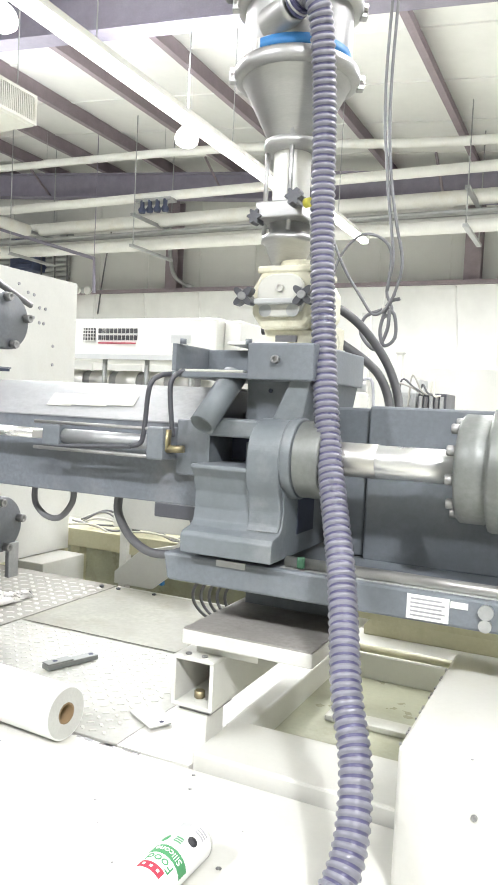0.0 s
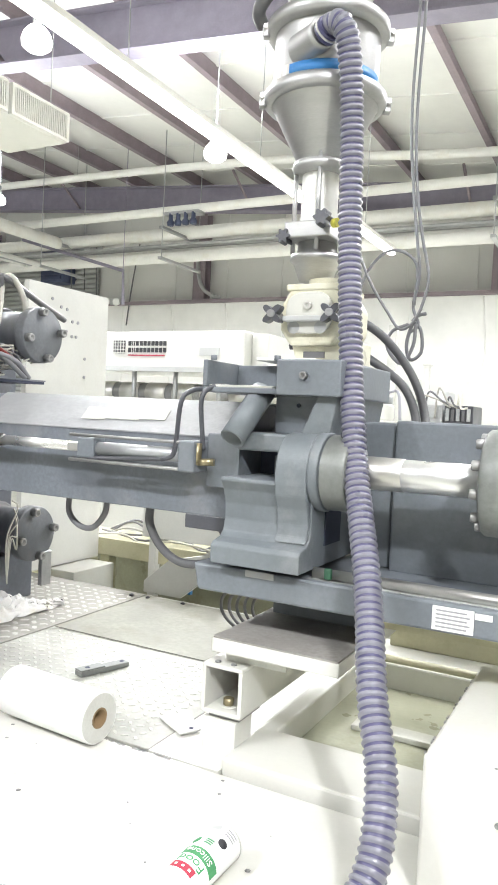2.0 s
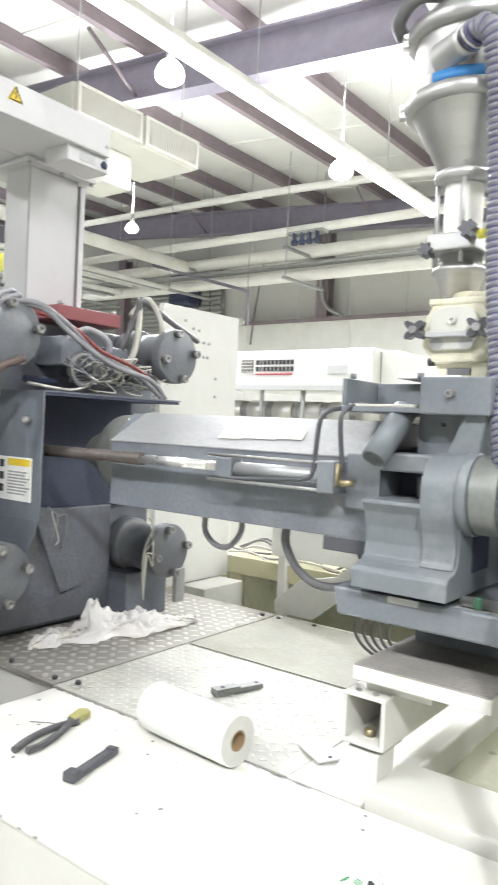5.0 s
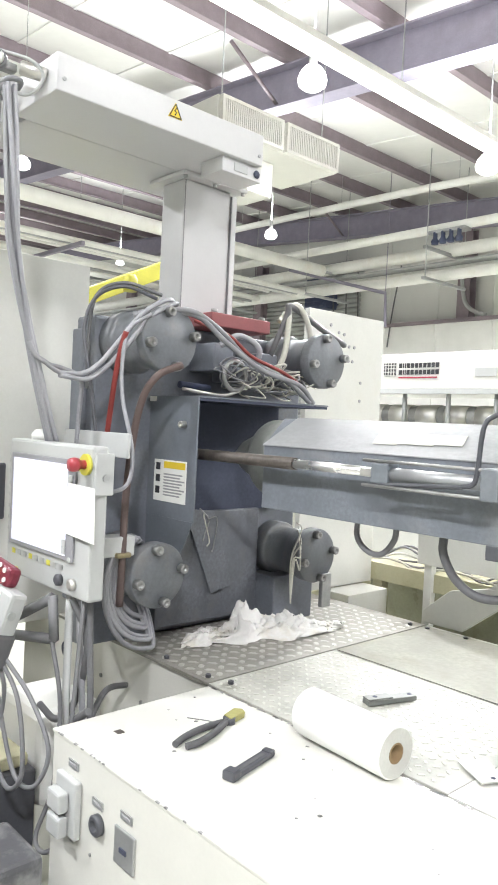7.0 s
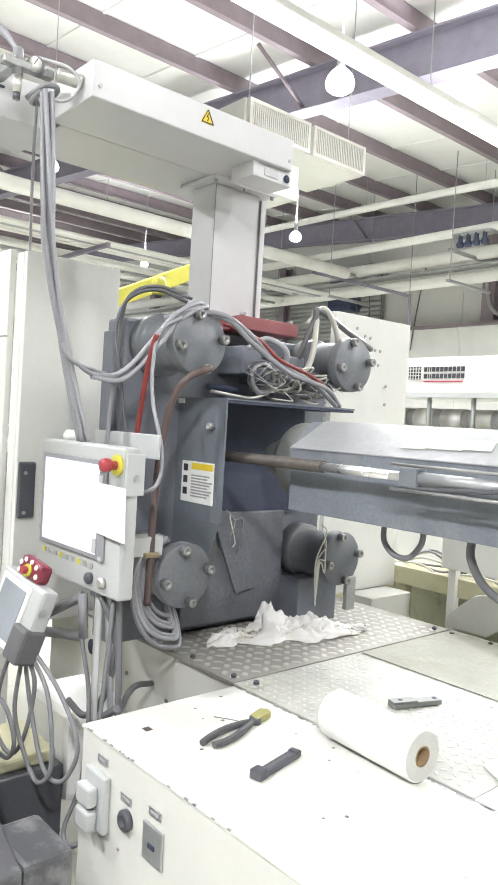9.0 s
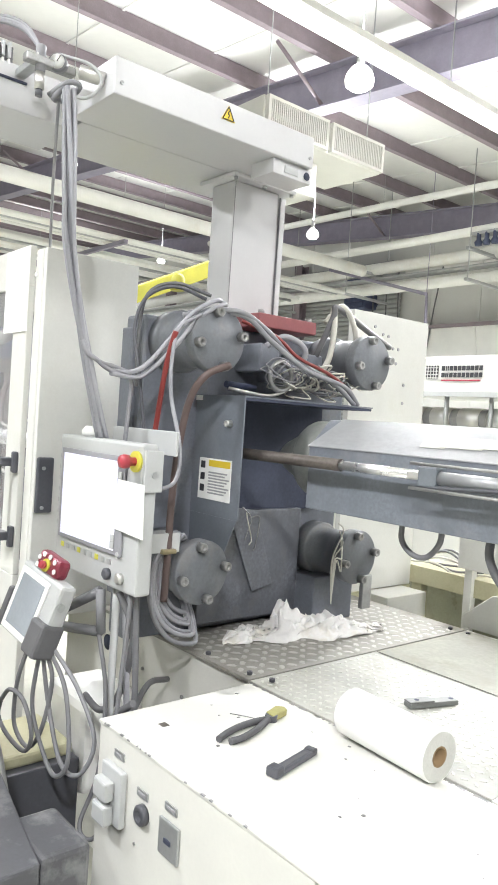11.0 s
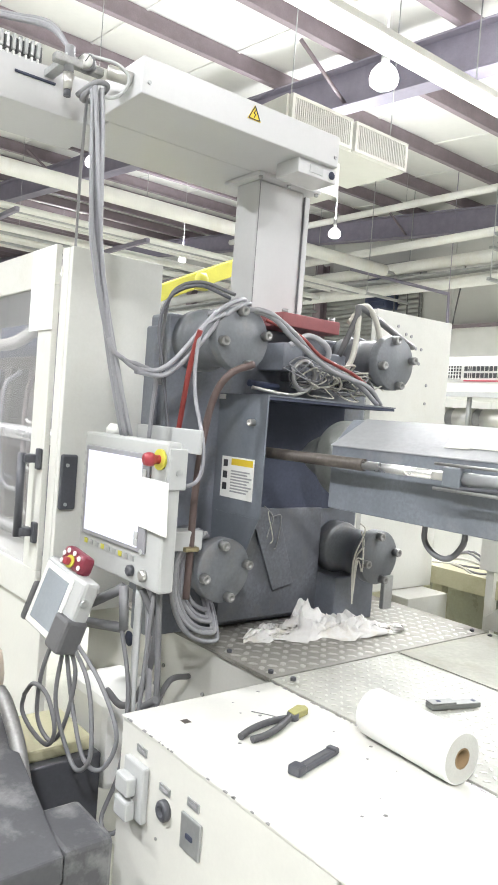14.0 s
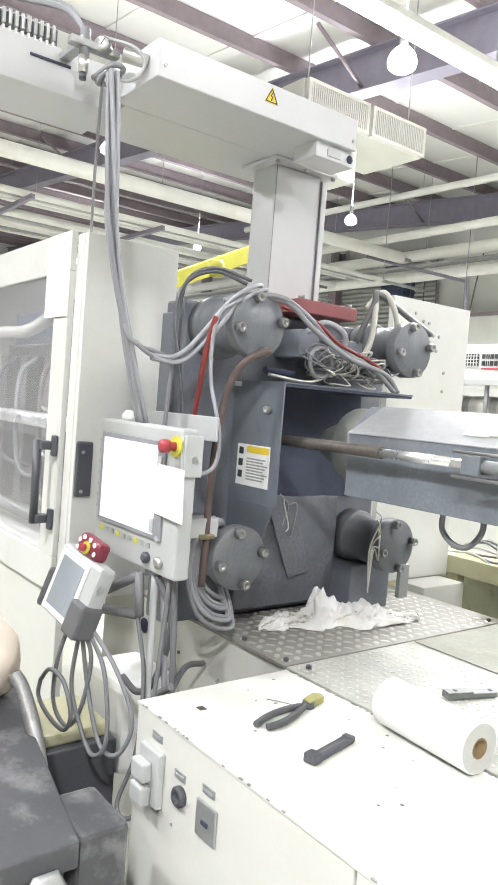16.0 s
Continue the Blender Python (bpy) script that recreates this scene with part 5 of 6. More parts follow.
part("bottom_rail", box(B(), -4.55, -2.735, 0.985, 1.01, 0.94, 1.075, 0.004), WHITE, dr)
part("stile", box(B(), -2.865, -2.735, 0.985, 1.01, 1.075, 2.16, 0.004), WHITE, dr)
part("pane", box(B(), -4.55, -2.865, 0.995, 1.0, 1.075, 2.16), GLASS, dr, "smoked clear polycarbonate window").visible_shadow = False
hd = part("door_handle", cyl(B(), (-2.79, 0.925, 1.20), (-2.79, 0.925, 1.52), 0.016, seg=16), BLACK, dr, "black tubular door handle")
for z in (1.22, 1.50):
    part("handle_arm", box(B(), -2.805, -2.755, 0.925, 0.975, z - 0.016, z + 0.016, 0.005), BLACK, hd)
    part("handle_foot", box(B(), -2.765, -2.735, 0.965, 0.985, z - 0.04, z + 0.04, 0.006), BLACK, hd)
part("door_stop", box(B(), -2.63, -2.612, 1.006, 1.072, 1.325, 1.53, 0.008), BLACK, en, "black plastic interlock cover")
for z in (1.345, 1.49):
    part("stop_screw", bolt(B(), (-2.612, 1.03, z), (1, 0, 0), 0.007, 0.004), GALV, en)
part("taped_sheet", box(B(), -2.94, -2.72, 0.978, 0.9805, 1.99, 2.305), PAPER, en, "blank sheet of paper on the door")
part("inner_tie_bar", cyl(B(), (-4.5, 1.10, 1.575), (-2.73, 1.10, 1.575), 0.032, seg=20), CHROME, en)
part("inner_tie_bar", cyl(B(), (-4.5, 1.12, 1.14), (-2.73, 1.12, 1.14), 0.03, seg=20), RAW_STEEL, en)
for x in (-4.25, -3.95, -3.62):
    part("mould_plate", box(B(), x, x + 0.10, 1.26, 2.0, 1.10, 1.88, 0.006), RUST if x < -3.9 else MOULD, en)
part("blue_cover", box(B(), -4.5, -3.3, 1.42, 1.50, 1.90, 2.14, 0.01), BLUE_PAINT, en)
for k in range(4):
    part("water_hose", sweep(B(), spline([(-4.3 + 0.3 * k, 1.25, 1.86), (-4.22 + 0.3 * k, 1.14, 1.74), (-4.12 + 0.3 * k, 1.13, 1.45 - 0.06 * k), (-4.0 + 0.3 * k, 1.25, 1.32)], 6), 0.012, 8), (CABLE_MID, BLACK, CABLE_MID, BROWN_HOSE)[k], en)
part("inner_mould", box(B(), -4.40, -3.25, 1.35, 2.0, 1.06, 1.95, 0.01), MOULD, en)
part("inner_platen", box(B(), -3.20, -2.80, 1.15, 2.1, 0.95, 2.1, 0.01), PLATEN, en)
part("inner_cable_guard", box(B(), -4.5, -3.05, 2.2, 2.26, 1.42, 2.25, 0.01), BLUE_PAINT, en)
part("inner_sill", box(B(), -4.5, -2.72, 1.06, 1.34, 0.94, 1.06, 0.01), WHITE, en)
part("inner_hose", sweep(B(), spline([(-4.4, 1.2, 1.96), (-4.0, 1.17, 1.99), (-3.6, 1.15, 1.98), (-3.35, 1.16, 2.03), (-3.1, 1.14, 2.1)], 6), 0.03, 10), CABLE_WHITE, en)
for k in range(3):
    part("wire", sweep(B(), spline([(-3.5, 1.2, 1.7 - 0.15 * k), (-3.2, 1.12, 1.62 - 0.2 * k), (-2.95, 1.2, 1.7 - 0.2 * k)], 6), 0.006, 7), CABLE_WHITE, en)
cr = thing("yellow_hoist_arm", (-3.1, 2.0, 2.29), "bright yellow hoist arm above the enclosure", "hoist")
part("arm", prism(B(), [(1.3, 2.05), (2.20, 2.47), (2.20, 2.555), (1.3, 2.13)], 'x', -3.24, -3.16, 0.003), YELLOW, cr)
part("post", box(B(), -3.26, -3.14, 2.20, 2.28, 2.29, 2.53, 0.004), YELLOW, cr)
part("cap", lathe(B(), (-2.7, 1.62, 2.24), [(0, 0), (0.03, 0), (0.03, 0.05), (0.02, 0.07), (0, 0.07)], 14), YELLOW, cr)
# ---- operator panel ----
op = thing("operator_panel", (-1.95, 0.95, 1.23), "grey operator panel with a lit screen and key switches", "control panel")
part("case", box(B(), -2.205, -1.722, 0.896, 0.945, 1.232, 1.636, 0.008), PANEL_GREY, op)
part("bezel", box(B(), -2.175, -1.795, 0.888, 0.896, 1.325, 1.596, 0.003), CABLE, op)
part("screen", box(B(), -2.155, -1.832, 0.886, 0.889, 1.338, 1.582), SCREEN, op, "white glowing touch screen")
part("estop_ring", cyl(B(), (-1.750, 0.896, 1.588), (-1.750, 0.888, 1.588), 0.028, seg=28), YELLOW, op)
es = part("estop_button", lathe(B(), (-1.750, 0.888, 1.588), [(0.012, 0), (0.012, 0.018), (0.018, 0.020), (0.019, 0.032), (0.016, 0.042), (0.0, 0.043)], 28, (0, -1, 0)), RED_PLASTIC, op, "red mushroom stop button")
part("taped_paper", prism(B(), [(-1.822, 1.535), (-1.688, 1.532), (-1.680, 1.392), (-1.832, 1.400)], 'y', 0.8835, 0.885), PAPER, op, "blank white paper taped over the screen")
for x, z in ((-1.815, 1.575), (-1.815, 1.545), (-1.84, 1.372), (-1.84, 1.352)):
    part("soft_key", box(B(), x - 0.010, x + 0.010, 0.884, 0.888, z - 0.010, z + 0.010, 0.002), PANEL_GREY, op)
for k in range(9):
    part("function_key", box(B(), -2.16 + k * 0.036, -2.142 + k * 0.036, 0.893, 0.896, 1.295, 1.310, 0.001), YELLOW if k % 3 == 0 else GALV, op)
for k in range(7):
    part("side_key", box(B(), -2.195, -2.183, 0.893, 0.896, 1.36 + k * 0.034, 1.372 + k * 0.034, 0.001), GALV, op)
for x in (-1.865, -1.795):
    part("key_lock", lathe(B(), (x, 0.896, 1.268), [(0, 0), (0.016, 0), (0.016, 0.012), (0.010, 0.016), (0.0, 0.016)], 18, (0, -1, 0)), STAINLESS if x > -1.8 else BLACK, op)
part("usb_cap", cyl(B(), (-1.81, 0.896, 1.33), (-1.81, 0.886, 1.33), 0.008, seg=10), PANEL_GREY, op)
part("top_bracket", box(B(), -2.16, -1.80, 1.05, 1.06, 1.60, 1.67, 0.003), PANEL_GREY, op)
part("beacon_knob", lathe(B(), (-2.13, 0.95, 1.636), [(0, 0), (0.02, 0), (0.022, 0.015), (0.01, 0.03), (0, 0.03)], 16), PAPER, op)
part("side_box", box(B(), -1.722, -1.712, 0.90, 0.955, 1.51, 1.62, 0.003), PANEL_GREY, op)
part("side_gland", cyl(B(), (-1.712, 0.93, 1.555), (-1.709, 0.93, 1.555), 0.010, seg=14), GALV, op)
part("lamp_button", cyl(B(), (-2.13, 0.896, 1.245), (-2.13, 0.876, 1.245), 0.013, seg=16), YELLOW, op)
part("swing_arm", box(B(), -1.98, -1.92, 0.965, 1.17, 1.30, 1.36, 0.004), PANEL_GREY, op)
for k in range(2):
    part("conduit", sweep(B(), spline([(-1.86 + 0.06 * k, 0.95, 1.24), (-1.845 + 0.055 * k, 0.95, 1.12), (-1.82 + 0.045 * k, 0.95, 0.95), (-1.80 + 0.03 * k, 0.95, 0.75), (-1.80 + 0.03 * k, 0.95, 0.3)], 6), 0.009, 9), CABLE_MID if k else CABLE, op)

# ---- teach pendant on its bracket ----
pd = thing("teach_pendant", (-1.98, 0.72, 1.05), "hand-held teach pendant with a grey screen and red stop cap", "pendant")
Q = Matrix.Translation((-1.99, 0.735, 1.165)) @ Matrix.Rotation(radians(8), 4, 'Z') @ Matrix.Rotation(radians(-14), 4, 'X') @ Matrix.Rotation(radians(11), 4, 'Y') @ Matrix.Scale(0.88, 4)
part("case", box(B(), -0.115, 0.125, -0.01, 0.05, -0.115, 0.115, 0.012, Q), PANEL_GREY, pd)
part("front", box(B(), -0.100, 0.068, -0.016, -0.009, -0.105, 0.100, 0.003, Q), PAPER, pd)
part("screen", box(B(), -0.078, 0.052, -0.019, -0.0155, -0.082, 0.082, 0.001, Q), SCREEN_DIM, pd, "grey unlit lcd screen")
part("grip", box(B(), 0.052, 0.132, -0.026, 0.055, -0.120, -0.008, 0.012, Q), CABLE_DARK, pd)
part("grip", box(B(), -0.128, -0.100, -0.022, 0.055, -0.112, 0.02, 0.010, Q), CABLE_DARK, pd)
cap = part("stop_cap", box(B(), -0.058, 0.070, -0.008, 0.040, 0.112, 0.176, 0.016, Q), RED_CAP, pd, "dark red shield round the stop button")
part("stop_ring", cyl(B(), Q @ Vector((0.005, -0.008, 0.138)), Q @ Vector((0.005, -0.014, 0.138)), 0.018, seg=20), YELLOW, cap)
part("stop_button", cyl(B(), Q @ Vector((0.005, -0.014, 0.138)), Q @ Vector((0.005, -0.032, 0.138)), 0.011, seg=20, chamfer=0.003), RED_PLASTIC, cap)
for u, w in ((-0.042, 0.125), (-0.042, 0.150), (-0.022, 0.165), (0.012, 0.167), (0.042, 0.160), (0.055, 0.135)):
    part("membrane_key", cyl(B(), Q @ Vector((u, -0.008, w)), Q @ Vector((u, -0.011, w)), 0.007, seg=12), PAPER, cap)
part("lens", cyl(B(), Q @ Vector((0.126, 0.01, 0.05)), Q @ Vector((0.131, 0.01, 0.05)), 0.012, seg=14), GALV, pd)
bk = thing("pendant_bracket", (-1.86, 0.85, 1.05), "welded grey triangular pendant bracket", "bracket")
for a, b_ in (((-2.03, 0.85, 1.135), (-1.872, 0.88, 1.220)), ((-1.872, 0.88, 1.225), (-1.857, 0.88, 1.105)), ((-1.857, 0.88, 1.110), (-2.03, 0.85, 1.085))):
    d = Vector(b_) - Vector(a)
    part("bar", cyl(B(), a, b_, 0.015, seg=4), CABLE_MID, bk)
part("post", cyl(B(), (-1.87, 0.93, 1.23), (-1.87, 0.93, 0.0), 0.011, seg=10), PANEL_GREY, bk)
pc = thing("pendant_cable", (-1.95, 0.76, 0.8), "looped grey pendant cable hanging in coils", "cables")
for k, pts in enumerate(([(-1.98, 0.73, 1.06), (-2.02, 0.72, 0.95), (-2.05, 0.73, 0.82), (-2.0, 0.75, 0.765), (-1.94, 0.76, 0.83), (-1.91, 0.77, 0.98), (-1.93, 0.75, 1.07)],
                         [(-1.93, 0.74, 1.06), (-1.96, 0.74, 0.9), (-1.92, 0.76, 0.78), (-1.86, 0.77, 0.735), (-1.81, 0.78, 0.80), (-1.85, 0.78, 0.97), (-1.925, 0.755, 1.075)],
                         [(-1.945, 0.75, 1.075), (-1.92, 0.77, 0.9), (-1.85, 0.78, 0.77), (-1.78, 0.80, 0.765), (-1.75, 0.82, 0.86), (-1.82, 0.80, 0.98), (-1.915, 0.76, 1.08)],
                         [(-2.08, 0.70, 0.88), (-2.02, 0.70, 0.93), (-1.95, 0.71, 0.92), (-1.91, 0.72, 0.84), (-1.95, 0.72, 0.78), (-2.04, 0.71, 0.79), (-2.09, 0.70, 0.83), (-2.08, 0.70, 0.88)],
                         [(-1.86, 0.875, 1.11), (-1.81, 0.88, 0.95), (-1.79, 0.86, 0.75), (-1.80, 0.82, 0.62), (-1.75, 0.82, 0.60), (-1.72, 0.84, 0.66), (-1.75, 0.88, 0.9), (-1.775, 0.92, 1.24)])):
    part("loop", sweep(B(), spline(pts, 8), 0.0062, 9), CABLE_MID, pc)
part("dark_loop", sweep(B(), spline([(-1.84, 0.92, 1.22), (-1.80, 0.95, 1.10), (-1.86, 0.95, 0.92), (-1.92, 0.93, 0.86), (-2.0, 0.92, 0.88)], 8), 0.010, 10), CABLE_DARK, pc)
part("dark_loop", sweep(B(), spline([(-2.10, 1.28, 0.83), (-2.02, 1.15, 0.86), (-1.9, 1.0, 0.80), (-1.78, 0.9, 0.90), (-1.70, 0.9, 0.96)], 8), 0.010, 9), CABLE_DARK, pc)

# ---- dark machine at the operator's side ----
dm = thing("dark_auxiliary_unit", (-1.9, 0.45, 0), "scuffed dark grey auxiliary machine with a sloped lid", "machine")
part("body", prism(B(), [(-1.46, 0.0), (-1.46, 0.74), (-2.5, 0.74), (-2.5, 0.0)], 'y', 0.0, 0.52, 0.006), AUX, dm)
bm = B()
vs = [bm.verts.new(p) for p in ((-1.43, 0.535, 0.80), (-1.43, 0.0, 0.775), (-2.5, 0.0, 0.86), (-2.5, 0.71, 0.86), (-1.43, 0.535, 0.74), (-1.43, 0.0, 0.74), (-2.5, 0.0, 0.74), (-2.5, 0.71, 0.74))]
for f in ((0, 3, 2, 1), (4, 5, 6, 7), (0, 1, 5, 4), (1, 2, 6, 5), (2, 3, 7, 6), (3, 0, 4, 7)):
    bm.faces.new([vs[i] for i in f])
bmesh.ops.bevel(bm, geom=list(bm.edges), offset=0.006, segments=2, affect='EDGES', profile=0.5)
part("lid", bm, AUX, dm)
part("side_box", box(B(), -1.62, -1.44, 0.54, 0.655, 0.40, 0.80, 0.012), AUX, dm)
part("wing_knob", lathe(B(), (-1.43, 0.46, 0.715), [(0.0, 0), (0.045, 0.0), (0.052, 0.008), (0.045, 0.02), (0.02, 0.022), (0.0, 0.022)], 6, (1, 0, 0)), GALV, dm)
part("foot_tab", cyl(B(), (-1.66, 0.60, 0.58), (-1.66, 0.62, 0.60), 0.05, seg=14), GALV, dm)
tk = thing("parts_bin", (-2.2, 0.85, 0), "dark bin holding stained yellow foam scraps", "bin")
part("bin_body", box(B(), -2.36, -2.06, 0.70, 0.95, 0.0, 0.66, 0.006), BLACK, tk)
part("foam", box(B(), -2.35, -2.09, 0.71, 0.94, 0.66, 0.70, 0.01), OLIVE, tk)
part("bracket", box(B(), -2.40, -2.34, 0.70, 0.74, 0.66, 0.80, 0.004), CABLE_DARK, tk)
part("white_bag", box(B(), -2.40, -2.10, 0.98, 1.2, 0.5, 0.80, 0.03), PAPER, tk)
sp = thing("steel_pipe_handle", (-1.95, 0.55, 0.8), "scratched bare steel pipe handle", "pipe")
part("tube", sweep(B(), spline([(-2.02, 0.60, 0.93), (-1.98, 0.61, 0.90), (-1.88, 0.61, 0.82), (-1.76, 0.60, 0.68)], 6), 0.02, 12), RAW_STEEL, sp)
sa = thing("cream_sack", (-2.15, 0.52, 0.86), "rounded cream plastic sack on the dark machine", "sack")
bm = B()
bmesh.ops.create_uvsphere(bm, u_segments=28, v_segments=18, radius=1.0)
for v in bm.verts:
    n_ = noise.noise(v.co * 2.1) * 0.09
    v.co = Vector((-2.17 + v.co.x * 0.16 * (1 + n_), 0.54 + v.co.y * 0.12 * (1 + n_), 0.94 + v.co.z * 0.13 * (1 + n_)))
for f in bm.faces:
    f.smooth = True
part("bag", bm, SACK, sa)

# ---- hopper loader, sight tube and metering valve ----
HX, HY = -0.718, 1.68
hp = thing("hopper_loader", (HX, HY, 1.836), "stainless vacuum hopper loader with clamp rings", "hopper")
part("drum", lathe(B(), (HX, HY, 0), [(0.130, 2.505), (0.130, 2.67)], 56), HOPPER, hp)
part("lower_ring", lathe(B(), (HX, HY, 0), [(0.130, 2.516), (0.146, 2.514), (0.152, 2.508), (0.152, 2.486), (0.147, 2.481), (0.132, 2.480)], 56), HOPPER, hp)
part("cone", lathe(B(), (HX, HY, 0), [(0.136, 2.486), (0.130, 2.478), (0.060, 2.342), (0.054, 2.334)], 56), HOPPER, hp)
part("upper_ring", lathe(B(), (HX, HY, 0), [(0.130, 2.648), (0.146, 2.650), (0.152, 2.655), (0.152, 2.678), (0.146, 2.684), (0.12, 2.688)], 56), HOPPER, hp)
ld = part("lid", lathe(B(), (HX, HY, 0), [(0.146, 2.684), (0.128, 2.700), (0.105, 2.708), (0.100, 2.76), (0.115, 2.768), (0.115, 2.79), (0.08, 2.82), (0.0, 2.83)], 48), HOPPER, hp)
band = part("blue_band", lathe(B(), (HX, HY, 0), [(0.1305, 2.519), (0.1312, 2.519), (0.1312, 2.545), (0.1305, 2.545)], 56), INK_BLUE, hp, "blue printed band")
for k in range(9):
    a = radians(206 + k * 5.2)
    q = Matrix.Translation((HX + 0.1312 * math.cos(a), HY + 0.1312 * math.sin(a), 2.532)) @ Matrix.Rotation(a, 4, 'Z')
    part("logo_ground", box(B(), -0.001, 0.0008, -0.0062, 0.0062, -0.0155, 0.0155, 0, q), STAINLESS, band)
for k in range(4):
    a = radians(218 + k * 8.5)
    q = Matrix.Translation((HX + 0.132 * math.cos(a), HY + 0.132 * math.sin(a), 2.532)) @ Matrix.Rotation(a, 4, 'Z')
    part("logo_block", box(B(), -0.001, 0.0012, -0.006, 0.006, -0.009, 0.009, 0, q), PAPER, band)
for k in range(2):
    a = radians(207 + k * 180)
    for z in (2.497, 2.667):
        q = Matrix.Translation((HX + 0.154 * math.cos(a), HY + 0.154 * math.sin(a), z)) @ Matrix.Rotation(a, 4, 'Z')
        cl_ = part("clamp", box(B(), -0.008, 0.010, -0.012, 0.012, -0.020, 0.016, 0.003, q), HOPPER, hp)
        part("clamp_bolt", cyl(B(), q @ Vector((0.004, -0.026, 0)), q @ Vector((0.004, 0.026, 0)), 0.005, seg=8), STAINLESS, cl_)
for pts in ([(HX - 0.02, HY - 0.08, 2.74), (HX - 0.09, HY - 0.12, 2.735), (HX - 0.14, HY - 0.11, 2.70), (HX - 0.15, HY - 0.07, 2.68)], [(HX + 0.03, HY - 0.08, 2.77), (HX + 0.11, HY - 0.06, 2.76), (HX + 0.2, HY + 0.02, 2.74)]):
    part("lid_fitting", sweep(B(), spline(pts, 6), 0.017, 10), CABLE_DARK, ld)
part("inlet_stub", lathe(B(), (HX - 0.020, HY - 0.100, 2.580), [(0.044, 0.0), (0.038, 0.04), (0.034, 0.07), (0.034, 0.09), (0.028, 0.09), (0.028, 0.0)], 28, (0.80, -0.58, 0.10)), HOPPER, hp)
part("neck_flange", lathe(B(), (HX, HY, 0), [(0.05, 2.348), (0.070, 2.342), (0.073, 2.331), (0.068, 2.318), (0.045, 2.314)], 36), HOPPER, hp)
part("sight_tube", lathe(B(), (HX, HY, 0), [(0.046, 2.32), (0.046, 2.14)], 32), PIPE_WHITE, hp, "milky sight tube")
for a in (200, 290, 20, 110):
    c, s = math.cos(radians(a)), math.sin(radians(a))
    part("tie_rod", cyl(B(), (HX + 0.062 * c, HY + 0.062 * s, 2.12), (HX + 0.062 * c, HY + 0.062 * s, 2.372), 0.006, seg=10), HOPPER, hp)
part("slide_gate", box(B(), HX - 0.055, HX + 0.065, HY - 0.085, HY + 0.06, 2.145, 2.185, 0.004), HOPPER, hp)
for p, r in (((HX - 0.055, HY - 0.07, 2.150), 0.019), ((HX + 0.056, HY - 0.10, 2.180), 0.021)):
    lobes = [(p[0] + (r - 0.004 * (1 - math.cos(6 * a))) * math.cos(a), p[2] + (r - 0.004 * (1 - math.cos(6 * a))) * math.sin(a)) for a in np.linspace(0, 2 * math.pi, 36, endpoint=False)]
    part("star_knob", prism(B(), lobes, 'y', p[1] - 0.022, p[1] + 0.015), BLACK, hp)
part("yellow_cap", cyl(B(), (HX + 0.080, HY - 0.10, 2.167), (HX + 0.094, HY - 0.105, 2.167), 0.011, seg=12), YELLOW, hp)
part("lower_tube", lathe(B(), (HX, HY, 0), [(0.05, 2.17), (0.05, 2.118), (0.066, 2.114), (0.068, 2.10), (0.060, 2.098), (0.042, 2.052), (0.0, 2.046)], 36), HOPPER, hp)
mv = thing("metering_valve", (HX, HY, 1.836), "yellowed plastic metering valve with a round sight cover", "valve")
part("neck", cyl(B(), (HX, HY, 2.035), (HX, HY, 2.064), 0.055, seg=28), PLASTIC_CREAM, mv)
part("body", prism(B(), [(-0.812, 1.925), (-0.785, 1.885), (-0.675, 1.885), (-0.645, 1.925), (-0.645, 1.990), (-0.675, 2.038), (-0.785, 2.038), (-0.812, 1.990)], 'y', HY - 0.085, HY + 0.09, 0.008), PLASTIC_CREAM, mv)
part("neck_base", prism(B(), [(-0.775, 1.846), (-0.665, 1.846), (-0.655, 1.888), (-0.79, 1.888)], 'y', HY - 0.06, HY + 0.06, 0.004), PLASTIC_CREAM, mv)
rim = [(-0.733 + (0.060 * abs(math.cos(a)) ** 0.7) * (1 if math.cos(a) > 0 else -1), 1.968 + (0.054 * abs(math.sin(a)) ** 0.7) * (1 if math.sin(a) > 0 else -1)) for a in np.linspace(0, 2 * math.pi, 40, endpoint=False)]
part("cover", prism(B(), rim, 'y', HY - 0.098, HY - 0.085, 0.004), PLASTIC_CLEAR, mv, "rounded clear cover plate")
for x, z in ((-0.770, 1.93), (-0.700, 1.93)):
    part("sight_glass", cyl(B(), (x, HY - 0.0985, z), (x, HY - 0.0975, z), 0.016, seg=18), GALV, mv)
part("body_lip", box(B(), -0.80, -0.655, HY - 0.088, HY + 0.08, 2.026, 2.044, 0.005), PLASTIC_CREAM, mv)
part("cover_nut", bolt(B(), (-0.733, HY - 0.098, 1.985), (0, -1, 0), 0.010, 0.010), STAINLESS, mv)
part("clamp_bar", box(B(), -0.792, -0.690, HY - 0.118, HY - 0.099, 1.944, 1.958, 0.003), PANEL_GREY, mv)
for x in (-0.815, -0.665):
    arms = [(x + (0.021 - 0.009 * math.cos(4 * a)) * math.cos(a), 1.962 + (0.021 - 0.009 * math.cos(4 * a)) * math.sin(a)) for a in np.linspace(0, 2 * math.pi, 40, endpoint=False)]
    kn = part("cross_knob", prism(B(), arms, 'y', HY - 0.132, HY - 0.108), BLACK, mv)
    part("knob_stem", cyl(B(), (x, HY - 0.138, 1.962), (x, HY - 0.08, 1.962), 0.010, seg=12), RAW_STEEL, kn)
part("drop_tag", box(B(), -0.755, -0.70, HY - 0.064, HY - 0.06, 1.856, 1.872), CABLE_DARK, mv)
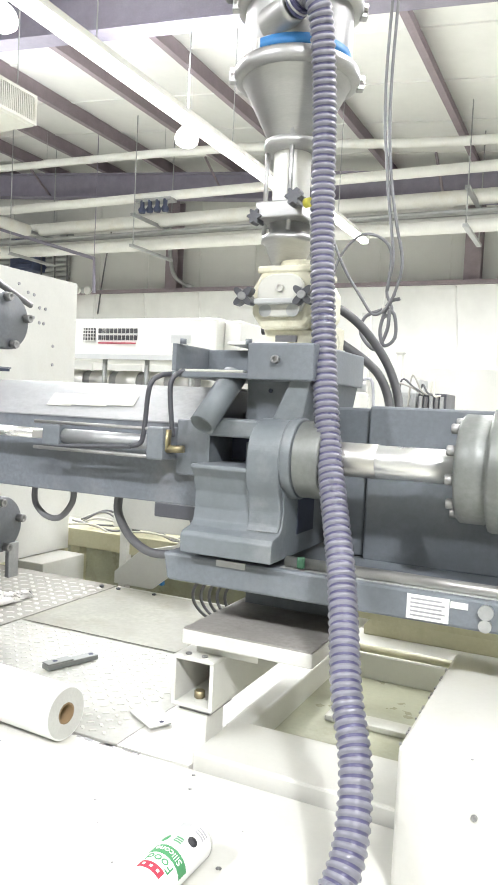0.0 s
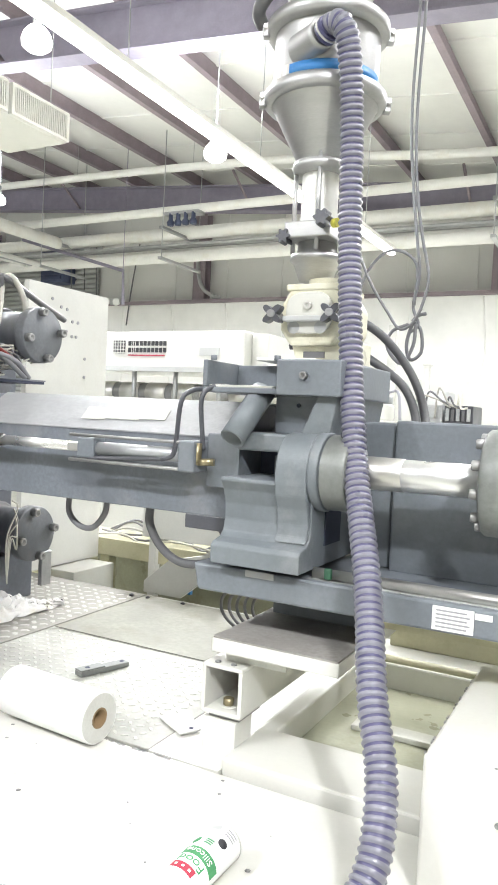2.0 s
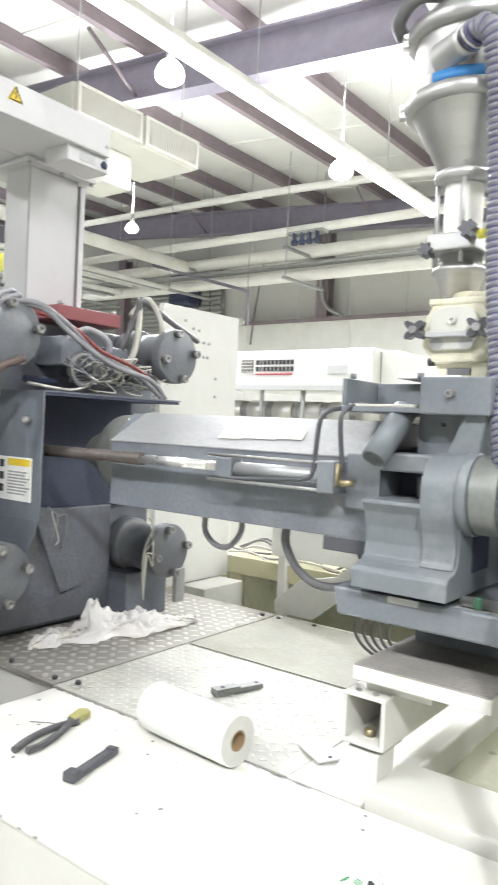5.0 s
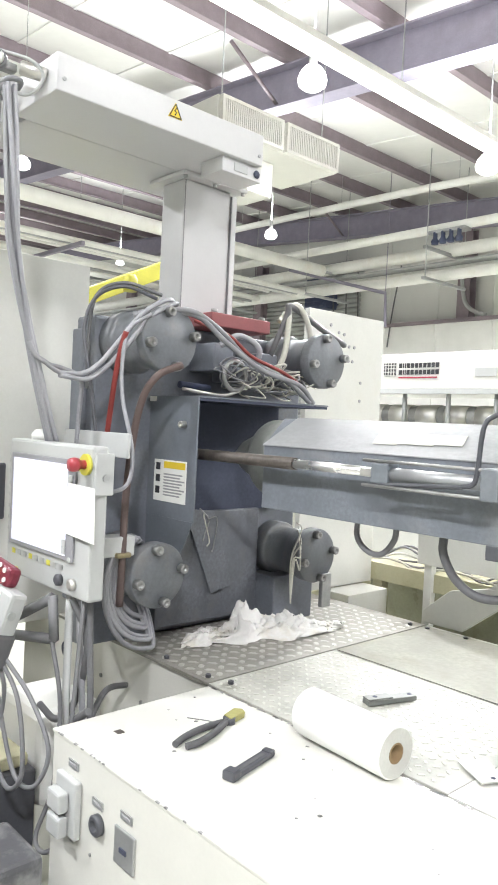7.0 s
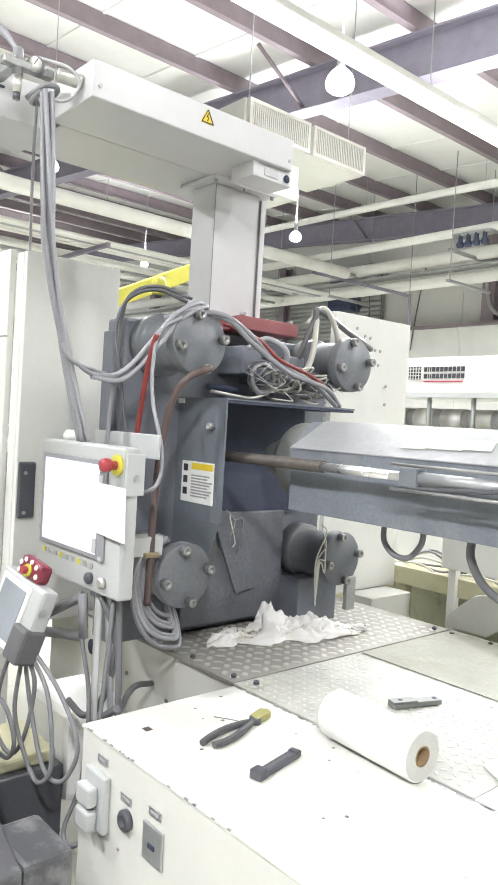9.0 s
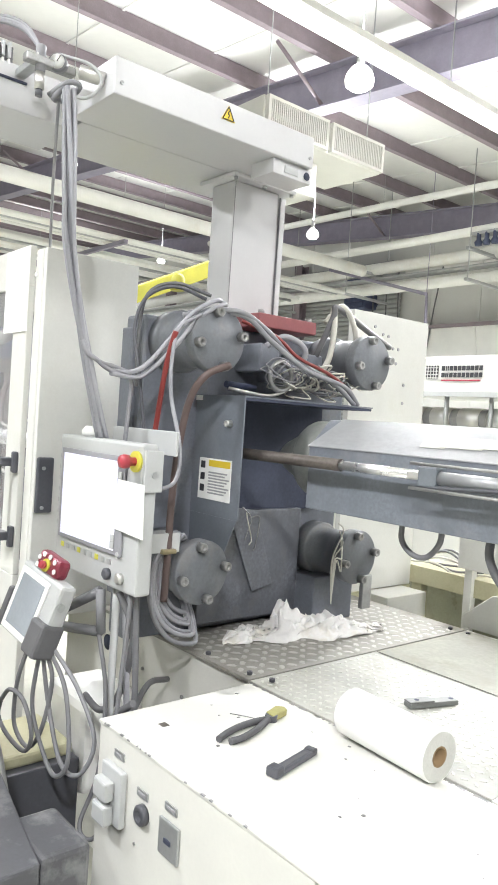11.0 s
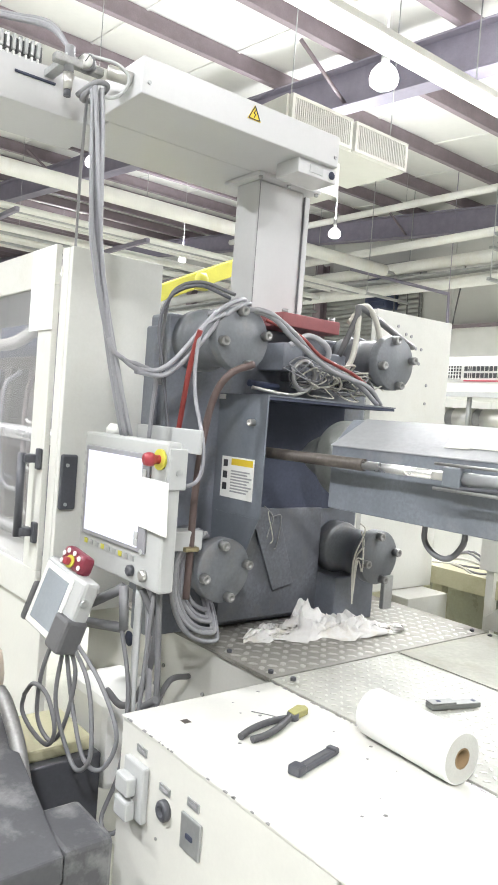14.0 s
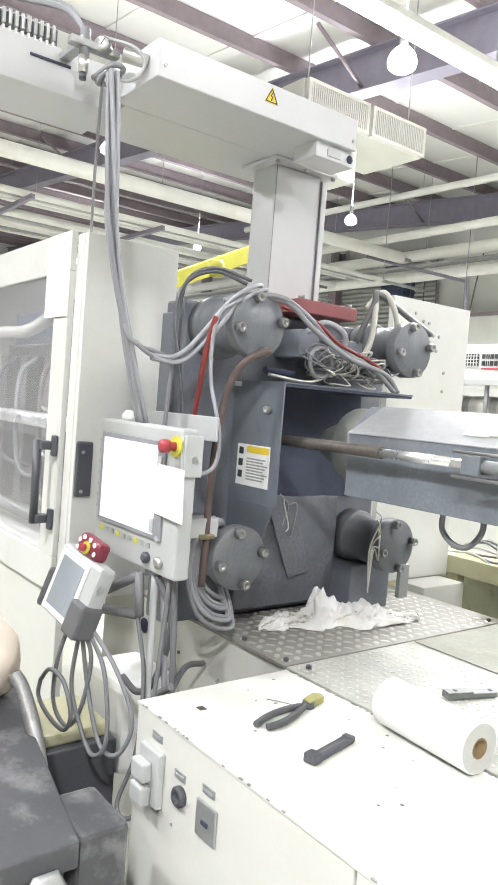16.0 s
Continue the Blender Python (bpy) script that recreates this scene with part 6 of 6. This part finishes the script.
part("mount_plate", box(B(), -0.855, -0.70, HY - 0.12, HY + 0.09, 1.842, 1.850, 0.002), PAPER, mv)
bmx = B()
box(bmx, -0.66, -0.62, HY - 0.05, HY + 0.05, 1.838, 1.90, 0.004)
part("side_ear", bmx, PLASTIC_CREAM, mv)

mv.location.x += 0.042
mv.scale.z = 0.94

# corrugated suction hose
HOSE = [(-0.662, 1.525, 2.583), (-0.628, 1.506, 2.592), (-0.604, 1.503, 2.570), (-0.594, 1.518, 2.51), (-0.590, 1.545, 2.35), (-0.574, 1.535, 2.043),
        (-0.510, 1.447, 1.661), (-0.415, 1.297, 1.398), (-0.353, 1.166, 1.236), (-0.306, 1.086, 1.136), (-0.290, 1.005, 1.04), (-0.315, 0.93, 0.985), (-0.37, 0.83, 0.977), (-0.42, 0.74, 0.95), (-0.44, 0.70, 0.75), (-0.44, 0.70, 0.3)]
hz = thing("suction_hose", (-0.3, 1.0, 0.95), "ribbed purple-grey suction hose hanging from the hopper", "hose")
path = spline(HOSE, 60)
run, fine_path = 0.0, [path[0]]
for q in path[1:]:
    while (q - fine_path[-1]).length > 0.0025:
        fine_path.append(fine_path[-1] + (q - fine_path[-1]).normalized() * 0.0025)
PITCH = 0.0150


def rib(s):
    return 0.0258 + 0.0019 * max(-1.0, min(1.0, 1.5 * math.cos(2 * math.pi * s / PITCH)))


bm = sweep(B(), fine_path, rib, 18)
run = 0.0
bm.faces.ensure_lookup_table()
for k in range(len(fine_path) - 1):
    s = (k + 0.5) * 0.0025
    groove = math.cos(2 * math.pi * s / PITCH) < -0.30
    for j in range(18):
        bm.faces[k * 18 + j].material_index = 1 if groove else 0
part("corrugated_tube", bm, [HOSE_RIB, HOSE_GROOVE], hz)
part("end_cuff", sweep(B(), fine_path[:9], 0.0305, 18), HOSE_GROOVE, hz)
part("hose_clamp", sweep(B(), fine_path[3:6], 0.0318, 18), STAINLESS, hz)

# hanging black cables and hoses behind the hopper
hc = thing("hanging_cable", (-0.66, 2.34, 2.0), "tangled grey cable hanging from the roof", "cables")
HANGS = ([(-0.685, 2.360, 5.450), (-0.680, 2.350, 3.400), (-0.690, 2.345, 2.750), (-0.669, 2.340, 2.480), (-0.647, 2.340, 2.310), (-0.632, 2.340, 2.190), (-0.647, 2.340, 2.090), (-0.627, 2.340, 2.030), (-0.657, 2.340, 2.000)],
         [(-0.665, 2.360, 5.450), (-0.660, 2.350, 3.400), (-0.672, 2.345, 2.750), (-0.657, 2.340, 2.480), (-0.629, 2.340, 2.310), (-0.602, 2.340, 2.180), (-0.622, 2.340, 2.080), (-0.647, 2.340, 2.040)])
for pts in HANGS:
    part("cable", sweep(B(), spline(pts, 7), 0.0052, 8), CABLE_MID, hc)
for pts, r in (([(-0.857, 2.300, 2.330), (-0.787, 2.300, 2.170), (-0.727, 2.320, 2.070), (-0.687, 2.330, 2.015), (-0.647, 2.330, 2.030), (-0.617, 2.330, 2.080)], 0.005),
               ([(-0.877, 2.300, 2.070), (-0.837, 2.300, 2.090), (-0.797, 2.300, 2.200), (-0.737, 2.310, 2.265), (-0.677, 2.320, 2.260), (-0.637, 2.330, 2.210), (-0.642, 2.330, 2.090)], 0.005),
               ([(-0.657, 2.335, 2.030), (-0.712, 2.330, 2.005), (-0.722, 2.330, 1.950), (-0.672, 2.330, 1.900), (-0.637, 2.330, 1.960), (-0.632, 2.330, 2.030)], 0.006),
               ([(-0.647, 2.345, 2.040), (-0.617, 2.340, 2.010), (-0.612, 2.340, 1.940), (-0.647, 2.340, 1.915), (-0.662, 2.340, 1.970), (-0.637, 2.340, 2.050), (-0.602, 2.340, 2.065)], 0.006)):
    part("cable_loop", sweep(B(), spline(pts, 7), r, 8), CABLE_MID, hc)
bh = thing("black_hose_pair", (-0.6, 2.1, 1.7), "two black rubber hoses arching down behind the unit", "hoses")
for k, pts in enumerate(([(-0.95, 2.05, 2.02), (-0.80, 2.08, 2.03), (-0.68, 2.12, 1.97), (-0.585, 2.15, 1.85), (-0.53, 2.12, 1.72), (-0.50, 1.95, 1.63), (-0.49, 1.84, 1.60)],
                         [(-0.95, 2.05, 1.93), (-0.80, 2.08, 1.94), (-0.70, 2.11, 1.89), (-0.60, 2.13, 1.81), (-0.55, 2.10, 1.70), (-0.53, 1.95, 1.61), (-0.52, 1.84, 1.58)])):
    part("hose", sweep(B(), spline(pts, 8), 0.013, 12), RUBBER, bh)

# ---- loose things ----
def loose_roll():
    t = thing("film_roll", (-1.1, 1.12, 0.946), "white roll of film on a cardboard core", "roll")
    c = Vector((-1.012, 1.262, 1.006))
    axis = Vector((-0.995, 0.07, 0.0)).normalized()
    r, ln = 0.059, 0.28
    part("film", lathe(B(), c, [(r - 0.004, 0.0), (r - 0.002, 0.0), (r, 0.003), (r, ln - 0.003), (r - 0.002, ln), (0.024, ln), (0.024, 0.002)], 48, axis), FILM_ROLL, t)
    # End ring is coloured grey for the side turned from the lamps.
    part("cut_end", lathe(B(), c, [(0.0238, 0.001), (0.0238, -0.0005), (r - 0.004, -0.0005), (r - 0.003, 0.002)], 48, axis), ROLL_END, t, "cut end of the film, greyed as if shaded")
    part("core", lathe(B(), c, [(0.0235, -0.001), (0.0235, ln), (0.0195, ln), (0.0195, -0.001), (0.0235, -0.001)], 32, axis), CARD, t)
    return t


loose_roll()
cn = thing("spray_can", (-0.6, 0.95, 0.946), "white and green aerosol can lying on the cabinet", "can")
ca, cb = Vector((-0.556, 1.042, 0.980)), Vector((-0.561, 0.870, 0.980))
cax = (cb - ca).normalized()
up = Vector((0.25, -0.2, 0.95))
up = (up - cax * up.dot(cax)).normalized()
side = cax.cross(up)
part("can_body", lathe(B(), ca, [(0.0, 0.006), (0.022, 0.004), (0.027, 0.0), (0.031, 0.001), (0.0325, 0.005), (0.033, 0.009), (0.033, 0.150), (0.031, 0.158), (0.025, 0.166), (0.018, 0.170), (0.0, 0.172)], 48, cax), PAPER, cn)
part("base_seam", lathe(B(), ca, [(0.0330, 0.0075), (0.0336, 0.008), (0.0336, 0.0105), (0.0330, 0.011)], 48, cax), ROLL_END, cn)
part("spray_cap", lathe(B(), ca, [(0.016, 0.170), (0.016, 0.195), (0.014, 0.199), (0.0, 0.199)], 24, cax), PAPER, cn)


def wrap(name, s0, s1, a0, a1, material, lift=0.0004, label=""):
    """A printed patch on the can's wall, between two lengths and two angles."""
    bm = B()
    n_ = 14
    r0, r1 = 0.0329, 0.0330 + lift
    rows = [[bm.verts.new(ca + cax * q + (side * math.sin(a0 + (a1 - a0) * k / n_) + up * math.cos(a0 + (a1 - a0) * k / n_)) * rr) for k in range(n_ + 1)] for q, rr in ((s0, r0), (s0, r1), (s1, r1), (s1, r0))]
    for a, b_ in zip(rows, rows[1:]):
        for k in range(n_):
            bm.faces.new((a[k], a[k + 1], b_[k + 1], b_[k]))
    return part(name, bm, material, cn, label)


wrap("green_band", 0.087, 0.109, -1.3, 2.6, INK_GREEN)
wrap("red_badge", 0.134, 0.150, -0.55, 0.75, INK_RED, label="red printed badge")
for k in range(3):
    wrap("badge_mark", 0.1395, 0.1445, -0.34 + 0.38 * k, -0.20 + 0.38 * k, PAPER, 0.0007)
wrap("print_block", 0.058, 0.076, -0.15, 0.35, PANEL_GREY)
for k in range(3):
    wrap("print_bar", 0.060 + 0.005 * k, 0.0625 + 0.005 * k, -0.1, 0.3, INK_GREEN, 0.0006)
wrap("print_bar", 0.018, 0.030, 0.2, 0.9, PANEL_GREY)
for k in range(3):
    wrap("print_bar", 0.016 + 0.006 * k, 0.0185 + 0.006 * k, -0.75, -0.15, INK_GREY)
for k in range(2):
    q = ca + cax * (0.050 if k else 0.066) + (side * math.sin(-0.42 if k else 0.85) + up * math.cos(-0.42 if k else 0.85)) * 0.0325
    part("printed_oval", lathe(B(), q, [(0.0, 0.0014), (0.0085, 0.0010), (0.0085, 0.0)], 20, side * math.sin(-0.42 if k else 0.85) + up * math.cos(-0.42 if k else 0.85)), INK if k else INK_GREEN, cn)


def word(body, size, s, mm, parent):
    cu = bpy.data.curves.new("lettering", 'FONT')
    cu.body, cu.size, cu.extrude, cu.align_x, cu.align_y = body, size, 0.0003, 'CENTER', 'CENTER'
    ob = new("lettering", cu)
    me = bpy.data.meshes.new_from_object(ob)
    bpy.data.objects.remove(ob)
    bm = bmesh.new()
    bm.from_mesh(me)
    for v in bm.verts:
        a = v.co.x / 0.0338
        rr = 0.0337 + v.co.z
        v.co = ca + cax * (s + v.co.y) + side * (rr * math.sin(a)) + up * (rr * math.cos(a))
    part("lettering", bm, mm, parent)


word("Silicone", 0.017, 0.098, PAPER, cn)
word("Food", 0.024, 0.122, INK_GREEN, cn)

pl = thing("pliers", (-1.45, 1.08, 0.946), "pliers with black grips and yellowed jaws", "pliers")
h0, h1, jt = (-1.418, 0.965, 0.953), (-1.445, 0.985, 0.953), (-1.478, 1.218, 0.955)
part("handle", sweep(B(), spline([(-1.400, 0.985, 0.955), (-1.398, 1.02, 0.957), (-1.412, 1.07, 0.957), (-1.438, 1.125, 0.956), (-1.455, 1.155, 0.955)], 6), 0.0085, 10), RUBBER, pl, "black dipped grip")
part("handle", sweep(B(), spline([(-1.425, 0.970, 0.955), (-1.440, 1.01, 0.957), (-1.452, 1.06, 0.957), (-1.456, 1.11, 0.956), (-1.452, 1.155, 0.955)], 6), 0.0085, 10), RUBBER, pl, "black dipped grip")
part("joint", cyl(B(), (-1.456, 1.165, 0.947), (-1.456, 1.165, 0.963), 0.016, seg=16), BLACK, pl)
part("jaw", prism(B(), [(-1.474, 1.162), (-1.442, 1.158), (-1.458, 1.222), (-1.476, 1.228), (-1.492, 1.212)], 'z', 0.947, 0.965, 0.003), YELLOWED, pl, "yellowed jaw")
ct = thing("black_clip", (-1.25, 1.04, 0.946), "black plastic strap clip lying on the cabinet", "clip")
Q2 = Matrix.Translation((-1.247, 1.045, 0.947)) @ Matrix.Rotation(radians(103), 4, 'Z')
part("bar", box(B(), -0.075, 0.080, -0.014, 0.014, 0.0, 0.012, 0.003, Q2), BLACK, ct)
part("head", box(B(), -0.085, -0.055, -0.016, 0.016, 0.0, 0.022, 0.004, Q2), BLACK, ct)
part("tip", box(B(), 0.065, 0.085, -0.014, 0.014, 0.0, 0.016, 0.004, Q2), BLACK, ct)
part("slot", box(B(), -0.04, 0.055, -0.005, 0.005, 0.0121, 0.0128, 0, Q2), CABLE_DARK, ct)
fb = thing("flat_bar", (-1.29, 1.62, 0.952), "short drilled bare steel bar on the deck", "bar")
Q3 = Matrix.Translation((-1.292, 1.622, 0.9525)) @ Matrix.Rotation(radians(71), 4, 'Z')
part("strap", box(B(), -0.080, 0.080, -0.017, 0.017, 0.0, 0.014, 0.002, Q3), FLANGE, fb)
part("step", box(B(), -0.080, 0.0, -0.017, 0.017, 0.0142, 0.019, 0.002, Q3), FLANGE, fb)
for u in (-0.05, 0.065):
    part("hole", cyl(B(), Q3 @ Vector((u, 0, 0.0135)), Q3 @ Vector((u, 0, 0.0196 if u < 0 else 0.0146)), 0.007, seg=14), INNER_DARK, fb)
sn = thing("wire_offcut", (-1.53, 1.10, 0.946), "short bare wire offcut on the worktop", "wire")
part("wire", sweep(B(), spline([(-1.545, 1.10, 0.9475), (-1.50, 1.13, 0.9475), (-1.455, 1.148, 0.9475)], 5), 0.0013, 6), RAW_STEEL, sn)
gp = thing("gasket_plate", (-0.9, 1.42, 0.951), "small white sheet-metal corner plate", "plate")
part("sheet", prism(B(), [(-0.965, 1.44), (-0.875, 1.39), (-0.850, 1.44), (-0.93, 1.51)], 'z', 0.953, 0.957), WHITE, gp)
part("hole", cyl(B(), (-0.87, 1.43, 0.957), (-0.87, 1.43, 0.9575), 0.006, seg=10), INNER_DARK, gp)

# crumpled rag on the tread plate
rg_ = thing("crumpled_rag", (-1.98, 1.75, 0.952), "crumpled white plastic film and rag on the tread plate", "rag")
bm = B()
NX, NY = 110, 40
grid = []
for a in range(NX + 1):
    row = []
    for b_ in range(NY + 1):
        u, w = a / NX, b_ / NY - 0.5
        cx, cy2 = -2.03 + 0.13 * u - 0.03 * math.sin(u * 5), 1.46 + 0.62 * u
        wid = 0.22 * (0.45 + 0.4 * math.sin(u * 3.1 + 0.2) + 0.5 * noise.noise(Vector((u * 4.5, 0.2, 2.2))))
        px_, py_ = cx - w * wid * 0.6, cy2 + w * wid * 0.8
        e = max(0.0, 1 - (2 * abs(w)) ** 2) * max(0.0, math.sin(math.pi * min(1, max(0, u)))) ** 0.5
        fold = 1.0 - 2.2 * abs(noise.noise(Vector((u * 9 + 0.4 * w, w * 3.2, 1.7))))
        crease = 1.0 - 2.4 * abs(noise.noise(Vector((u * 30, w * 13, 6.3)))) + 0.6 * noise.noise(Vector((u * 60, w * 26, 1.3)))
        lump = 0.5 + 0.9 * noise.noise(Vector((u * 5, w * 2.0, 0.3)))
        hgt = e * (0.020 + 0.068 * max(0.0, lump) * (0.45 + 0.55 * fold) + 0.021 * crease + 0.060 * math.exp(-((u - 0.42) / 0.07) ** 2) * max(0.2, fold))
        px_ += 0.035 * noise.noise(Vector((u * 8, w * 6, 5.1))) + 0.012 * noise.noise(Vector((u * 25, w * 14, 3.3)))
        py_ += 0.035 * noise.noise(Vector((u * 8, w * 6, 9.4))) + 0.012 * noise.noise(Vector((u * 25, w * 14, 7.7)))
        row.append(bm.verts.new((px_, py_, 0.953 + max(0.0, hgt))))
    grid.append(row)
for a in range(NX):
    for b_ in range(NY):
        bm.faces.new((grid[a][b_], grid[a + 1][b_], grid[a + 1][b_ + 1], grid[a][b_ + 1])).smooth = True
part("cloth", bm, RAG, rg_)

# ---- olive frame and clutter beyond the base ----
of = thing("olive_cable_table", (-2.2, 3.2, 0), "pale olive steel cable trough on legs", "trough")
part("top", box(B(), -2.75, -1.2, 3.0, 3.4, 0.96, 1.0, 0.004), OLIVE, of)
part("trough_lip", box(B(), -2.75, -1.2, 2.98, 3.0, 0.94, 1.03, 0.003), OLIVE, of)
for x in (-2.72, -2.42, -1.3):
    part("leg", box(B(), x, x + 0.06, 3.0, 3.06, 0, 0.96, 0.004), OLIVE, of)
part("back", box(B(), -2.75, -1.2, 3.38, 3.4, 0.1, 0.96), OLIVE_FLOOR, of)
part("blue_strip", box(B(), -1.86, -1.83, 2.96, 2.98, 0.82, 0.98), INK_BLUE, of)
for k in range(7):
    pts = [(-2.5 + 0.16 * a + 0.02 * math.sin(a * 1.9 + k), 3.06 + 0.03 * k, 1.03 + 0.02 * math.sin(a * 2.3 + k * 1.3) + 0.012 * k * (a % 2)) for a in range(8)]
    part("loose_cable", sweep(B(), spline(pts, 5), 0.006, 7), CABLE_MID if k % 3 else CABLE_WHITE, of)
bx = thing("white_cut_box", (-2.5, 2.75, 0), "white sheet-metal box on the floor", "box")
part("shell", box(B(), -2.62, -2.25, 2.60, 2.9, 0.0, 0.93, 0.004), WHITE, bx)
part("red_mark", box(B(), -2.44, -2.36, 2.596, 2.60, 0.85, 0.865), INK_RED, bx)
gs = thing("white_gusset_plate", (-1.55, 2.5, 0.95), "white angled gusset plate at the deck edge", "plate")
part("plate", prism(B(), [(-1.74, 0.952), (-1.74, 1.0), (-1.62, 1.10), (-1.46, 1.14), (-1.40, 1.14), (-1.40, 1.08), (-1.56, 0.952)], 'y', 2.44, 2.46, 0.003), WHITE, gs)
part("arm", prism(B(), [(-1.46, 1.14), (-1.40, 1.14), (-1.12, 1.33), (-1.20, 1.33)], 'y', 2.44, 2.46), WHITE, gs)
rw = thing("rear_white_panel", (-1.2, 2.9, 0), "white rear guard sheet behind the barrel", "guard panel")
part("sheet", box(B(), -2.1, -0.4, 2.92, 2.95, 1.08, 1.48, 0.003), WHITE, rw)
for x in (-2.08, -0.46):
    part("post", box(B(), x, x + 0.04, 2.955, 2.995, 0.0, 1.45), WHITE, rw)
for x in (-1.9, -1.55, -1.25):
    part("screw", bolt(B(), (x, 2.92, 1.30), (0, -1, 0), 0.007, 0.004), RAW_STEEL, rw)
cl = thing("coiled_hoses", (-0.95, 2.2, 0.951), "coil of grey hoses lying on the deck edge", "hoses")
for k in range(5):
    pts = [(-1.05 + 0.02 * k + 0.14 * math.cos(a), 2.12 + 0.02 * k, 1.06 - 0.004 * k + 0.085 * math.sin(a)) for a in np.linspace(0, 6.2, 12)]
    part("coil", sweep(B(), spline(pts, 4), 0.0055, 8), CABLE_MID if k % 2 else CABLE_DARK, cl)
